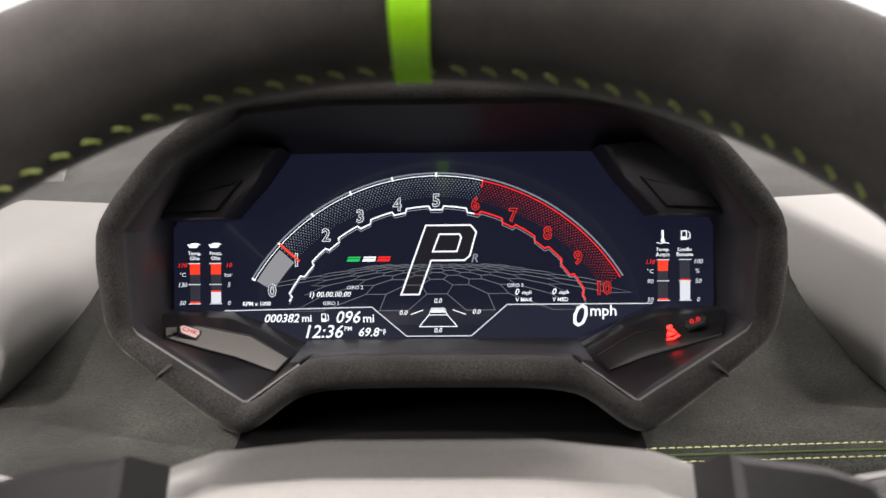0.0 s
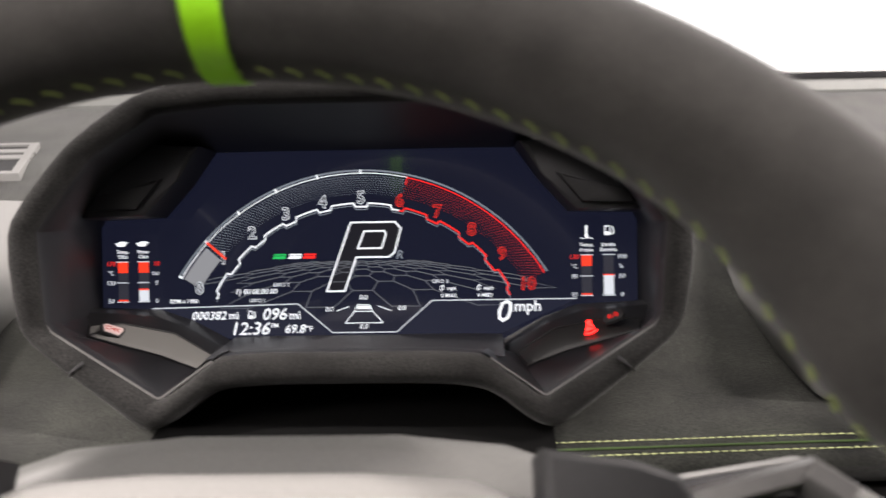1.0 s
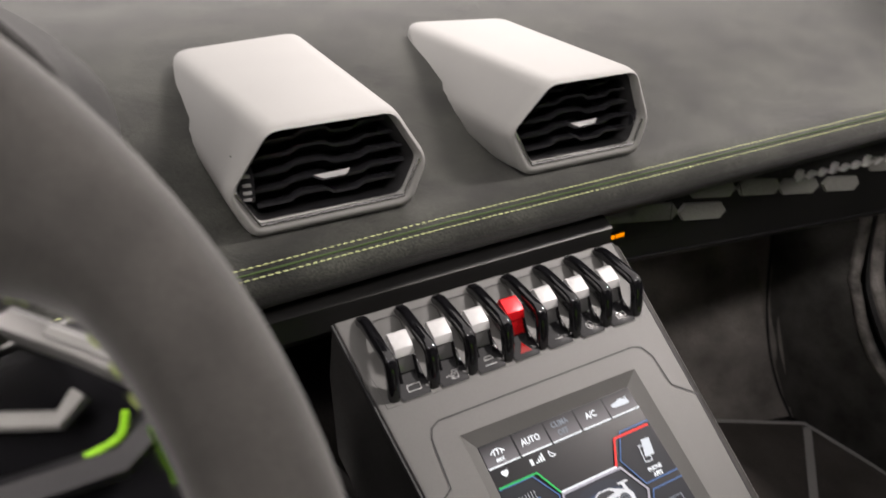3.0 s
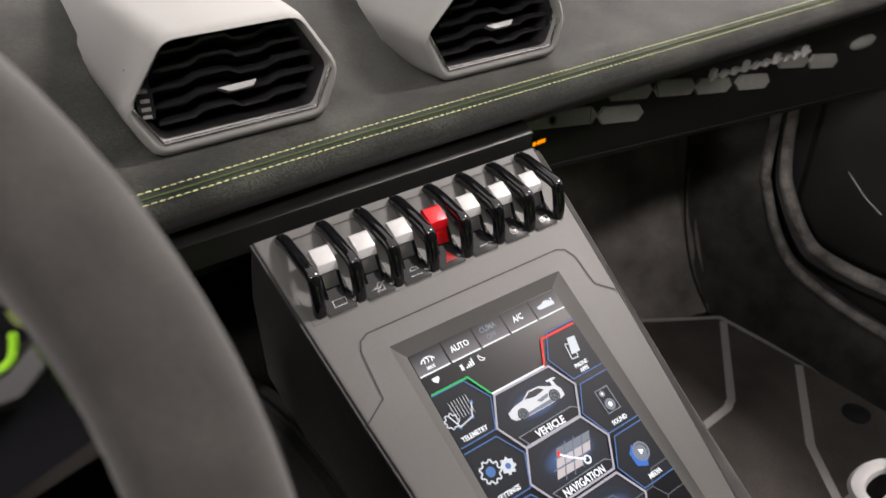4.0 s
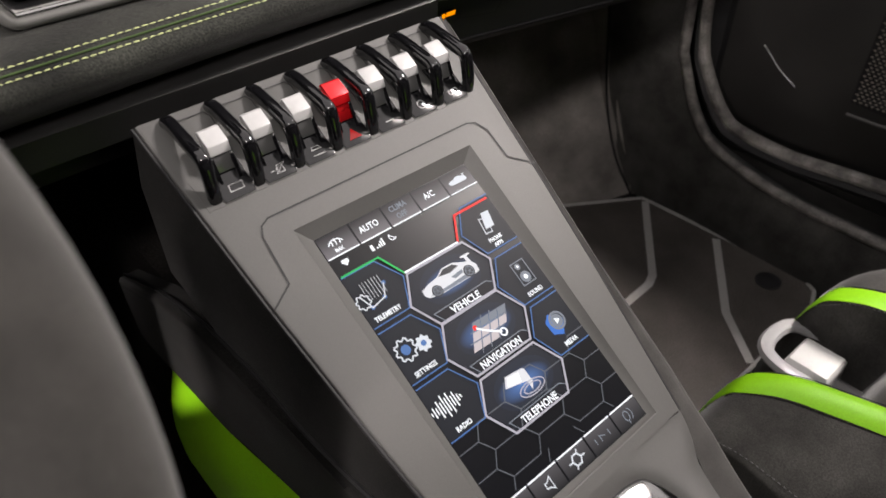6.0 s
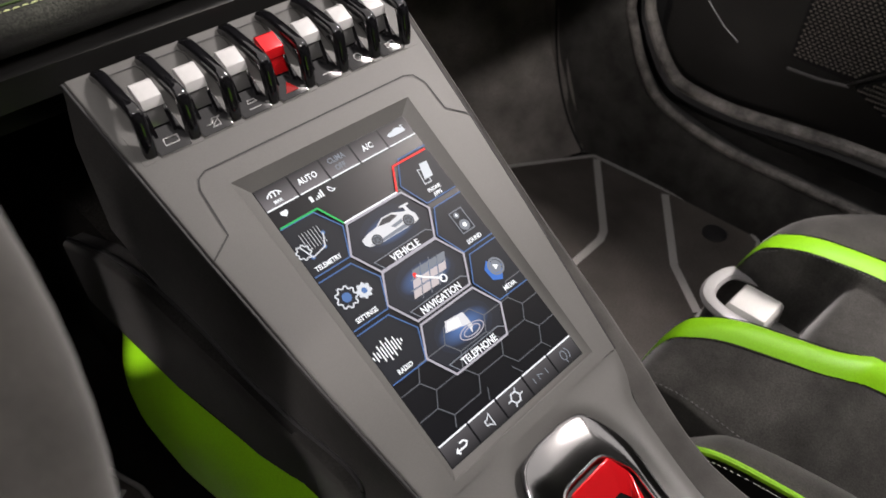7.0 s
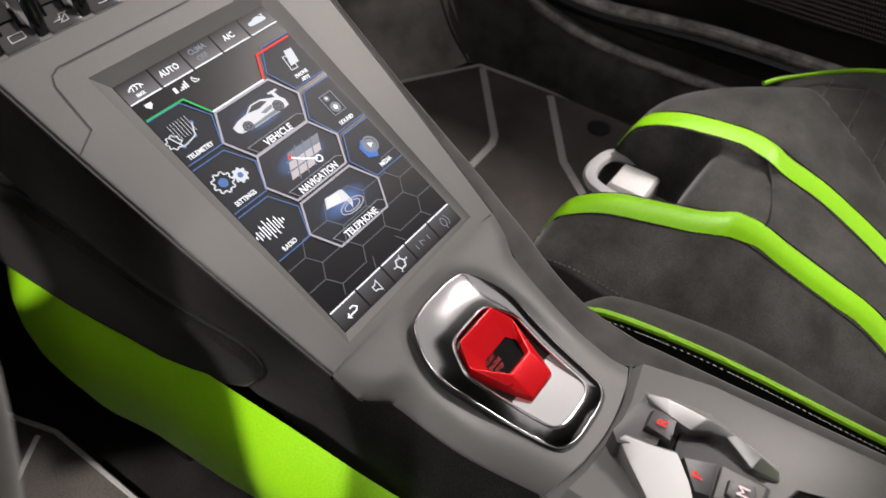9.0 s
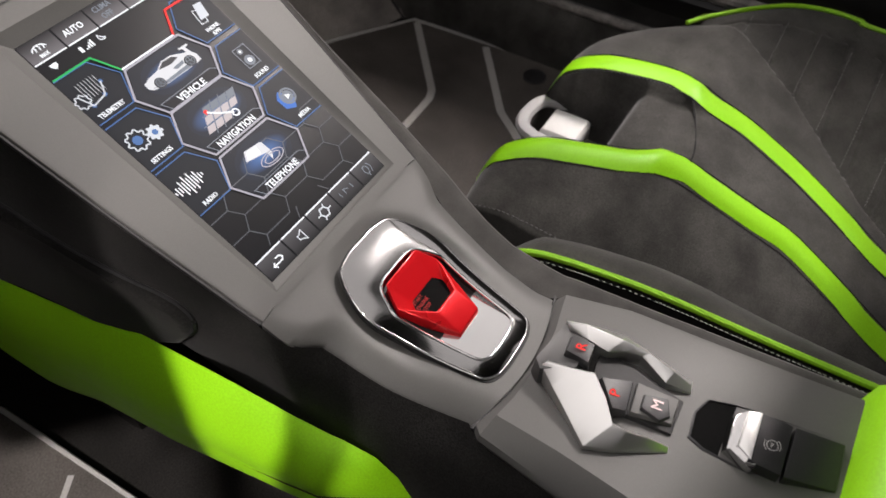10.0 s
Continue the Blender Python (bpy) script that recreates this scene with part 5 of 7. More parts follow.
# fine joint lines in the paint
JOINT = [(-0.0971, 0.0684), (-0.0829, 0.0772), (-0.0812, 0.1063), (-0.0785, 0.1120), (-0.073, 0.1148), (0.0727, 0.1150), (0.0790, 0.1128), (0.0834, 0.105), (0.0839, 0.0833), (0.0996, 0.0707)]
part("joint", lines([JOINT], 0.0010, CONSOLE, 0.0002), DEEP, console, "dark joint in the paint")
DECK = [(-0.1128, 0.2995, 0.0525), (-0.119, 0.3025, 0.0585), (-0.16, 0.3055, 0.0645), (-0.20, 0.308, 0.069), (-0.25, 0.3105, 0.077), (-0.34, 0.313, 0.088)]


def deck_loop(y, z, hw):
    """The rear panel: a raised middle between lower shoulders."""
    k = min(1, max(0, (-0.1145 - y) / 0.02))
    r = 0.010 * k
    rw = right_w(y, hw)
    f = max(0.0, 1 - (-0.1128 - y) / 0.03)
    bow = lambda x: -0.0100 * f * max(0.0, 1 - (x / 0.0525) ** 2)
    xs = [-hw + 0.016, -hw * 0.45, 0.0, rw * 0.45, rw - 0.005]
    return [Vector((CX + x, y + bow(x), z + dz)) for x, dz in [(-hw, -0.030), (-hw, -0.004), (-hw + 0.002, -0.001)] + [(x, r) for x in xs] + [(rw - 0.001, r - 0.0015), (rw, r - 0.005), (rw, -0.030)]]


part("rear_panel", loft([deck_loop(*s) for s in DECK]), GREY, console, "matt grey rear panel", angle=25)
part("rear_joint", loft([[Vector((CX + x, y - 0.0100 * max(0.0, 1 - (x / 0.0525) ** 2), z)) for y, z in ((-0.1116, 0.2990), (-0.1132, 0.2988), (-0.1145, 0.270), (-0.1125, 0.270))] for x in (-0.054 + 0.0108 * k for k in range(11))]), DEEP, console, "black joint")


def station(s):
    y = 0.262 - s * 0.602
    rows = SPINE + DECK
    z, hw = spine_z(y, rows)
    return y, z, hw


def left_side(s):
    y, z, hw = station(s)
    x = CX - hw
    f = min(x - 0.005, 0.302)
    return [(x - 0.0005, y, z - 0.005), (x * 0.62 + f * 0.38, y, z - 0.014), (f, y, z - 0.036), (f, y, z - 0.10), (f + 0.012, y, z - 0.14)]


SHOULDER = [(0.262, 0.5065), (0.10, 0.4900), (0.030, 0.4865), (-0.005, 0.4825), (-0.025, 0.4770), (-0.046, 0.4710), (-0.071, 0.4660), (-0.10, 0.4660), (-0.17, 0.4670), (-0.24, 0.4700), (-0.345, 0.4760)]


def right_side(s):
    """The suede shoulder beside the paint, then the side down to the carpet."""
    y, z, hw = station(s)
    x = CX + right_w(y, hw) + 0.0004
    o = next(p + (q - p) * (a - y) / (a - b) for (a, p), (b, q) in zip(SHOULDER, SHOULDER[1:]) if b <= y <= a)
    o = max(o, x + 0.006)
    return [(x, y, z - 0.012), (x, y, z - 0.0045), (x + (o - x) * 0.5, y, z - 0.0040), (o - 0.005, y, z - 0.0052), (o - 0.0015, y, z - 0.0080), (o, y, z - 0.013), (o + 0.004, y, z - 0.05), (o + 0.008, y, z - 0.14), (0.505, y, FLOOR_Z)]


# driver's side takes the shade-darkened suede, passenger's side the paler one
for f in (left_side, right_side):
    part("side_cladding", sheet(lambda s, t: Vector(f(s)[t]), [k / 60 for k in range(61)], range(len(f(0)))), CLAD_SHADED if f is left_side else SOFT_SUEDE, console, "black suede cladding, darkened for the shade on this side" if f is left_side else "dark grey suede cladding with a broad shoulder", angle=60)

# darker carpet colour stands in for shade below the bolster
part("lower_carpet", loft([[Vector((min(CX - station(q)[2] - 0.005, 0.302) + a, station(q)[0], max(FLOOR_Z, station(q)[1] - b))) for a, b in ((0.006, 0.12), (0.030, 0.16), (0.040, 0.22), (0.042, 0.60))] for q in (k / 20 for k in range(21))], caps=False, closed=False), TUNNEL_SHADED, console, "black carpet low on the tunnel, darkened for the shade there", angle=60)
part("tunnel", box((0.2935, 0.256, FLOOR_Z), (0.498, 0.955, 0.30), 0.01), CARPET, console, "black carpeted tunnel under the dashboard")

# padded suede strip on the driver's side
pad_pts = [(0.40, 0.300), (0.30, 0.352), (0.24, 0.370), (0.182, 0.3630), (0.145, 0.3480), (0.101, 0.3390), (0.075, 0.3365), (0.062, 0.3320), (0.0555, 0.322), (0.058, 0.308), (0.0700, 0.292), (0.0885, 0.2807), (0.1463, 0.2685), (0.235, 0.270), (0.40, 0.230)]
PADM = Matrix(((0, 0, -1, 0.2865), (1, 0, 0, 0), (0, 1, 0, 0), (0, 0, 0, 1)))
pad_bm = prism(pad_pts, PADM, -0.012, 0.006, 0.005, 3)
side_x = lambda y: CX - spine_z(y, SPINE + DECK)[1]
for v in pad_bm.verts:
    v.co.x += side_x(v.co.y) - 0.0065 - 0.2865
part("knee_pad", pad_bm, CLAD_SHADED, console, "black suede knee pad, darkened for the shade", angle=50)
part("pad_seam", sweep([(side_x(q[0]) - 0.0062, q[0], q[1] + 0.001) for q in smooth_path([(y, z, 0) for y, z in pad_pts[:11]], 4)], 0.0014, 6), DEEP, console, "dark seam round the knee pad")

# green leather bolster below it
GY = [(0.345, 0.250, 0.284, 0.05), (0.338, 0.262, 0.285, 0.03), (0.30, 0.266, 0.286, 0.025), (0.2, 0.272, 0.289, 0.092), (0.1, 0.285, 0.290, 0.134), (0.03, 0.290, 0.293, 0.170), (-0.02, 0.287, 0.2965, 0.194), (-0.05, 0.284, 0.300, 0.206), (-0.070, 0.276, 0.302, 0.210), (-0.082, 0.256, 0.304, 0.212), (-0.098, 0.226, 0.306, 0.214)]


def green_at(s, t):
    k = s * (len(GY) - 1)
    i = min(len(GY) - 2, int(k))
    f = k - i
    y, zt, xt, zb = (GY[i][n] * (1 - f) + GY[i + 1][n] * f for n in range(4))
    taper = min(1.0, max(0.25, (y + 0.105) / 0.06))
    x = xt - 0.030 * taper * math.sin(math.pi * min(1, t * 0.92 + 0.04)) ** 0.8
    return Vector((x + 0.004 * t, y, zt + (zb - zt) * t))


bolster = part("green_bolster", sheet(green_at, [k / 40 for k in range(41)], [k / 12 for k in range(13)], 0.02), GREEN, console, "green leather bolster on the tunnel", angle=60)
part("bolster_seam", sweep([green_at(k / 40, 0.60) + Vector((-0.0003, 0, 0)) for k in range(38)], 0.0008, 5), SEAM_GREEN, bolster, "dark seam")
part("bolster_stitches", stitching([[green_at(k / 40, 0.66) + Vector((-0.0004, 0, 0)) for k in range(38)]], 0.0056, 0.0038, 0.0006), SEAM_GREEN, bolster)["kind"] = "stuff"

# ---- touchscreen ----
touch = part("touchscreen", prism([(-0.0565, -0.0935), (0.0565, -0.0935), (0.0565, 0.0935), (-0.0565, 0.0935)], TOUCH, -0.0076, 0.0), TOUCH_GLASS, console, "lit touchscreen")
TW = 0.0004


def ui(name, bm, mat, label=""):
    return part(name, bm, mat, touch, label)


def tab_bar(v0, v1, line_v, n, label, mat):
    step = 0.113 / n
    for k in range(n):
        u = -0.0565 + k * step
        ui("tab", fills([[(u + 0.0006, v0), (u + step - 0.0006, v0), (u + step - 0.0006, v1), (u + 0.0006, v1)]], TOUCH, TW), mat, label)
        ui("tab_line", lines([[(u + 0.0006, line_v), (u + step - 0.0008, line_v)]], 0.0009, TOUCH, TW + 0.0002), L_WHITE)


tab_bar(0.0795, 0.0930, 0.0790, 5, "grey tab", L_TAB)
tab_bar(-0.0930, -0.0800, -0.0800, 5, "grey tab", L_TAB_LOW)


def hexagon(cx, cy, a, b, cut):
    """A flat-topped six-sided outline, a wide and b high from its middle."""
    return [(cx - a, cy), (cx - a + cut, cy + b), (cx + a - cut, cy + b), (cx + a, cy), (cx + a - cut, cy - b), (cx - a + cut, cy - b)]


for name, cy in (("VEHICLE", 0.0335), ("NAVIGATION", -0.0015), ("TELEPHONE", -0.0385)):
    h = hexagon(0, cy, 0.0305, 0.0172, 0.0095)
    ui("tile", fills([shrink3(h, 0, cy, 0.95)], TOUCH, TW), L_TILE, "dark blue tile")
    ui("tile_glow", fills([ngon(0.001, cy + 0.002, 0.0165, 18, 0, 1.30, 0.82)], TOUCH, TW + 0.0001), L_TILEGLOW)
    ui("tile_edge", lines([h], 0.0013, TOUCH, TW + 0.0002, closed=True), L_EDGE, "pale lilac edge")
    ui("tile_plate", fills([[(-0.0175, cy - 0.0172), (0.0185, cy - 0.0172), (0.0225, cy - 0.0105), (0.0195, cy - 0.0095), (-0.0195, cy - 0.0095), (-0.0225, cy - 0.0120)]], TOUCH, TW + 0.0003), L_BLACK)
    ui("tile_plate_edge", lines([[(-0.0175, cy - 0.0172), (-0.0215, cy - 0.0105), (0.0190, cy - 0.0100), (0.0225, cy - 0.0125)]], 0.0006, TOUCH, TW + 0.0004), L_SOFT)
    ui("tile_name", words(name, 0.0062, 0, cy - 0.0142, TOUCH, TW + 0.0005, stretch=0.82 if len(name) > 8 else 0.92, bold=0.00012), L_WHITE)
for name, cx, cy in (("TELEMETRY", -0.045, 0.050), ("SETTINGS", -0.045, 0.0135), ("RADIO", -0.045, -0.0225), ("PHONE", 0.0445, 0.053), ("SOUND", 0.0445, 0.0155), ("MEDIA", 0.0445, -0.0205)):
    s = 1 if cx > 0 else -1
    h = [(s * 0.0560, cy + 0.0165), (s * 0.0335, cy + 0.0165), (s * 0.0235, cy + 0.001), (s * 0.0315, cy - 0.0165), (s * 0.0560, cy - 0.0165)]
    ui("side_tile", fills([h if s < 0 else h[::-1]], TOUCH, TW), L_TILE2, "dark blue side tile")
    ui("side_tile_edge", lines([h], 0.0007, TOUCH, TW + 0.0002), L_BLUE, "blue edge")
    if name == "PHONE":
        ui("tile_name", words("PHONE", 0.0036, cx - 0.002, cy - 0.0105, TOUCH, TW + 0.0004, stretch=0.85, bold=0.00008), L_WHITE)
        ui("tile_name", words("APPS", 0.0036, cx - 0.002, cy - 0.0142, TOUCH, TW + 0.0004, stretch=0.85, bold=0.00008), L_WHITE)
    else:
        ui("tile_name", words(name, 0.0040, cx + (0.001 if s < 0 else -0.001), cy - 0.0130, TOUCH, TW + 0.0004, stretch=0.85, bold=0.00008), L_WHITE)
for u, v, text, size, mat in ((-0.0236, 0.0858, "AUTO", 0.0056, L_WHITE), (-0.0009, 0.0886, "CLIMA", 0.0050, L_SOFT), (-0.0012, 0.0830, "OFF", 0.0050, L_SOFT), (0.0215, 0.0858, "A/C", 0.0056, L_WHITE), (-0.0465, 0.0820, "MAX", 0.0030, L_WHITE)):
    ui("tab_name", words(text, size, u, v, TOUCH, TW + 0.0004, stretch=0.85, bold=0.00008), mat)
# flag-coloured line over the tiles
ui("line_green", lines([[(-0.0555, 0.0672), (-0.0300, 0.0672), (-0.0218, 0.0520)]], 0.0011, TOUCH, TW + 0.0003), L_GREEN, "green line")
ui("line_white", lines([[(-0.0218, 0.0520), (0.0188, 0.0520)]], 0.0011, TOUCH, TW + 0.0003), L_WHITE, "white line")
ui("line_red", lines([[(0.0188, 0.0520), (0.0275, 0.0672), (0.0545, 0.0672)]], 0.0013, TOUCH, TW + 0.0003), L_RED, "red line")
# small marks in the tabs and the status row
ui("status_marks", join(fills([[(-0.0305, 0.0718), (-0.0285, 0.0718), (-0.0285, 0.0755), (-0.0305, 0.0755)]] + [[(-0.0270 + k * 0.0016, 0.0718), (-0.0259 + k * 0.0016, 0.0718), (-0.0259 + k * 0.0016, 0.0728 + k * 0.0012), (-0.0270 + k * 0.0016, 0.0728 + k * 0.0012)] for k in range(4)] + [[(-0.0500, 0.0757), (-0.0455, 0.0757), (-0.0455, 0.0738), (-0.0478, 0.0718), (-0.0500, 0.0738)]], TOUCH, TW + 0.0002), lines([arc(-0.0150, 0.0742, 0.0022, 0.0022, 120, 330, 8), [(-0.0165, 0.0755), (-0.0140, 0.0728)]], 0.0006, TOUCH, TW + 0.0002)), L_WHITE, "small white status marks")
ui("demist_mark", join(lines([arc(-0.0465, 0.0845, 0.0050, 0.0040, 20, 160, 8)] + [[(-0.0490 + k * 0.0025, 0.0850), (-0.0484 + k * 0.0025, 0.0868), (-0.0490 + k * 0.0025, 0.0882)] for k in range(3)], 0.0007, TOUCH, TW + 0.0003)), L_WHITE)


CAR = ((-1.0, -0.30), (-0.99, -0.10), (-0.72, 0.06), (-0.36, 0.18), (-0.05, 0.44), (0.34, 0.50), (0.62, 0.40), (0.78, 0.36), (0.77, 0.53), (0.66, 0.55), (0.67, 0.61), (1.0, 0.66), (1.02, 0.60), (0.88, 0.55), (0.92, 0.30), (1.0, 0.16), (0.98, -0.10), (0.80, -0.18), (-0.55, -0.44), (-0.90, -0.42))


def car_shape(cx, cy, k):
    return [(cx + x * k, cy + (y - 0.20 * x) * k * 0.85) for x, y in CAR]


ui("car_mark", join(fills([car_shape(0.0447, 0.0858, 0.0068)], TOUCH, TW + 0.0003)), L_PALE)
CARK = lambda pts: [(0.0005 + x * 0.0200, 0.0360 + (y - 0.20 * x) * 0.0165) for x, y in pts]
ui("car_picture", fills([CARK(CAR)], TOUCH, TW + 0.0003), L_CAR, "silver-pink sports car picture")
ui("car_shade", fills([CARK([(-0.86, -0.36), (-0.45, -0.30), (0.72, -0.02), (0.80, -0.16), (-0.55, -0.42)]), CARK([(0.05, 0.02), (0.50, 0.16), (0.46, 0.02), (0.15, -0.08)])], TOUCH, TW + 0.00035), L_SOFT)
ui("car_window", fills([CARK([(-0.30, 0.18), (-0.04, 0.39), (0.30, 0.44), (0.46, 0.32), (0.10, 0.18)])], TOUCH, TW + 0.0004), L_DARKMARK)
for x, y, r in ((-0.58, -0.28, 0.19), (0.66, 0.00, 0.20)):
    cx, cy = CARK([(x, y)])[0]
    ui("car_wheel", fills([ngon(cx, cy, r * 0.019, 16)], TOUCH, TW + 0.0005), L_DARKMARK)
    ui("car_rim", join(lines([ngon(cx, cy, r * 0.0135, 14)], 0.0005, TOUCH, TW + 0.0006, closed=True), lines([[(cx, cy), (cx + r * 0.013 * math.cos(a), cy + r * 0.013 * math.sin(a))] for a in (0.3, 1.55, 2.8, 4.05, 5.3)], 0.0004, TOUCH, TW + 0.0006)), L_SOFT)
MAPK = lambda i, j: (-0.0150 + i * 0.0066 + j * 0.0034, -0.0078 + j * 0.0052 - i * 0.0002)
for i in range(4):
    for j in range(3):
        if (i, j) == (3, 0):
            continue
        p, q, r, t = MAPK(i + 0.06, j + 0.08), MAPK(i + 0.94, j + 0.08), MAPK(i + 0.94, j + 0.92), MAPK(i + 0.06, j + 0.92)
        ui("map_block", fills([[p, q, r, t]], TOUCH, TW + 0.0003), L_MAP if j < 2 else L_SOFT)
ui("map_roads", lines([[MAPK(1, -0.35), MAPK(1, 3.2)], [MAPK(2, -0.35), MAPK(2, 3.2)], [MAPK(3, -0.1), MAPK(3, 3.0)], [MAPK(-0.3, 1), MAPK(3.6, 1)], [MAPK(-0.2, 2), MAPK(4.0, 2)]], 0.0005, TOUCH, TW + 0.0004), L_SOFT)
ui("map_arrow", join(lines([[MAPK(0.4, 2.2), MAPK(1.6, 1.4), MAPK(3.3, 0.45)]], 0.0012, TOUCH, TW + 0.0005), lines([ngon(*MAPK(3.45, 0.35), 0.0022, 12)], 0.0010, TOUCH, TW + 0.0005, closed=True)), L_WHITE)
ui("map_pin", fills([ngon(*MAPK(0.30, 2.35), 0.0014, 8), [MAPK(0.16, 2.2), MAPK(0.46, 2.2), MAPK(0.34, 1.9)]], TOUCH, TW + 0.0006), L_RED)
ui("phone_picture", fills([[(-0.0115, -0.0335), (-0.0075, -0.0278), (0.0045, -0.0292), (0.0030, -0.0368)], [(0.0030, -0.0368), (0.0045, -0.0292), (0.0058, -0.0300), (0.0062, -0.0385), (0.0030, -0.0425)]], TOUCH, TW + 0.0004), L_CAR, "white phone receiver picture")
ui("phone_screen", fills([[(-0.0096, -0.0332), (-0.0066, -0.0290), (0.0012, -0.0300), (-0.0002, -0.0352)]], TOUCH, TW + 0.0005), L_WHITE)
ui("phone_rings", lines([ngon(0.0035, -0.0412, 0.0092, 22, 0, 1, 0.42), ngon(0.0035, -0.0412, 0.0062, 18, 0, 1, 0.40)], 0.0007, TOUCH, TW + 0.0003, closed=True), L_EDGE)
gear = lambda cx, cy, r, n: [(cx + (r if (k // 2) % 2 else r * 0.80) * math.cos(2 * math.pi * k / (4 * n) * 1.0), cy + (r if (k // 2) % 2 else r * 0.80) * math.sin(2 * math.pi * k / (4 * n))) for k in range(4 * n)]
ui("gear_picture", join(lines([gear(-0.0475, 0.0150, 0.0066, 9)], 0.0009, TOUCH, TW + 0.0003, closed=True), fills([gear(-0.0365, 0.0130, 0.0050, 8)], TOUCH, TW + 0.0003)), L_PALE, "white gears picture")
ui("gear_hub", join(fills([ngon(-0.0475, 0.0150, 0.0030, 10)], TOUCH, TW + 0.0004), fills([ngon(-0.0365, 0.0130, 0.0018, 10)], TOUCH, TW + 0.0004)), L_BLUE)
ui("telemetry_picture", join(lines([gear(-0.0525, 0.0490, 0.0045, 8)], 0.0007, TOUCH, TW + 0.0003, closed=True), lines([[(-0.0530, 0.0530), (-0.0495, 0.0440), (-0.0400, 0.0460), (-0.0360, 0.0535)]], 0.0008, TOUCH, TW + 0.0003), lines([[(-0.0490 + k * 0.0020, 0.0590), (-0.0490 + k * 0.0020, 0.0480)] for k in range(7)], 0.0003, TOUCH, TW + 0.0002)), L_PALE, "white lap timer picture")["kind"] = "stuff"
ui("telemetry_dots", fills([ngon(u, v, 0.0013, 8) for u, v in ((-0.0495, 0.0440), (-0.0400, 0.0460), (-0.0360, 0.0535))], TOUCH, TW + 0.0005), L_BLUE)
ui("wave_picture", lines([[(-0.0560 + k * 0.0018, -0.0215 - h), (-0.0560 + k * 0.0018, -0.0215 + h)] for k, h in enumerate((0.001, 0.003, 0.002, 0.005, 0.0035, 0.0065, 0.004, 0.006, 0.003, 0.0045, 0.002, 0.001))], 0.0008, TOUCH, TW + 0.0003), L_WHITE, "white sound wave picture")
ui("phones_picture", join(fills([[(0.0405, 0.0500), (0.0475, 0.0500), (0.0500, 0.0600), (0.0440, 0.0605)]], TOUCH, TW + 0.0003), lines([[(0.0385, 0.0475), (0.0435, 0.0470), (0.0450, 0.0560), (0.0400, 0.0575)]], 0.0007, TOUCH, TW + 0.0004, closed=True)), L_PALE, "white phones picture")
ui("speaker_picture", join(lines([[(0.0390, 0.0085), (0.0490, 0.0085), (0.0490, 0.0235), (0.0390, 0.0235)]], 0.0007, TOUCH, TW + 0.0003, closed=True), fills([ngon(0.0440, 0.0130, 0.0037, 14), ngon(0.0430, 0.0205, 0.0021, 12)], TOUCH, TW + 0.0003)), L_SOFT, "grey loudspeaker picture")
ui("speaker_cones", fills([ngon(0.0440, 0.0130, 0.0016, 10), ngon(0.0430, 0.0205, 0.0009, 8)], TOUCH, TW + 0.0005), L_WHITE)
ui("media_ring", fills([[(0.0360, -0.0250), (0.0425, -0.0280), (0.0480, -0.0200), (0.0400, -0.0130), (0.0355, -0.0170)]], TOUCH, TW + 0.0003), L_BLUEFILL, "blue media picture")
ui("media_disc", join(lines([ngon(0.0435, -0.0190, 0.0052, 18)], 0.0014, TOUCH, TW + 0.0004, closed=True), fills([ngon(0.0435, -0.0190, 0.0042, 16)], TOUCH, TW + 0.0004)), L_SOFT)
ui("media_arrow", fills([[(0.0422, -0.0210), (0.0458, -0.0190), (0.0422, -0.0170)]], TOUCH, TW + 0.0006), L_WHITE)
net = []
for i in range(-2, 3):
    for j in range(4):
        cu, cv = i * 0.0265, -0.0385 - 0.0168 * j - (0.0084 if i % 2 else 0.0) + 0.0168
        cell = hexagon(cu, cv, 0.0162, 0.0084, 0.0058)
        if all(abs(u) < 0.0558 and -0.0788 < v < -0.026 for u, v in cell):
            net.append(cell + cell[:1])
net += [[(0.056, -0.0301), (0.0426, -0.0301), (0.0368, -0.0385), (0.0426, -0.0469), (0.056, -0.0469)], [(0.0426, -0.0469), (0.0368, -0.0553), (0.0426, -0.0637), (0.056, -0.0637)], [(0.0426, -0.0637), (0.0368, -0.0721), (0.0405, -0.0780)], [(-0.0426, -0.0469), (-0.056, -0.0469)], [(-0.0426, -0.0637), (-0.056, -0.0637)], [(-0.0426, -0.0637), (-0.0368, -0.0721), (-0.0405, -0.0780)], [(-0.0104, -0.0721), (-0.0142, -0.0785)], [(0.0104, -0.0721), (0.0142, -0.0785)]]
ui("faint_net", lines(net, 0.0006, TOUCH, TW + 0.00005, closed=False), L_DIM, "faint grey net")
ui("back_mark", lines([[(-0.0490, -0.0885), (-0.0420, -0.0885), (-0.0405, -0.0870), (-0.0420, -0.0852), (-0.0450, -0.0852)], [(-0.0472, -0.0868), (-0.0490, -0.0885), (-0.0472, -0.0902)]], 0.0009, TOUCH, TW + 0.0004), L_WHITE)
ui("sound_mark", lines([[(-0.0250, -0.0855), (-0.0232, -0.0855), (-0.0205, -0.0835), (-0.0205, -0.0905), (-0.0232, -0.0885), (-0.0250, -0.0885)]], 0.0007, TOUCH, TW + 0.0004, closed=True), L_PALE)
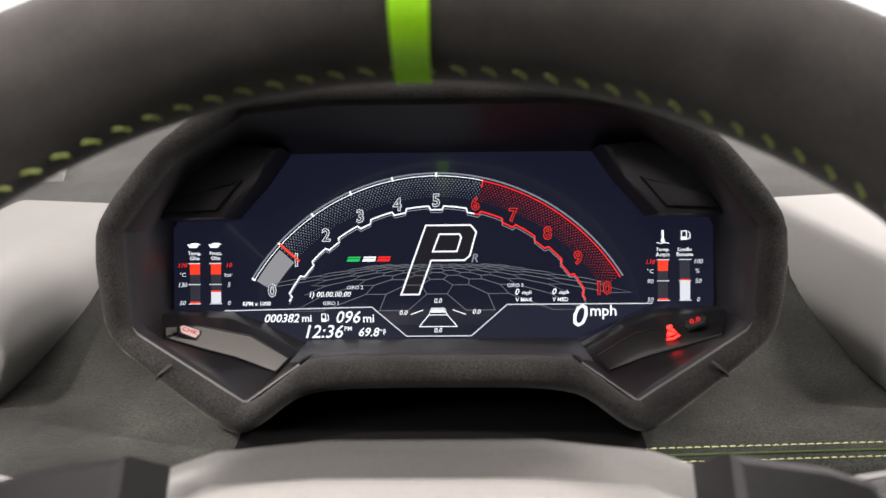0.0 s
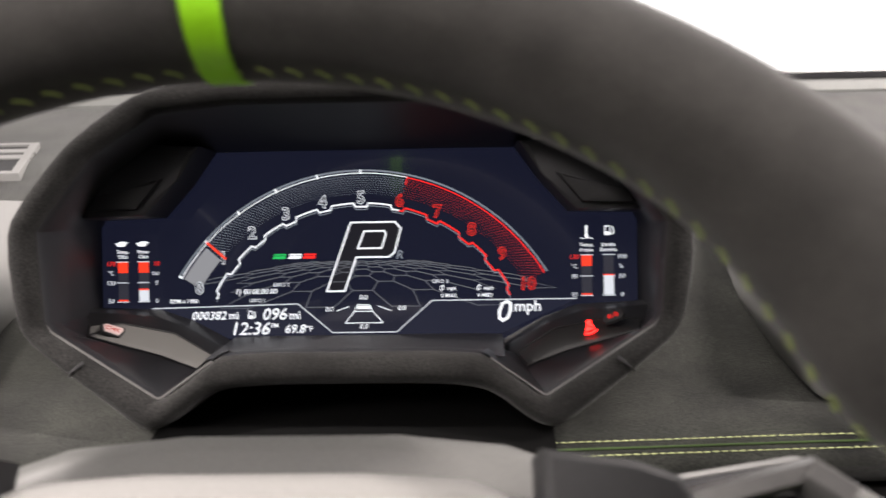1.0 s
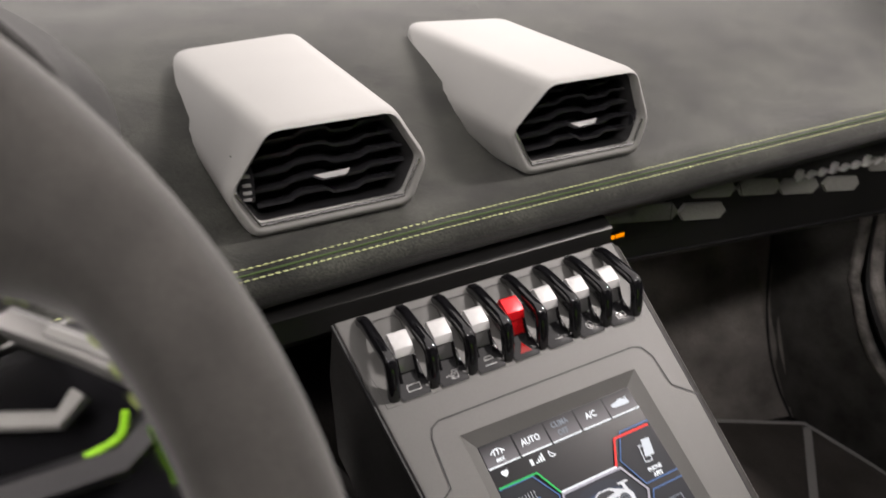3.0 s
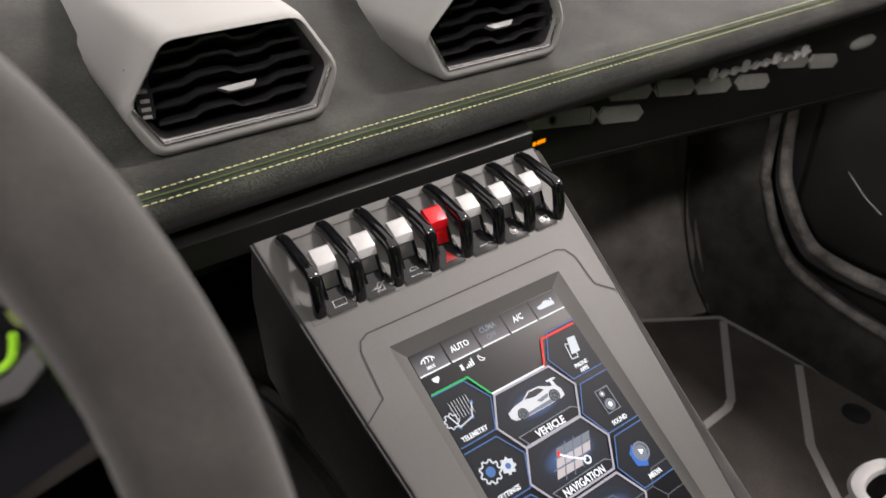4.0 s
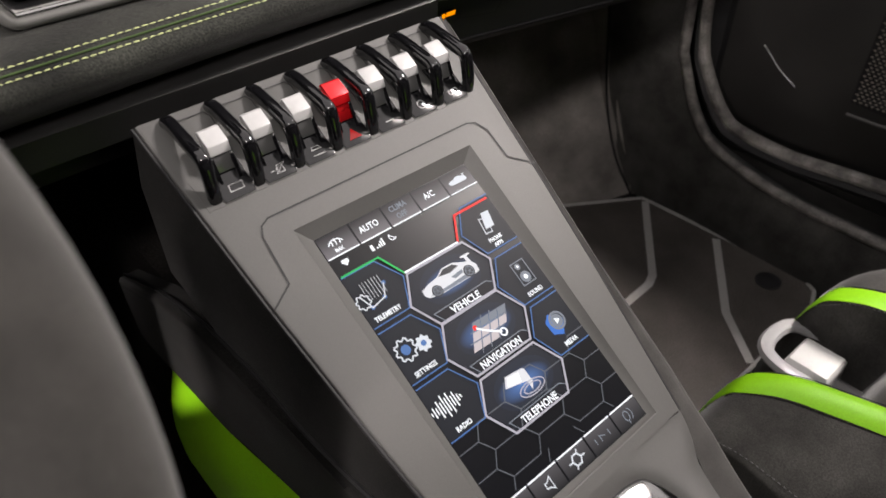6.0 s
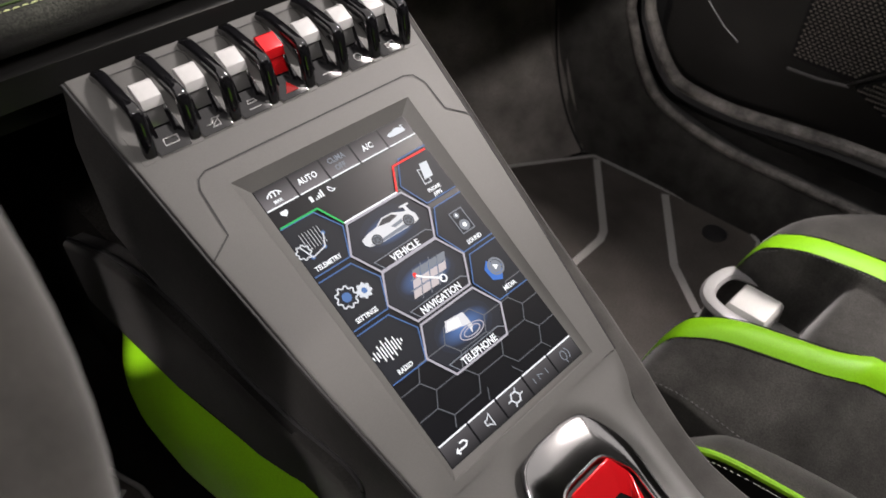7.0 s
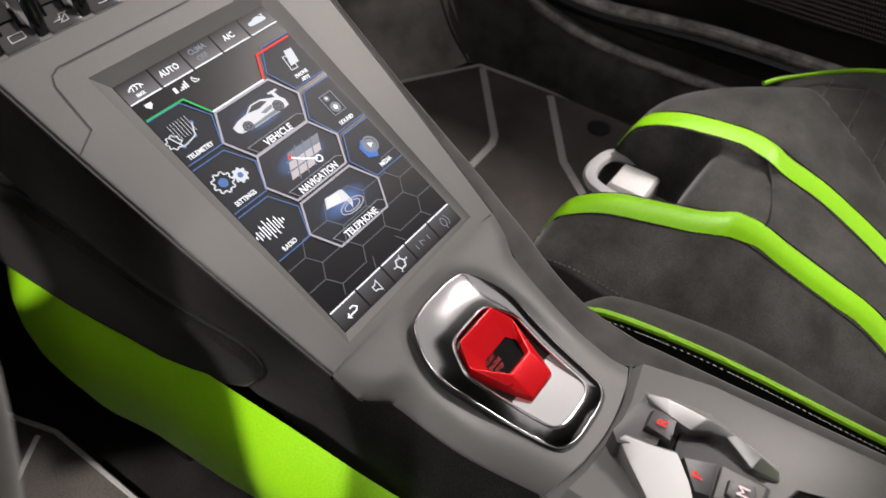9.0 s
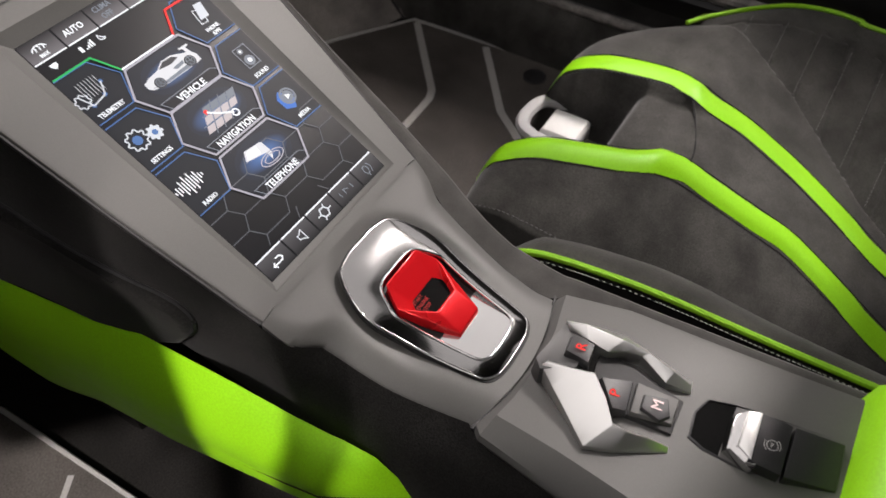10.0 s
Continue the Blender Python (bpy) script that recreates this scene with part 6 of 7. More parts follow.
ui("home_mark", join(lines([ngon(0, -0.0867, 0.0034, 6)], 0.0010, TOUCH, TW + 0.0004, closed=True), lines([[(0.0034, -0.0867), (0.0062, -0.0867)], [(-0.0034, -0.0867), (-0.0062, -0.0867)], [(0.0017, -0.0838), (0.003, -0.0820)], [(-0.0017, -0.0896), (-0.003, -0.0914)]], 0.0008, TOUCH, TW + 0.0004)), L_PALE)
ui("skip_mark", lines([[(0.0205, -0.0885), (0.0205, -0.0850), (0.0240, -0.0867)], [(0.0165, -0.0885), (0.0165, -0.0850)], [(0.0275, -0.0885), (0.0275, -0.0850)]], 0.0006, TOUCH, TW + 0.0004), L_SOFT)
ui("voice_mark", lines([arc(0.0435, -0.0867, 0.002, 0.003, -90, 270, 10), [(0.0435, -0.0900), (0.0435, -0.0915)], arc(0.0435, -0.0867, 0.0045, 0.0045, -50, 50, 6)], 0.0006, TOUCH, TW + 0.0004), L_SOFT)

# ---- row of toggles under arched guards ----
part("toggle_bank", prism([(-0.098, 0.131), (0.098, 0.131), (0.099, 0.150), (-0.099, 0.150)], CONSOLE, -0.006, 0.0003), GREY, console, "grey strip under the toggles")


def guard_m(k):
    return CONSOLE @ Matrix.Translation((-0.0917 + 0.02606 * k, 0.1355, 0))


guard_path = smooth_path([(0, -0.0005, -0.004), (0, 0.0035, 0.0045), (0, 0.0100, 0.0125), (0, 0.0148, 0.0172), (0, 0.0185, 0.0175), (0, 0.0260, 0.0145), (0, 0.0400, 0.0088), (0, 0.0480, 0.0052), (0, 0.0520, 0.0010), (0, 0.0525, -0.006)], 4)
guard_loops = []
for i, p in enumerate(guard_path):
    d = (guard_path[min(len(guard_path) - 1, i + 1)] - guard_path[max(0, i - 1)]).normalized()
    nrm = Vector((1, 0, 0)).cross(d)
    k = i / (len(guard_path) - 1)
    t, wd = 0.0032 + 0.0009 * math.sin(math.pi * k), 0.0036
    guard_loops.append([p + Vector((a * wd, 0, 0)) + nrm * b * t for a, b in ((-1, -0.45), (-0.8, -0.8), (-0.45, -1), (0.45, -1), (0.8, -0.8), (1, -0.45), (1, 0.45), (0.8, 0.8), (0.45, 1), (-0.45, 1), (-0.8, 0.8), (-1, 0.45))])
guard = thing("toggle_guard", "arched gloss black guard between two toggles", "switch guard", m=guard_m(0), group="toggle guards")
part("arch", loft(guard_loops), GLOSS, guard, angle=60)
for k in range(1, 8):
    copy_thing(guard, guard_m(k))


def toggle(k, cap_mat, label):
    """A paddle switch with a cap, its stem and the little plate that carries its mark."""
    ob = thing("toggle_switch", label, "toggle switch", m=CONSOLE @ Matrix.Translation((-0.0917 + 0.02606 * (k + 0.5), 0.152, 0)), group="toggle switches")
    I = Matrix.Identity(4)
    part("plate", prism([(-0.0092, -0.0205), (0.0092, -0.0205), (0.0100, -0.018), (0.0100, 0.030), (0.008, 0.034), (-0.008, 0.034), (-0.0100, 0.030), (-0.0100, -0.018)], I, -0.001, 0.0009, 0.0004), GREY, ob, "grey plate")
    part("plate_front", prism([(-0.0090, -0.0200), (0.0090, -0.0200), (0.0096, -0.0175), (0.0096, 0.0080), (-0.0096, 0.0080), (-0.0096, -0.0175)], I, 0.0006, 0.0015, 0.0003), GLOSS, ob, "gloss black plate")
    # the cap: a flat top with a sloping front, over a smoked window between two stems
    across = Matrix(((0, 0, 1, 0), (1, 0, 0, 0), (0, 1, 0, 0), (0, 0, 0, 1)))
    bm = prism([(0.0066, 0.0140), (0.0172, 0.0136), (0.0186, 0.0122), (0.0182, 0.0090), (0.0066, 0.0092), (0.0030, 0.0096), (0.0026, 0.0104)], across, -0.0062, 0.0062)
    bmesh.ops.bevel(bm, geom=bm.edges[:], offset=0.0006, segments=2, affect="EDGES", profile=0.6)
    part("cap", bm, cap_mat, ob, "pale satin cap" if cap_mat is not RED else "red cap")
    for s in (-1, 1):
        part("stem", loft([[Vector((s * 0.0056 + a * 0.0009, 0.004 + b * 0.0015, 0.0092)) for a, b in ((-1, -1), (1, -1), (1, 1), (-1, 1))], [Vector((s * 0.0056 + a * 0.0009, -0.0095 + b * 0.0012, 0.0010)) for a, b in ((-1, -1), (1, -1), (1, 1), (-1, 1))]]), GLOSS, ob, "gloss black stem")
    bm = prism([(0.0032, 0.0094), (0.0120, 0.0090), (0.0100, 0.0012), (-0.0036, 0.0016), (-0.0040, 0.0026)], across, -0.0056, 0.0056)
    bmesh.ops.bevel(bm, geom=bm.edges[:], offset=0.0004, segments=2, affect="EDGES", profile=0.6)
    part("window", bm, SMOKE if cap_mat is not RED else RED, ob, "clear smoked window")
    part("plate_outline", lines([[(-0.0098, 0.0200), (-0.0098, 0.0300), (-0.0075, 0.0338), (0.0075, 0.0338), (0.0098, 0.0300), (0.0098, 0.0200)]], 0.0005, I, 0.0012), DEEP, ob, "fine dark outline")
    marks = {0: [[(-0.004, -0.016), (0.004, -0.016), (0.0044, -0.012), (-0.0036, -0.012)]], 1: [[(-0.005, -0.015), (-0.001, -0.015), (0.0, -0.012), (0.005, -0.012)], [(-0.002, -0.017), (0.003, -0.017), (0.003, -0.013)]], 2: [[(-0.004, -0.0165), (0.004, -0.0165)], [(-0.003, -0.013), (0.003, -0.013), (0.002, -0.011), (-0.002, -0.011)]], 3: [], 4: [[(-0.003, -0.015), (0.003, -0.015)]], 5: [ngon(0, -0.0135, 0.0028, 8)], 6: [[(-0.003, -0.016), (0.004, -0.015), (0.0034, -0.012), (-0.0036, -0.013)]]}[k]
    if marks:
        part("plate_mark", lines(marks, 0.0005, I, 0.0017, closed=True), MARK, ob, "grey printed mark")
    else:
        part("plate_mark", fills([[(-0.0045, -0.0165), (0.0045, -0.0165), (0.0, -0.0095)]], I, 0.0019), L_REDMARK, ob, "red triangle mark")
    return ob


for k in range(7):
    toggle(k, RED if k == 3 else CAP, "red hazard toggle on the console" if k == 3 else "pale silver toggle on the console")

# ---- start button under its red cover, in a metal surround ----
start = thing("start_button", "red faceted start button cover in a satin metal surround", "start button", (CX, -0.055, 0.30))


def on_top(x, y, lift):
    """A place above the console's neck."""
    z = spine_z(y, SPINE)[0]
    return Vector((CX + x, y, z + lift + 0.05 * max(0.0, y + 0.075)))


def surround_loop(half, lift, grow=1.0):
    pts = half + [(-x, y) for x, y in reversed(half)]
    return [on_top(x * grow, -0.055 + (y + 0.055) * grow, lift) for x, y in pts]


S_OUT = [(0.010, -0.0005), (0.0230, -0.0030), (0.0300, -0.010), (0.0362, -0.024), (0.0374, -0.037), (0.0352, -0.050), (0.0318, -0.072), (0.0275, -0.098), (0.0240, -0.1065), (0.0160, -0.1105), (0.006, -0.1115)]
S_IN = [(0.006, -0.0250), (0.0135, -0.0255), (0.0190, -0.0285), (0.0240, -0.0370), (0.0262, -0.0425), (0.0255, -0.050), (0.0225, -0.070), (0.0195, -0.0925), (0.0170, -0.0985), (0.0120, -0.1015), (0.005, -0.1025)]
S_OUT, S_IN = ([tuple(p)[:2] for p in smooth_path([(x, y, 0) for x, y in half], 3)] for half in (S_OUT, S_IN))
sur = loft([surround_loop(S_OUT, -0.004), surround_loop(S_OUT, 0.0012), surround_loop(S_OUT, 0.0026, 0.988), surround_loop(S_OUT, 0.0033, 0.965), surround_loop(blend(S_OUT, S_IN, 0.80), 0.0056), surround_loop(S_IN, 0.0058), surround_loop(S_IN, 0.0050, 0.975), surround_loop(S_IN, -0.010, 0.94)], caps=False)
part("surround", sur, BRUSHED, start, "satin metal surround", angle=32)
part("inner_edge", sweep(surround_loop(S_IN, 0.0058), 0.0010, 8, closed=True), CHROME, start, "bright inner edge")
part("outer_edge", sweep(surround_loop(S_OUT, 0.0019, 0.994), 0.0007, 8, closed=True), CHROME, start, "bright outer edge")
part("surround_edge", loft([surround_loop(S_OUT, -0.002, 1.030), surround_loop(S_OUT, 0.0009, 1.028), surround_loop(S_OUT, 0.0009, 0.995)], caps=False), DEEP, start, "black shadow line")
bed_rows = [[on_top(sx * x * 0.965, y, 0.0003) + Vector((0, 0, 0.0058 * max(0.0, -0.060 - y) / 0.042)) for sx in (1, -1)] for x, y in S_IN]
cut = [k for k, (x, y) in enumerate(S_IN) if y <= -0.070][0]
part("bed", loft(bed_rows[cut:], caps=False, closed=False), POLISHED, start, "polished metal bed", angle=30)
part("bed_front", loft(bed_rows[:cut + 1], caps=False, closed=False), DEEP, start, "black bed round the cover", angle=30)
# the cover: a six-sided bowl round the button, with a block that slopes down behind it
RIM_PTS = [(0.0160, -0.0300, 0.3320), (0.0225, -0.0420, 0.3235), (0.0098, -0.0625, 0.3205)]
WELL_PTS = [(0.0110, -0.0450, 0.3190), (0.0150, -0.0510, 0.3160), (0.0086, -0.0605, 0.3170)]
END_PT = (0.0108, -0.0790, 0.3120)
FOOT_PTS = [(0.0165, -0.0290, 0.300), (0.0230, -0.0420, 0.298), (0.0115, -0.0805, 0.294)]
cover = bmesh.new()
cv = {}
for side in (1, -1):
    for key, pts in (("rim", RIM_PTS), ("well", WELL_PTS), ("foot", FOOT_PTS), ("end", [END_PT])):
        for k, (x, y, z) in enumerate(pts):
            cv[key, k, side] = cover.verts.new((CX + side * x, y, z))
for side in (1, -1):
    for k in (0, 1):
        cover.faces.new((cv["rim", k, side], cv["rim", k + 1, side], cv["well", k + 1, side], cv["well", k, side]))
    cover.faces.new((cv["rim", 1, side], cv["end", 0, side], cv["rim", 2, side]))
    cover.faces.new((cv["rim", 0, side], cv["foot", 0, side], cv["foot", 1, side], cv["rim", 1, side]))
    cover.faces.new((cv["rim", 1, side], cv["foot", 1, side], cv["foot", 2, side], cv["end", 0, side]))
for a, b in ((("rim", 0), ("well", 0)), (("rim", 2), ("well", 2)), (("rim", 2), ("end", 0)), (("rim", 0), ("foot", 0)), (("end", 0), ("foot", 2))):
    cover.faces.new((cv[a + (1,)], cv[a + (-1,)], cv[b + (-1,)], cv[b + (1,)]))
bmesh.ops.recalc_face_normals(cover, faces=cover.faces[:])
bmesh.ops.bevel(cover, geom=[e for e in cover.edges if len(e.link_faces) == 2], offset=0.0010, segments=3, affect="EDGES", profile=0.6)
cov = part("cover", cover, RED, start, "glossy red faceted cover", angle=50)
face = bmesh.new()
hub_v = face.verts.new((CX, -0.052, 0.3162))
ring_v = [face.verts.new((CX + x * 1.12, y * 1.02 + 0.001, z - 0.0006)) for x, y, z in WELL_PTS + [(-x, y, z) for x, y, z in reversed(WELL_PTS)]]
for k in range(6):
    face.faces.new((hub_v, ring_v[k], ring_v[(k + 1) % 6]))
part("button_face", face, PIT, cov, "black button under the cover")
BF = Matrix.Translation((CX - 0.0045, -0.0510, 0.3172)) @ Matrix.Rotation(radians(14), 4, "X")
part("button_words", join(*[words(t, 0.0034, -0.0035, 0.0042 - 0.0036 * k, BF, 0.0006, stretch=0.9) for k, t in enumerate(("START", "ENGINE", "STOP"))]), L_REDMARK, cov, "dark red words")

# ---- gear selector on the rear panel ----
selector = thing("gear_selector", "silver gear selector with lit red letters on the rear panel", "gear selector", (0.386, -0.165, 0.315))


def facet(loop_a, loop_b, mat, name, label="", parent=None):
    bm = loft([[Vector(p) for p in loop_a], [Vector(p) for p in loop_b]])
    bmesh.ops.bevel(bm, geom=bm.edges[:], offset=0.0007, segments=2, affect="EDGES", profile=0.6)
    return part(name, bm, mat, parent or selector, label)


def arm(stations, label):
    """A faceted lever arm: for each station its outer edge, its ridge and its inner edge."""
    low = Vector((0, 0, 0.014))
    bm = loft([[Vector(o) - low, Vector(o), Vector(r), Vector(i), Vector(i) - low] for o, r, i in stations])
    bmesh.ops.bevel(bm, geom=bm.edges[:], offset=0.0005, segments=2, affect="EDGES", profile=0.6)
    return part("lever_arm", bm, SATIN, selector, label, angle=25)


LEFT_ARM = [((0.3785, -0.1310, 0.3215), (0.3805, -0.1335, 0.3240)), ((0.3690, -0.1425, 0.3215), (0.3813, -0.1483, 0.3285)), ((0.3611, -0.1529, 0.3215), (0.3833, -0.1603, 0.3310)), ((0.3535, -0.1626, 0.3210), (0.3725, -0.1715, 0.3305)), ((0.3468, -0.1712, 0.3205), (0.3616, -0.1801, 0.3295)), ((0.3530, -0.1860, 0.3205), (0.3617, -0.1876, 0.3290)), ((0.3600, -0.1980, 0.3200), (0.3655, -0.1990, 0.3265)), ((0.3672, -0.2105, 0.3195), (0.3692, -0.2098, 0.3215))]
arm([(o, r, (r[0] + 0.0016, r[1] + 0.0004, r[2] - 0.0015)) for o, r in LEFT_ARM], "satin silver arm")
arm([((0.4132, -0.1307, 0.3215), (0.4084, -0.1317, 0.3275), (0.4060, -0.1350, 0.3255)), ((0.4185, -0.1480, 0.3215), (0.4105, -0.1431, 0.3310), (0.4030, -0.1477, 0.3285)), ((0.4215, -0.1652, 0.3215), (0.4117, -0.1652, 0.3310), (0.4025, -0.1605, 0.3270)), ((0.4200, -0.1740, 0.3215), (0.4119, -0.1740, 0.3305), (0.4080, -0.1690, 0.3270)), ((0.4188, -0.1794, 0.3215), (0.4122, -0.1813, 0.3300), (0.4100, -0.1775, 0.3270)), ((0.4165, -0.1935, 0.3205), (0.4097, -0.1968, 0.3275), (0.4030, -0.1950, 0.3240)), ((0.4143, -0.2073, 0.3195), (0.4110, -0.2080, 0.3210), (0.4069, -0.2093, 0.3200))], "satin silver arm")
facet([(0.3806, -0.1251, 0.305), (0.4121, -0.1302, 0.305), (0.4060, -0.1500, 0.305), (0.3819, -0.1507, 0.305), (0.3746, -0.1317, 0.305)], [(0.3816, -0.1261, 0.3205), (0.4111, -0.1312, 0.3225), (0.4040, -0.1485, 0.3285), (0.3829, -0.1497, 0.3285), (0.3756, -0.1317, 0.3215)], HEAD, "lever_head", "dark grey faceted head")
rb = facet([(0.3880, -0.1395, 0.325), (0.4006, -0.1380, 0.325), (0.4006, -0.1535, 0.325), (0.3860, -0.1555, 0.325)], [(0.3885, -0.1405, 0.3310), (0.3998, -0.1395, 0.3310), (0.3998, -0.1525, 0.3322), (0.3870, -0.1545, 0.3322)], BLACK, "reverse_button", "black button")
cradle = facet([(0.3720, -0.1580, 0.306), (0.4110, -0.1540, 0.306), (0.4010, -0.2090, 0.306), (0.3760, -0.2100, 0.306)], [(0.3740, -0.1600, 0.3205), (0.4090, -0.1560, 0.3205), (0.3995, -0.2075, 0.3205), (0.3775, -0.2085, 0.3205)], DEEP, "cradle", "black cradle")
pb = facet([(0.3860, -0.1620, 0.319), (0.3960, -0.1800, 0.319), (0.3750, -0.1840, 0.319), (0.3700, -0.1760, 0.319)], [(0.3858, -0.1640, 0.3270), (0.3940, -0.1795, 0.3245), (0.3755, -0.1830, 0.3240), (0.3725, -0.1760, 0.3255)], BLACK, "park_button", "black button")
mb = facet([(0.3960, -0.1815, 0.319), (0.3987, -0.2060, 0.319), (0.3813, -0.2076, 0.319), (0.3755, -0.1845, 0.319)], [(0.3952, -0.1822, 0.3240), (0.3978, -0.2050, 0.3228), (0.3820, -0.2066, 0.3228), (0.3764, -0.1850, 0.3240)], GREY, "manual_button", "grey button plate")
facet([(0.3894, -0.1870, 0.3225), (0.3945, -0.2000, 0.3225), (0.3845, -0.2050, 0.3220), (0.3783, -0.2005, 0.3220), (0.3798, -0.1885, 0.3225)], [(0.3890, -0.1880, 0.3262), (0.3935, -0.1998, 0.3255), (0.3846, -0.2040, 0.3250), (0.3792, -0.2000, 0.3252), (0.3806, -0.1892, 0.3262)], BLACK, "button_top", "raised black top", mb)
for text, x, y, z, mat, par in (("R", 0.3938, -0.1472, 0.3327, L_RED, rb), ("P", 0.3811, -0.1742, 0.3258, L_RED, pb), ("M", 0.3862, -0.1962, 0.3264, L_PINK, mb)):
    part("letter", words(text, 0.0084, 0, 0, Matrix.Translation((x, y, z)) @ Matrix.Rotation(radians(-4), 4, "X") @ Matrix.Rotation(radians(6), 4, "Z"), 0.0004), mat, par, "lit red letter" if text != "M" else "lit pale letter")

# ---- parking brake switch in its tray ----
brake = thing("parking_brake_switch", "silver and black parking brake switch in a black tray", "switch", (0.394, -0.25, 0.315))
TRAY = [(0.3815, -0.2165), (0.3975, -0.2145), (0.4085, -0.2185), (0.4135, -0.2330), (0.4225, -0.2920), (0.3905, -0.2935), (0.3775, -0.2480), (0.3785, -0.2250)]
tray_in = [(0.399 + (x - 0.399) * 0.955, -0.253 + (y + 0.253) * 0.975) for x, y in TRAY]
lean = lambda x, y, z: Vector((x, y, z + 0.02 * (-y - 0.215)))
part("tray", loft([[lean(x, y, z) for x, y in poly] for poly, z in ((TRAY, 0.3110), (TRAY, 0.3196), (tray_in, 0.3201), (tray_in, 0.3150))], caps=False), BLACK, brake, "black tray rim")
bm = bmesh.new()
bm.faces.new([bm.verts.new(lean(x, y, 0.3193)) for x, y in TRAY])
part("tray_bottom", bm, PIT, brake, "matt black tray")


def worn(loops, offset=0.0009):
    """A body through loops of places with small rounded edges."""
    bm = loft([[Vector(p) for p in loop] for loop in loops])
    bmesh.ops.bevel(bm, geom=bm.edges[:], offset=offset, segments=2, affect="EDGES", profile=0.6)
    return bm


swo = part("paddle", worn([[(0.3790, -0.2440, 0.3150), (0.4085, -0.2400, 0.3150), (0.4110, -0.2608, 0.3150), (0.3800, -0.2628, 0.3150)], [(0.3800, -0.2460, 0.3288), (0.4085, -0.2450, 0.3312), (0.4097, -0.2606, 0.3308), (0.3812, -0.2626, 0.3278)]]), BLACK, brake, "black paddle")
part("blank", worn([[(0.3804, -0.2640, 0.3150), (0.4112, -0.2620, 0.3150), (0.4186, -0.2885, 0.3160), (0.3900, -0.2905, 0.3160)], [(0.3816, -0.2640, 0.3274), (0.4100, -0.2620, 0.3304), (0.4166, -0.2872, 0.3262), (0.3904, -0.2894, 0.3226)]]), BLACK, brake, "black blank plate")
part("lip", worn([[(0.3818, -0.2338, 0.3200), (0.4000, -0.2318, 0.3200), (0.4000, -0.2350, 0.3180), (0.3818, -0.2370, 0.3180)], [(0.3822, -0.2352, 0.3256), (0.4010, -0.2330, 0.3290), (0.4020, -0.2362, 0.3270), (0.3828, -0.2384, 0.3230)], [(0.3850, -0.2396, 0.3270), (0.4050, -0.2375, 0.3322), (0.4062, -0.2402, 0.3300), (0.3856, -0.2420, 0.3240)]], 0.0006), CHROME, swo, "bright metal front lip")
part("lip_arm", worn([[(0.3822, -0.2345, 0.3190), (0.3834, -0.2352, 0.3258), (0.3858, -0.2402, 0.3276), (0.3850, -0.2395, 0.3190)], [(0.3786, -0.2440, 0.3190), (0.3792, -0.2448, 0.3256), (0.3812, -0.2478, 0.3290), (0.3818, -0.2470, 0.3190)], [(0.3774, -0.2488, 0.3190), (0.3778, -0.2494, 0.3246), (0.3802, -0.2510, 0.3284), (0.3806, -0.2506, 0.3190)]], 0.0006), CHROME, swo, "bright metal side arm")
part("lip_top", worn([[(0.3850, -0.2398, 0.3230), (0.4052, -0.2378, 0.3280), (0.4085, -0.2446, 0.3280), (0.3808, -0.2474, 0.3230)], [(0.3854, -0.2400, 0.3284), (0.4050, -0.2380, 0.3324), (0.4082, -0.2448, 0.3318), (0.3810, -0.2472, 0.3294)]], 0.0005), SATIN, swo, "satin silver top")
PB = Matrix.Translation((0.3930, -0.2540, 0.3304)) @ Matrix.Rotation(radians(-4), 4, "X") @ Matrix.Rotation(radians(-5), 4, "Y") @ Matrix.Rotation(radians(-70), 4, "Z")
part("switch_mark", join(lines([ngon(0, 0, 0.0028, 14)], 0.0004, PB, 0.0006, closed=True), lines([arc(0, 0, 0.0040, 0.0040, -40, 40, 6), arc(0, 0, 0.0040, 0.0040, 140, 220, 6)], 0.0004, PB, 0.0006), words("P", 0.0035, 0, 0, PB, 0.0006)), MARK, swo, "grey printed mark")

# ---- green armrest behind the rear panel ----
arm = loft([[Vector((CX + x * k, y, z0 + (z1 - z0) * z)) for x, z in ((-0.078, 0), (-0.084, 0.3), (-0.082, 0.75), (-0.070, 0.97), (-0.03, 1.0), (0.03, 1.0), (0.066, 0.97), (0.078, 0.75), (0.080, 0.3), (0.076, 0))] for y, k, z0, z1 in ((-0.292, 0.90, 0.27, 0.330), (-0.296, 0.98, 0.26, 0.345), (-0.306, 1.0, 0.255, 0.353), (-0.36, 1.04, 0.25, 0.36), (-0.6, 1.08, 0.25, 0.37))])
armrest = thing("armrest", "green leather armrest behind the console", "armrest", (CX, -0.45, 0.26))
part("pad", arm, GREEN, armrest, "green leather pad", angle=60)
part("base", box((CX - 0.07, -0.62, FLOOR_Z), (CX + 0.07, -0.30, 0.262)), DEEP, armrest)

# ---- air vents ----
shrink2 = lambda poly, k: [(u * k, (v - 0.034) * k + 0.034) for u, v in poly]


def rounded(poly, r, n=4):
    """An outline in space or in a plane with its corners rounded off."""
    pts = [Vector(p) for p in poly]
    out = []
    for i, p in enumerate(pts):
        a, b = pts[i - 1] - p, pts[(i + 1) % len(pts)] - p
        a, b = p + a.normalized() * min(r, a.length * 0.45), p + b.normalized() * min(r, b.length * 0.45)
        for k in range(n):
            t = k / (n - 1)
            out.append(a * (1 - t) ** 2 + p * 2 * t * (1 - t) + b * t * t)
    return out


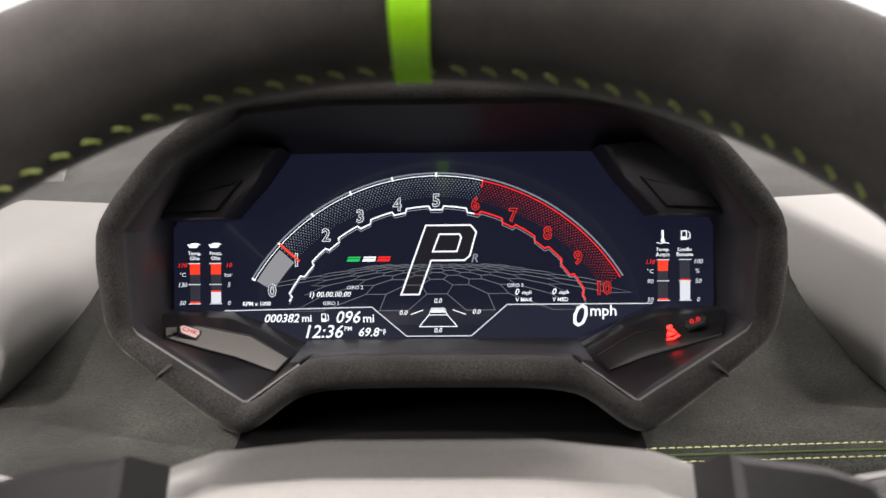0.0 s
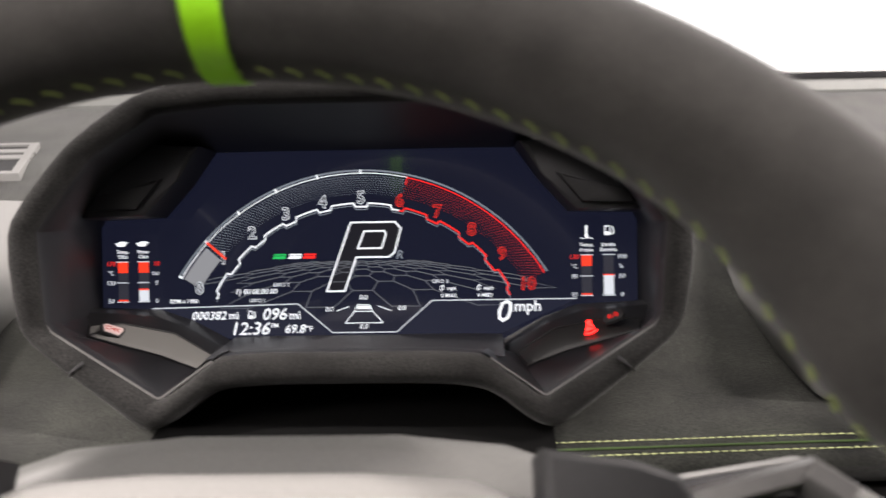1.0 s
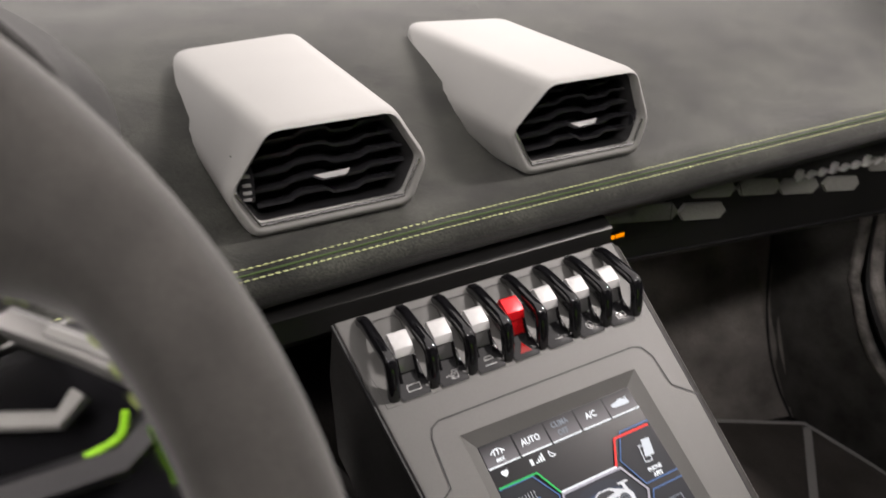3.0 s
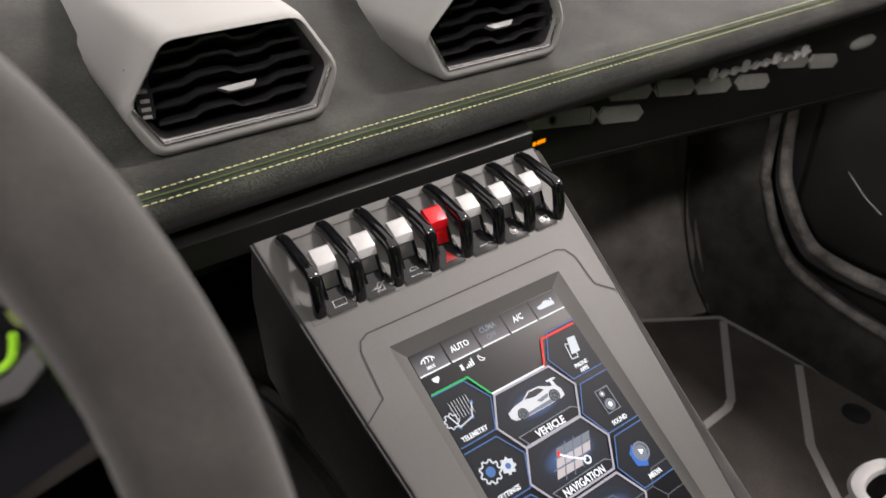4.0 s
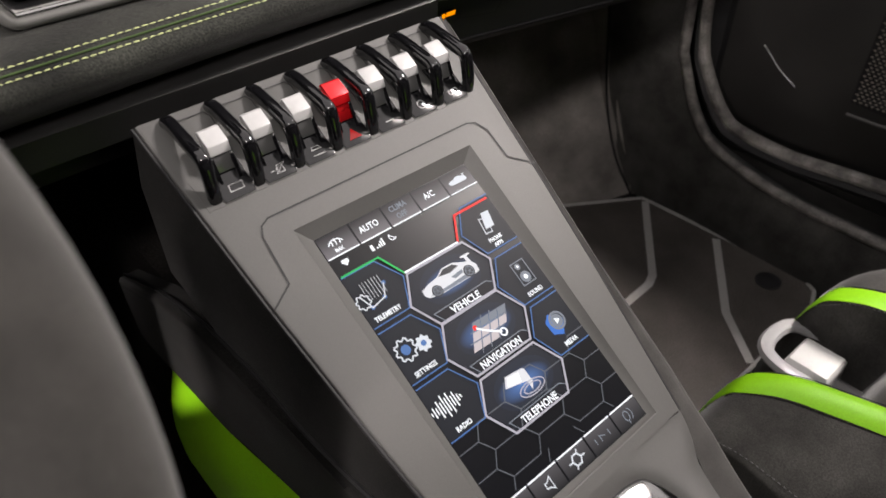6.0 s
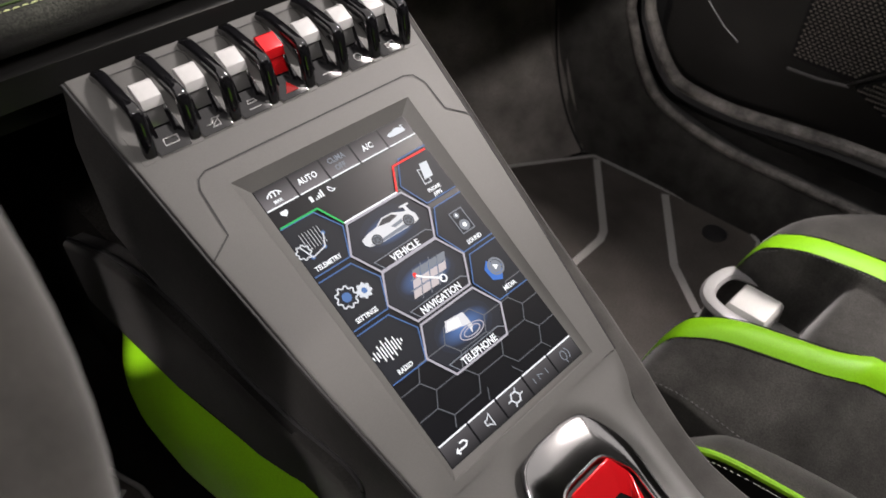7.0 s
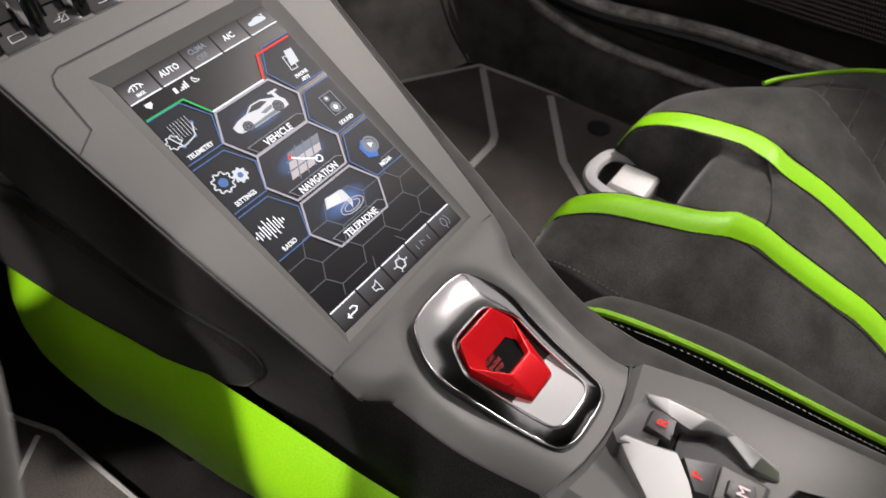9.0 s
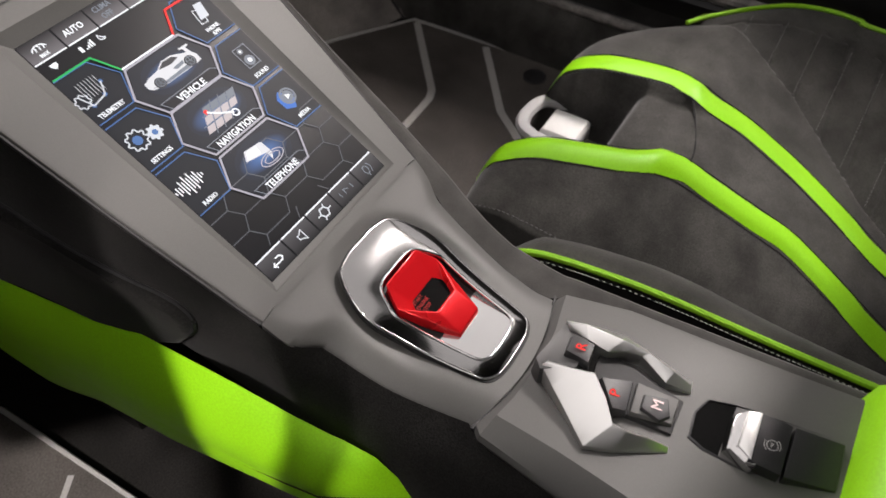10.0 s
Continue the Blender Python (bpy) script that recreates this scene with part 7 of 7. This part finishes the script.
def vent(at, yaw, tilt, outer, tops, mir, label):
    """A faceted hood with a six-sided outlet; its sill stands at the place at, tops are the far corners of its top."""
    m = Matrix.Translation(at) @ Matrix.Rotation(radians(yaw), 4, "Z") @ axes((0, 0, 0), tilt)
    cx = at[0]
    ob = thing("air_vent", label, "air vent", (cx, 0.40, 0.55), group="air vents")
    big = outer
    inset = ((0.006, 0.0085), (-0.006, 0.0085), (-0.0065, 0.001), (-0.003, -0.003), (0.003, -0.003), (0.0065, 0.001))
    face = [(u + du, v + dv) for (u, v), (du, dv) in zip(outer, inset)]
    deep = lambda poly, w: [m @ Vector((u, v + w * 0.30, w)) for u, v in poly]
    (lx, ly, lz), (rx, ry, rz) = tops
    back = [Vector(p) for p in ((at[0] - 0.045, 0.42, 0.540), (at[0] + 0.045, 0.42, 0.540), (rx + 0.010, 0.46, 0.570), (rx, ry, rz), (lx, ly, lz), (lx - 0.010, 0.46, 0.570))]
    corners = face
    face, big, back = rounded(face, 0.005), rounded(big, 0.008), rounded(back, 0.013)
    mid = [((a + c) / 2, (b + d) / 2) for (a, b), (c, d) in zip(face, big)]
    hood = loft([deep(face, -0.010), on(m, face, -0.0005), on(m, shrink2(face, 1.02), 0.0016), on(m, mid, 0.0030), on(m, shrink2(big, 0.985), 0.0018), on(m, big, -0.0012), on(m, shrink2(big, 1.010), -0.006), back], caps=False)
    part("hood", hood, SILVER, ob, "pale silver painted hood", angle=65)
    part("back_plate", loft([back, [Vector((v.x, v.y + 0.012, v.z - 0.03)) for v in back]]), SILVER, ob, "rounded far edge", angle=60)
    inner = shrink2(face, 0.93)
    part("throat", loft([deep(face, -0.004), deep(inner, -0.010), deep(inner, -0.034)], caps=False), DEEP, ob, "black throat")
    bm = bmesh.new()
    bm.faces.new([bm.verts.new(p) for p in deep(inner, -0.033)])
    part("backing", bm, DEEP, ob)
    fl, bl, br, fr = corners[5], corners[0], corners[1], corners[2]
    part("bright_rim", sweep([m @ Vector((u, v, 0.0016)) for u, v in (fl, bl, br, fr)], 0.0011, 6), CHROME, ob, "thin bright rim")
    # stepped slats
    for j, v in enumerate((0.019, 0.0295, 0.040, 0.0505, 0.060)):
        half = 0.052 - 0.55 * abs(v - 0.033)
        steps = [(-half, v), (-half * 0.55, v), (-half * 0.42, v + 0.0035), (-half * 0.05, v + 0.0035), (half * 0.08, v), (half * 0.42, v), (half * 0.55, v + 0.003), (half, v + 0.003)]
        steps = [(u, q - 0.0015) for u, q in steps]
        rows = []
        for u, q in steps:
            rows.append([m @ Vector((u, q + a + w * 0.30, w)) for a, w in ((-0.0010, -0.008), (0.0010, -0.008), (0.0026, -0.026), (0.0006, -0.026))])
        part("slat", loft(rows), SLAT, ob, "black stepped slat")
    part("tab", loft([[m @ Vector((u, q + w * 0.5, w)) for u, q, w in ((-0.010, 0.0335, -0.006), (-0.004, 0.0300, -0.004), (0.010, 0.0305, -0.004), (0.013, 0.0340, -0.006))], [m @ Vector((u, q + w * 0.5, w)) for u, q, w in ((-0.010, 0.0320, -0.009), (-0.004, 0.0285, -0.008), (0.010, 0.0290, -0.008), (0.013, 0.0325, -0.009))]]), SATIN, ob, "small bright tab")
    # thumbwheel at the side of the outlet
    q3 = lambda u, q, w: m @ Vector((mir * u, q, w))
    part("thumbwheel", loft([[q3(-0.0545, v, -0.006 + h), q3(-0.0460, v, -0.004 + h), q3(-0.0460, v, -0.020), q3(-0.0545, v, -0.020)] for v, h in ((0.0165, -0.006), (0.0200, -0.002), (0.0255, 0.0), (0.0335, 0.001), (0.0400, -0.001), (0.0450, -0.005))]), SLAT, ob, "black thumbwheel")
    for k in range(4):
        v = 0.0215 + k * 0.0052
        w = (-0.0005, 0.0008, 0.0012, 0.0002)[k]
        part("thumb_rib", loft([[q3(-0.0525, v, -0.0055 + w), q3(-0.0480, v + 0.0004, -0.0040 + w), q3(-0.0480, v + 0.0024, -0.0040 + w), q3(-0.0525, v + 0.0020, -0.0055 + w)], [q3(-0.0525, v, -0.012), q3(-0.0480, v, -0.012), q3(-0.0480, v + 0.0024, -0.012), q3(-0.0525, v + 0.0020, -0.012)]]), SLAT2, ob, "pale rib of the thumbwheel")
    return ob


HEX_L = [(-0.052, 0.0), (0.052, 0.0), (0.0625, 0.0320), (0.0385, 0.0690), (-0.0390, 0.0690), (-0.0650, 0.0320)]
HEX_R = [(-0.051, 0.0), (0.051, 0.0), (0.0560, 0.0270), (0.0350, 0.0675), (-0.0395, 0.0675), (-0.0685, 0.0350)]
vent((0.299, 0.2955, 0.5480), -1, -10, HEX_L, ((0.2532, 0.510, 0.6205), (0.3648, 0.535, 0.6205)), 1, "pale silver air vent with black slats on the dashboard")
vent((0.491, 0.2965, 0.5480), -1.5, -8, HEX_R, ((0.4640, 0.524, 0.6205), (0.5560, 0.490, 0.6205)), -1, "pale silver air vent with black slats on the dashboard")
vent((-0.299, 0.2955, 0.5480), 1, -10, [(-u, v) for u, v in (HEX_L[1], HEX_L[0], HEX_L[5], HEX_L[4], HEX_L[3], HEX_L[2])], ((-0.3648, 0.535, 0.6205), (-0.2532, 0.510, 0.6205)), -1, "pale silver air vent with black slats on the dashboard")

# ---- passenger's seat ----
seat = thing("passenger_seat", "black suede bucket seat with green leather stripes", "car seat", (0.78, -0.25, FLOOR_Z))
STRIPE_A = [(0.664, 0.068), (0.668, 0.044), (0.680, 0.014), (0.699, -0.041), (0.714, -0.082), (0.741, -0.122), (0.747, -0.156), (0.755, -0.208), (0.760, -0.249), (0.746, -0.310), (0.728, -0.365), (0.70, -0.55)]
STRIPE_B = [(0.832, 0.066), (0.838, 0.048), (0.847, 0.002), (0.859, -0.064), (0.849, -0.110), (0.859, -0.161), (0.856, -0.226), (0.841, -0.291), (0.824, -0.342), (0.79, -0.55)]
SEAM_B = [(0.988, -0.055), (0.974, -0.125), (0.951, -0.190), (0.913, -0.250), (0.874, -0.305), (0.850, -0.36), (0.835, -0.55)]


def between(path, y):
    for a, b in zip(path, path[1:]):
        if b[1] <= y <= a[1]:
            k = (a[1] - y) / (a[1] - b[1])
            return a[0] + (b[0] - a[0]) * k
    return path[0][0] if y > path[0][1] else path[-1][0]


def ease(a, b, x):
    t = min(1.0, max(0.0, (x - a) / (b - a)))
    return t * t * (3 - 2 * t)


def seat_z(x, y, hollow=True):
    """Height of the cushion's skin."""
    back = max(0.0, -y - 0.10)
    z = 0.185 - 0.50 * back + 0.25 * back * back
    front = max(0.0, y + 0.01 + 6.6 * max(0.0, x - 0.86) ** 2)
    z -= 5.5 * front * front + 60 * max(0.0, front - 0.05) ** 2
    xa, xb = between(STRIPE_A, y), between(STRIPE_B, y)
    if x < xa:
        z -= 0.30 * (xa - x) + 3.0 * max(0, xa - x - 0.05) ** 2
    if x > xb:
        z += 0.05 * (x - xb)
    z -= 0.09 * ease(0.004, 0.03, x - between(SEAM_B, y))
    z = max(z, -0.03)
    if hollow and y > -0.14:
        inside = ease(xa + 0.013, xa + 0.022, x) * (1 - ease(xb - 0.022, xb - 0.013, x))
        z -= inside * (0.012 * ease(-0.125, -0.09, y) + 0.13 * ease(-0.052, -0.008, y))
    return z


XS = [0.600 + 0.41 * k / 84 for k in range(85)]
YS = [0.080 - 0.62 * k / 80 for k in range(81)]
part("cushion", sheet(lambda s, t: Vector((s, t, seat_z(s, t))), XS, YS, 0.07), SEAT_SUEDE, seat, "black suede cushion", angle=70)


def strip_on(path, width, f, lift, cross=5, steps=8):
    pts = smooth_path([(x, y, 0) for x, y in path], steps)
    n = len(pts)
    rows = []
    for i, p in enumerate(pts):
        d = (pts[min(n - 1, i + 1)] - pts[max(0, i - 1)]).normalized()
        s = Vector((-d.y, d.x, 0))
        wd = width[0] + (width[1] - width[0]) * i / (n - 1)
        row = []
        for k in range(cross + 1):
            q = p + s * wd * (k / cross - 0.5)
            row.append(Vector((q.x, q.y, f(q.x, q.y, False) + lift * (1 - 0.8 * (2 * k / cross - 1) ** 4))))
        rows.append(row)
    return loft(rows, closed=False)


part("stripe", strip_on(STRIPE_A, (0.027, 0.027), seat_z, 0.0030), GREEN, seat, "green leather stripe", angle=60)
part("stripe", strip_on(STRIPE_B, (0.027, 0.027), seat_z, 0.0030), GREEN, seat, "green leather stripe", angle=60)
for path, off in ((STRIPE_A, -0.016), (STRIPE_B, -0.016), (STRIPE_A, 0.016), (STRIPE_B, 0.016)):
    pts = [Vector((x + off, y, seat_z(x + off, y, False) + 0.0006)) for x, y in ((between(path, 0.06 - k * 0.015), 0.06 - k * 0.015) for k in range(38))]
    part("seam", sweep(pts, 0.0005, 5), SUEDE, seat)
cross_pts = [(0.752, -0.128), (0.775, -0.126), (0.815, -0.112), (0.842, -0.096)]
part("cross_seam", sweep(smooth_path([(x, y, seat_z(x, y, True) + 0.0004) for x, y in cross_pts], 4), 0.0011, 5), DEEP, seat, "dark seam across the cushion")

# bolsters to both sides, the far one quilted
PIPE_A = [(0.545, -0.030, 0.180), (0.552, -0.060, 0.190), (0.562, -0.12, 0.190), (0.568, -0.18, 0.188), (0.572, -0.287, 0.186), (0.572, -0.55, 0.20)]
INN_A = [(0.606, 0.000, 0.095), (0.625, -0.05, 0.115), (0.640, -0.12, 0.120), (0.648, -0.18, 0.116), (0.655, -0.287, 0.090), (0.66, -0.55, 0.06)]
PIPE_B = [(0.9672, -0.0455, 0.184), (0.9870, -0.0570, 0.184), (1.0043, -0.0710, 0.184), (1.0413, -0.1042, 0.184), (1.0742, -0.1438, 0.184), (1.0881, -0.1844, 0.183), (1.0874, -0.2232, 0.182), (1.0813, -0.2525, 0.181), (1.07, -0.55, 0.18)]
INN_B = [(x + 0.004, y, seat_z(x - 0.004, y) + 0.001) for x, y in SEAM_B]


def along(path, s):
    pts = smooth_path(path, 8)
    k = s * (len(pts) - 1)
    i = min(len(pts) - 2, int(k))
    return pts[i].lerp(pts[i + 1], k - i)


def bolster_a(s, t):
    p = along(PIPE_A, s).lerp(along(INN_A, s), t)
    p.z += 0.022 * math.sin(math.pi * t) * min(1, s * 6)
    return p


RIB_Y = [-0.1085 - 0.0395 * n for n in range(9)]


def bolster_b(s, t):
    """Quilted skin from the piping in to the cushion, with grooves that run across it."""
    y = -0.0575 - 0.49 * s
    out = Vector((between([p[:2] for p in PIPE_B], y), y, 0.184 - 0.03 * max(0.0, -y - 0.15)))
    xi = between(SEAM_B, y) - 0.003
    inn = Vector((xi, y, seat_z(xi - 0.003, y) - 0.002))
    p = out.lerp(inn, t)
    width = max(0.02, out.x - inn.x)
    border = math.exp(-(((out.x - p.x) - 0.036) / 0.0022) ** 2)
    line = min(abs(y - 0.10 * (p.x - 1.0) - q) for q in RIB_Y)
    groove = math.exp(-(line / 0.0020) ** 2) * ease(0.034, 0.037, out.x - p.x)
    p.z += 0.30 * width * 0.25 * math.sin(math.pi * t) * 0.5 - 0.0034 * min(1.0, groove + 0.8 * border) * ease(1.0, 0.96, t)
    return p


def rib_line(q):
    """Places along one groove of the quilt."""
    s = (-0.0575 - q) / 0.49
    return [bolster_b(s, t) + Vector((0, 0, 0.0006)) for t in (0.30, 0.42, 0.56, 0.70, 0.84, 0.97)]


part("side_bolster", sheet(bolster_a, [k / 40 for k in range(41)], [k / 10 for k in range(11)], 0.05), SEAT_SUEDE, seat, "black suede side bolster", angle=60)
part("piping", sweep([along(PIPE_A, k / 40) + Vector((0, 0, 0.002)) for k in range(41)], 0.0032, 8), GREEN_CORD, seat, "green piping")
part("pale_stitches", stitching([[along(PIPE_A, 0.05 + k / 50) + Vector((-0.006, 0, -0.001)) for k in range(46)]], 0.0042, 0.0028, 0.0006), PALE_THREAD, seat, "pale stitching")["kind"] = "stuff"
part("bolster_side", sheet(lambda s, t: along(PIPE_A, s) + Vector((-0.004 - 0.012 * t, 0, -0.002 - 0.22 * t)), [k / 20 for k in range(21)], [0, 0.1, 0.4, 1.0]), DEEP, seat, "black leather side", angle=60)
part("quilted_bolster", sheet(bolster_b, [k / 330 for k in range(331)], [k / 44 for k in range(45)]), SEAT_SUEDE, seat, "quilted black suede bolster", angle=60)
part("rib_stitching", stitching([rib_line(q) for q in RIB_Y[:8]], 0.0045, 0.003, 0.0005), DARK_THREAD, seat, "grey stitching between the ribs")["kind"] = "stuff"
hollow_line = [(between(STRIPE_B, y) - 0.0165, y) for y in (0.050, 0.02, -0.01, -0.04, -0.066, -0.088)]
part("hollow_stitching", stitching([[Vector((x, y, seat_z(x, y, False) + 0.0008)) for x, y in hollow_line]], 0.0045, 0.003, 0.0005), DARK_THREAD, seat, "grey stitching beside the stripe")["kind"] = "stuff"
part("bolster_core", sheet(lambda s, t: along(PIPE_B, s).lerp(along(INN_B, s), t) + Vector((0.004 * (1 - t), 0, -0.012 - 0.16 * (1 - abs(2 * t - 1)))), [k / 20 for k in range(21)], [k / 6 for k in range(7)]), DEEP, seat, "black underside of the bolster")
part("piping", sweep([along(PIPE_B, k / 40) + Vector((0, 0, 0.002)) for k in range(41)], 0.0028, 8), GREEN_CORD, seat, "green piping")
part("cushion_seam", stitching([[Vector((0.6035 + 0.02 * k / 30, 0.035 - 0.30 * k / 30, seat_z(0.6035 + 0.02 * k / 30, 0.035 - 0.30 * k / 30) + 0.0005)) for k in range(31)]], 0.0045, 0.003, 0.0006), DARK_THREAD, seat, "grey stitching")["kind"] = "stuff"
part("backrest", box((0.58, -0.82, 0.0), (1.0, -0.68, 0.75), 0.05, 4), SEAT_SUEDE, seat, "black suede backrest")
part("pedestal", box((0.62, -0.55, FLOOR_Z), (1.02, 0.0, 0.06), 0.01), DEEP, seat, "black seat base")

# silver pull bar and release block at the front of the cushion
pull = thing("seat_pull_handle", "silver pull bar with a pale release block under the seat front", "seat handle", (0.785, 0.03, 0.10))
part("loop", sweep(smooth_path([(0.760, 0.010, 0.118), (0.756, 0.040, 0.123), (0.765, 0.062, 0.125), (0.791, 0.068, 0.125), (0.820, 0.060, 0.123), (0.834, 0.030, 0.118)], 5), 0.0085, 8, flat=0.75), CAP, pull, "satin silver loop")
blk = loft([[Vector((0.772 + a * 0.020 * k + 0.018, 0.020 + b * 0.020 * k, z)) for a, b in ((-1, -1), (1, -1), (1, 1), (-1, 1))] for z, k in ((0.098, 1.15), (0.122, 1.15), (0.128, 1.0))])
bmesh.ops.bevel(blk, geom=blk.edges[:], offset=0.002, segments=2, affect="EDGES", profile=0.6)
part("block", blk, WHITE_PL, pull, "pale release block")
part("bracket", box((0.765, -0.03, FLOOR_Z), (0.80, 0.0, 0.11)), DEEP, pull)

# ---- floor mats ----
def flat_mat(poly, label, tracks, broad=0.012):
    cx, cy = sum(p[0] for p in poly) / len(poly), sum(p[1] for p in poly) / len(poly)
    ob = thing("floor_mat", label, "floor mat", (cx, cy, FLOOR_Z), group="floor mats")
    part("mat_body", prism(poly, Matrix.Identity(4), FLOOR_Z, FLOOR_Z + 0.010, 0.003), MAT, ob, "dark brown-grey suede pile")
    part("edging", sweep([(x, y, FLOOR_Z + 0.0095) for x, y in poly], 0.0035, 6, closed=True), MAT_LINE, ob, "grey edging")
    for t in tracks:
        part("line", lines([t], broad, Matrix.Identity(4), FLOOR_Z + 0.0102, 0.0006), MAT_LINE, ob, "grey line in the pile")
    return ob


mat_r = flat_mat([(0.53, 0.10), (1.02, 0.108), (1.062, 0.110), (1.092, 0.122), (1.108, 0.148), (1.093, 0.43), (0.98, 0.503), (0.60, 0.72)], "dark passenger floor mat with grey edging and lines", [[(1.088, 0.4205), (0.945, 0.300), (0.925, 0.292), (0.840, 0.288)], [(1.090, 0.2845), (0.957, 0.183), (0.900, 0.110)]])
part("fastener", prism(ngon(1.062, 0.178, 0.019, 20), Matrix.Identity(4), FLOOR_Z + 0.009, FLOOR_Z + 0.0125, 0.0015), BLACK, mat_r, "round black fastener")
flat_mat([(-0.22, 0.02), (0.243, 0.05), (0.232, 0.40), (0.16, 0.62), (-0.22, 0.62)], "dark driver's floor mat with grey edging and lines", [[(0.2215, 0.2785), (0.08, 0.195)], [(0.2175, 0.411), (0.10, 0.335)]], 0.0065)
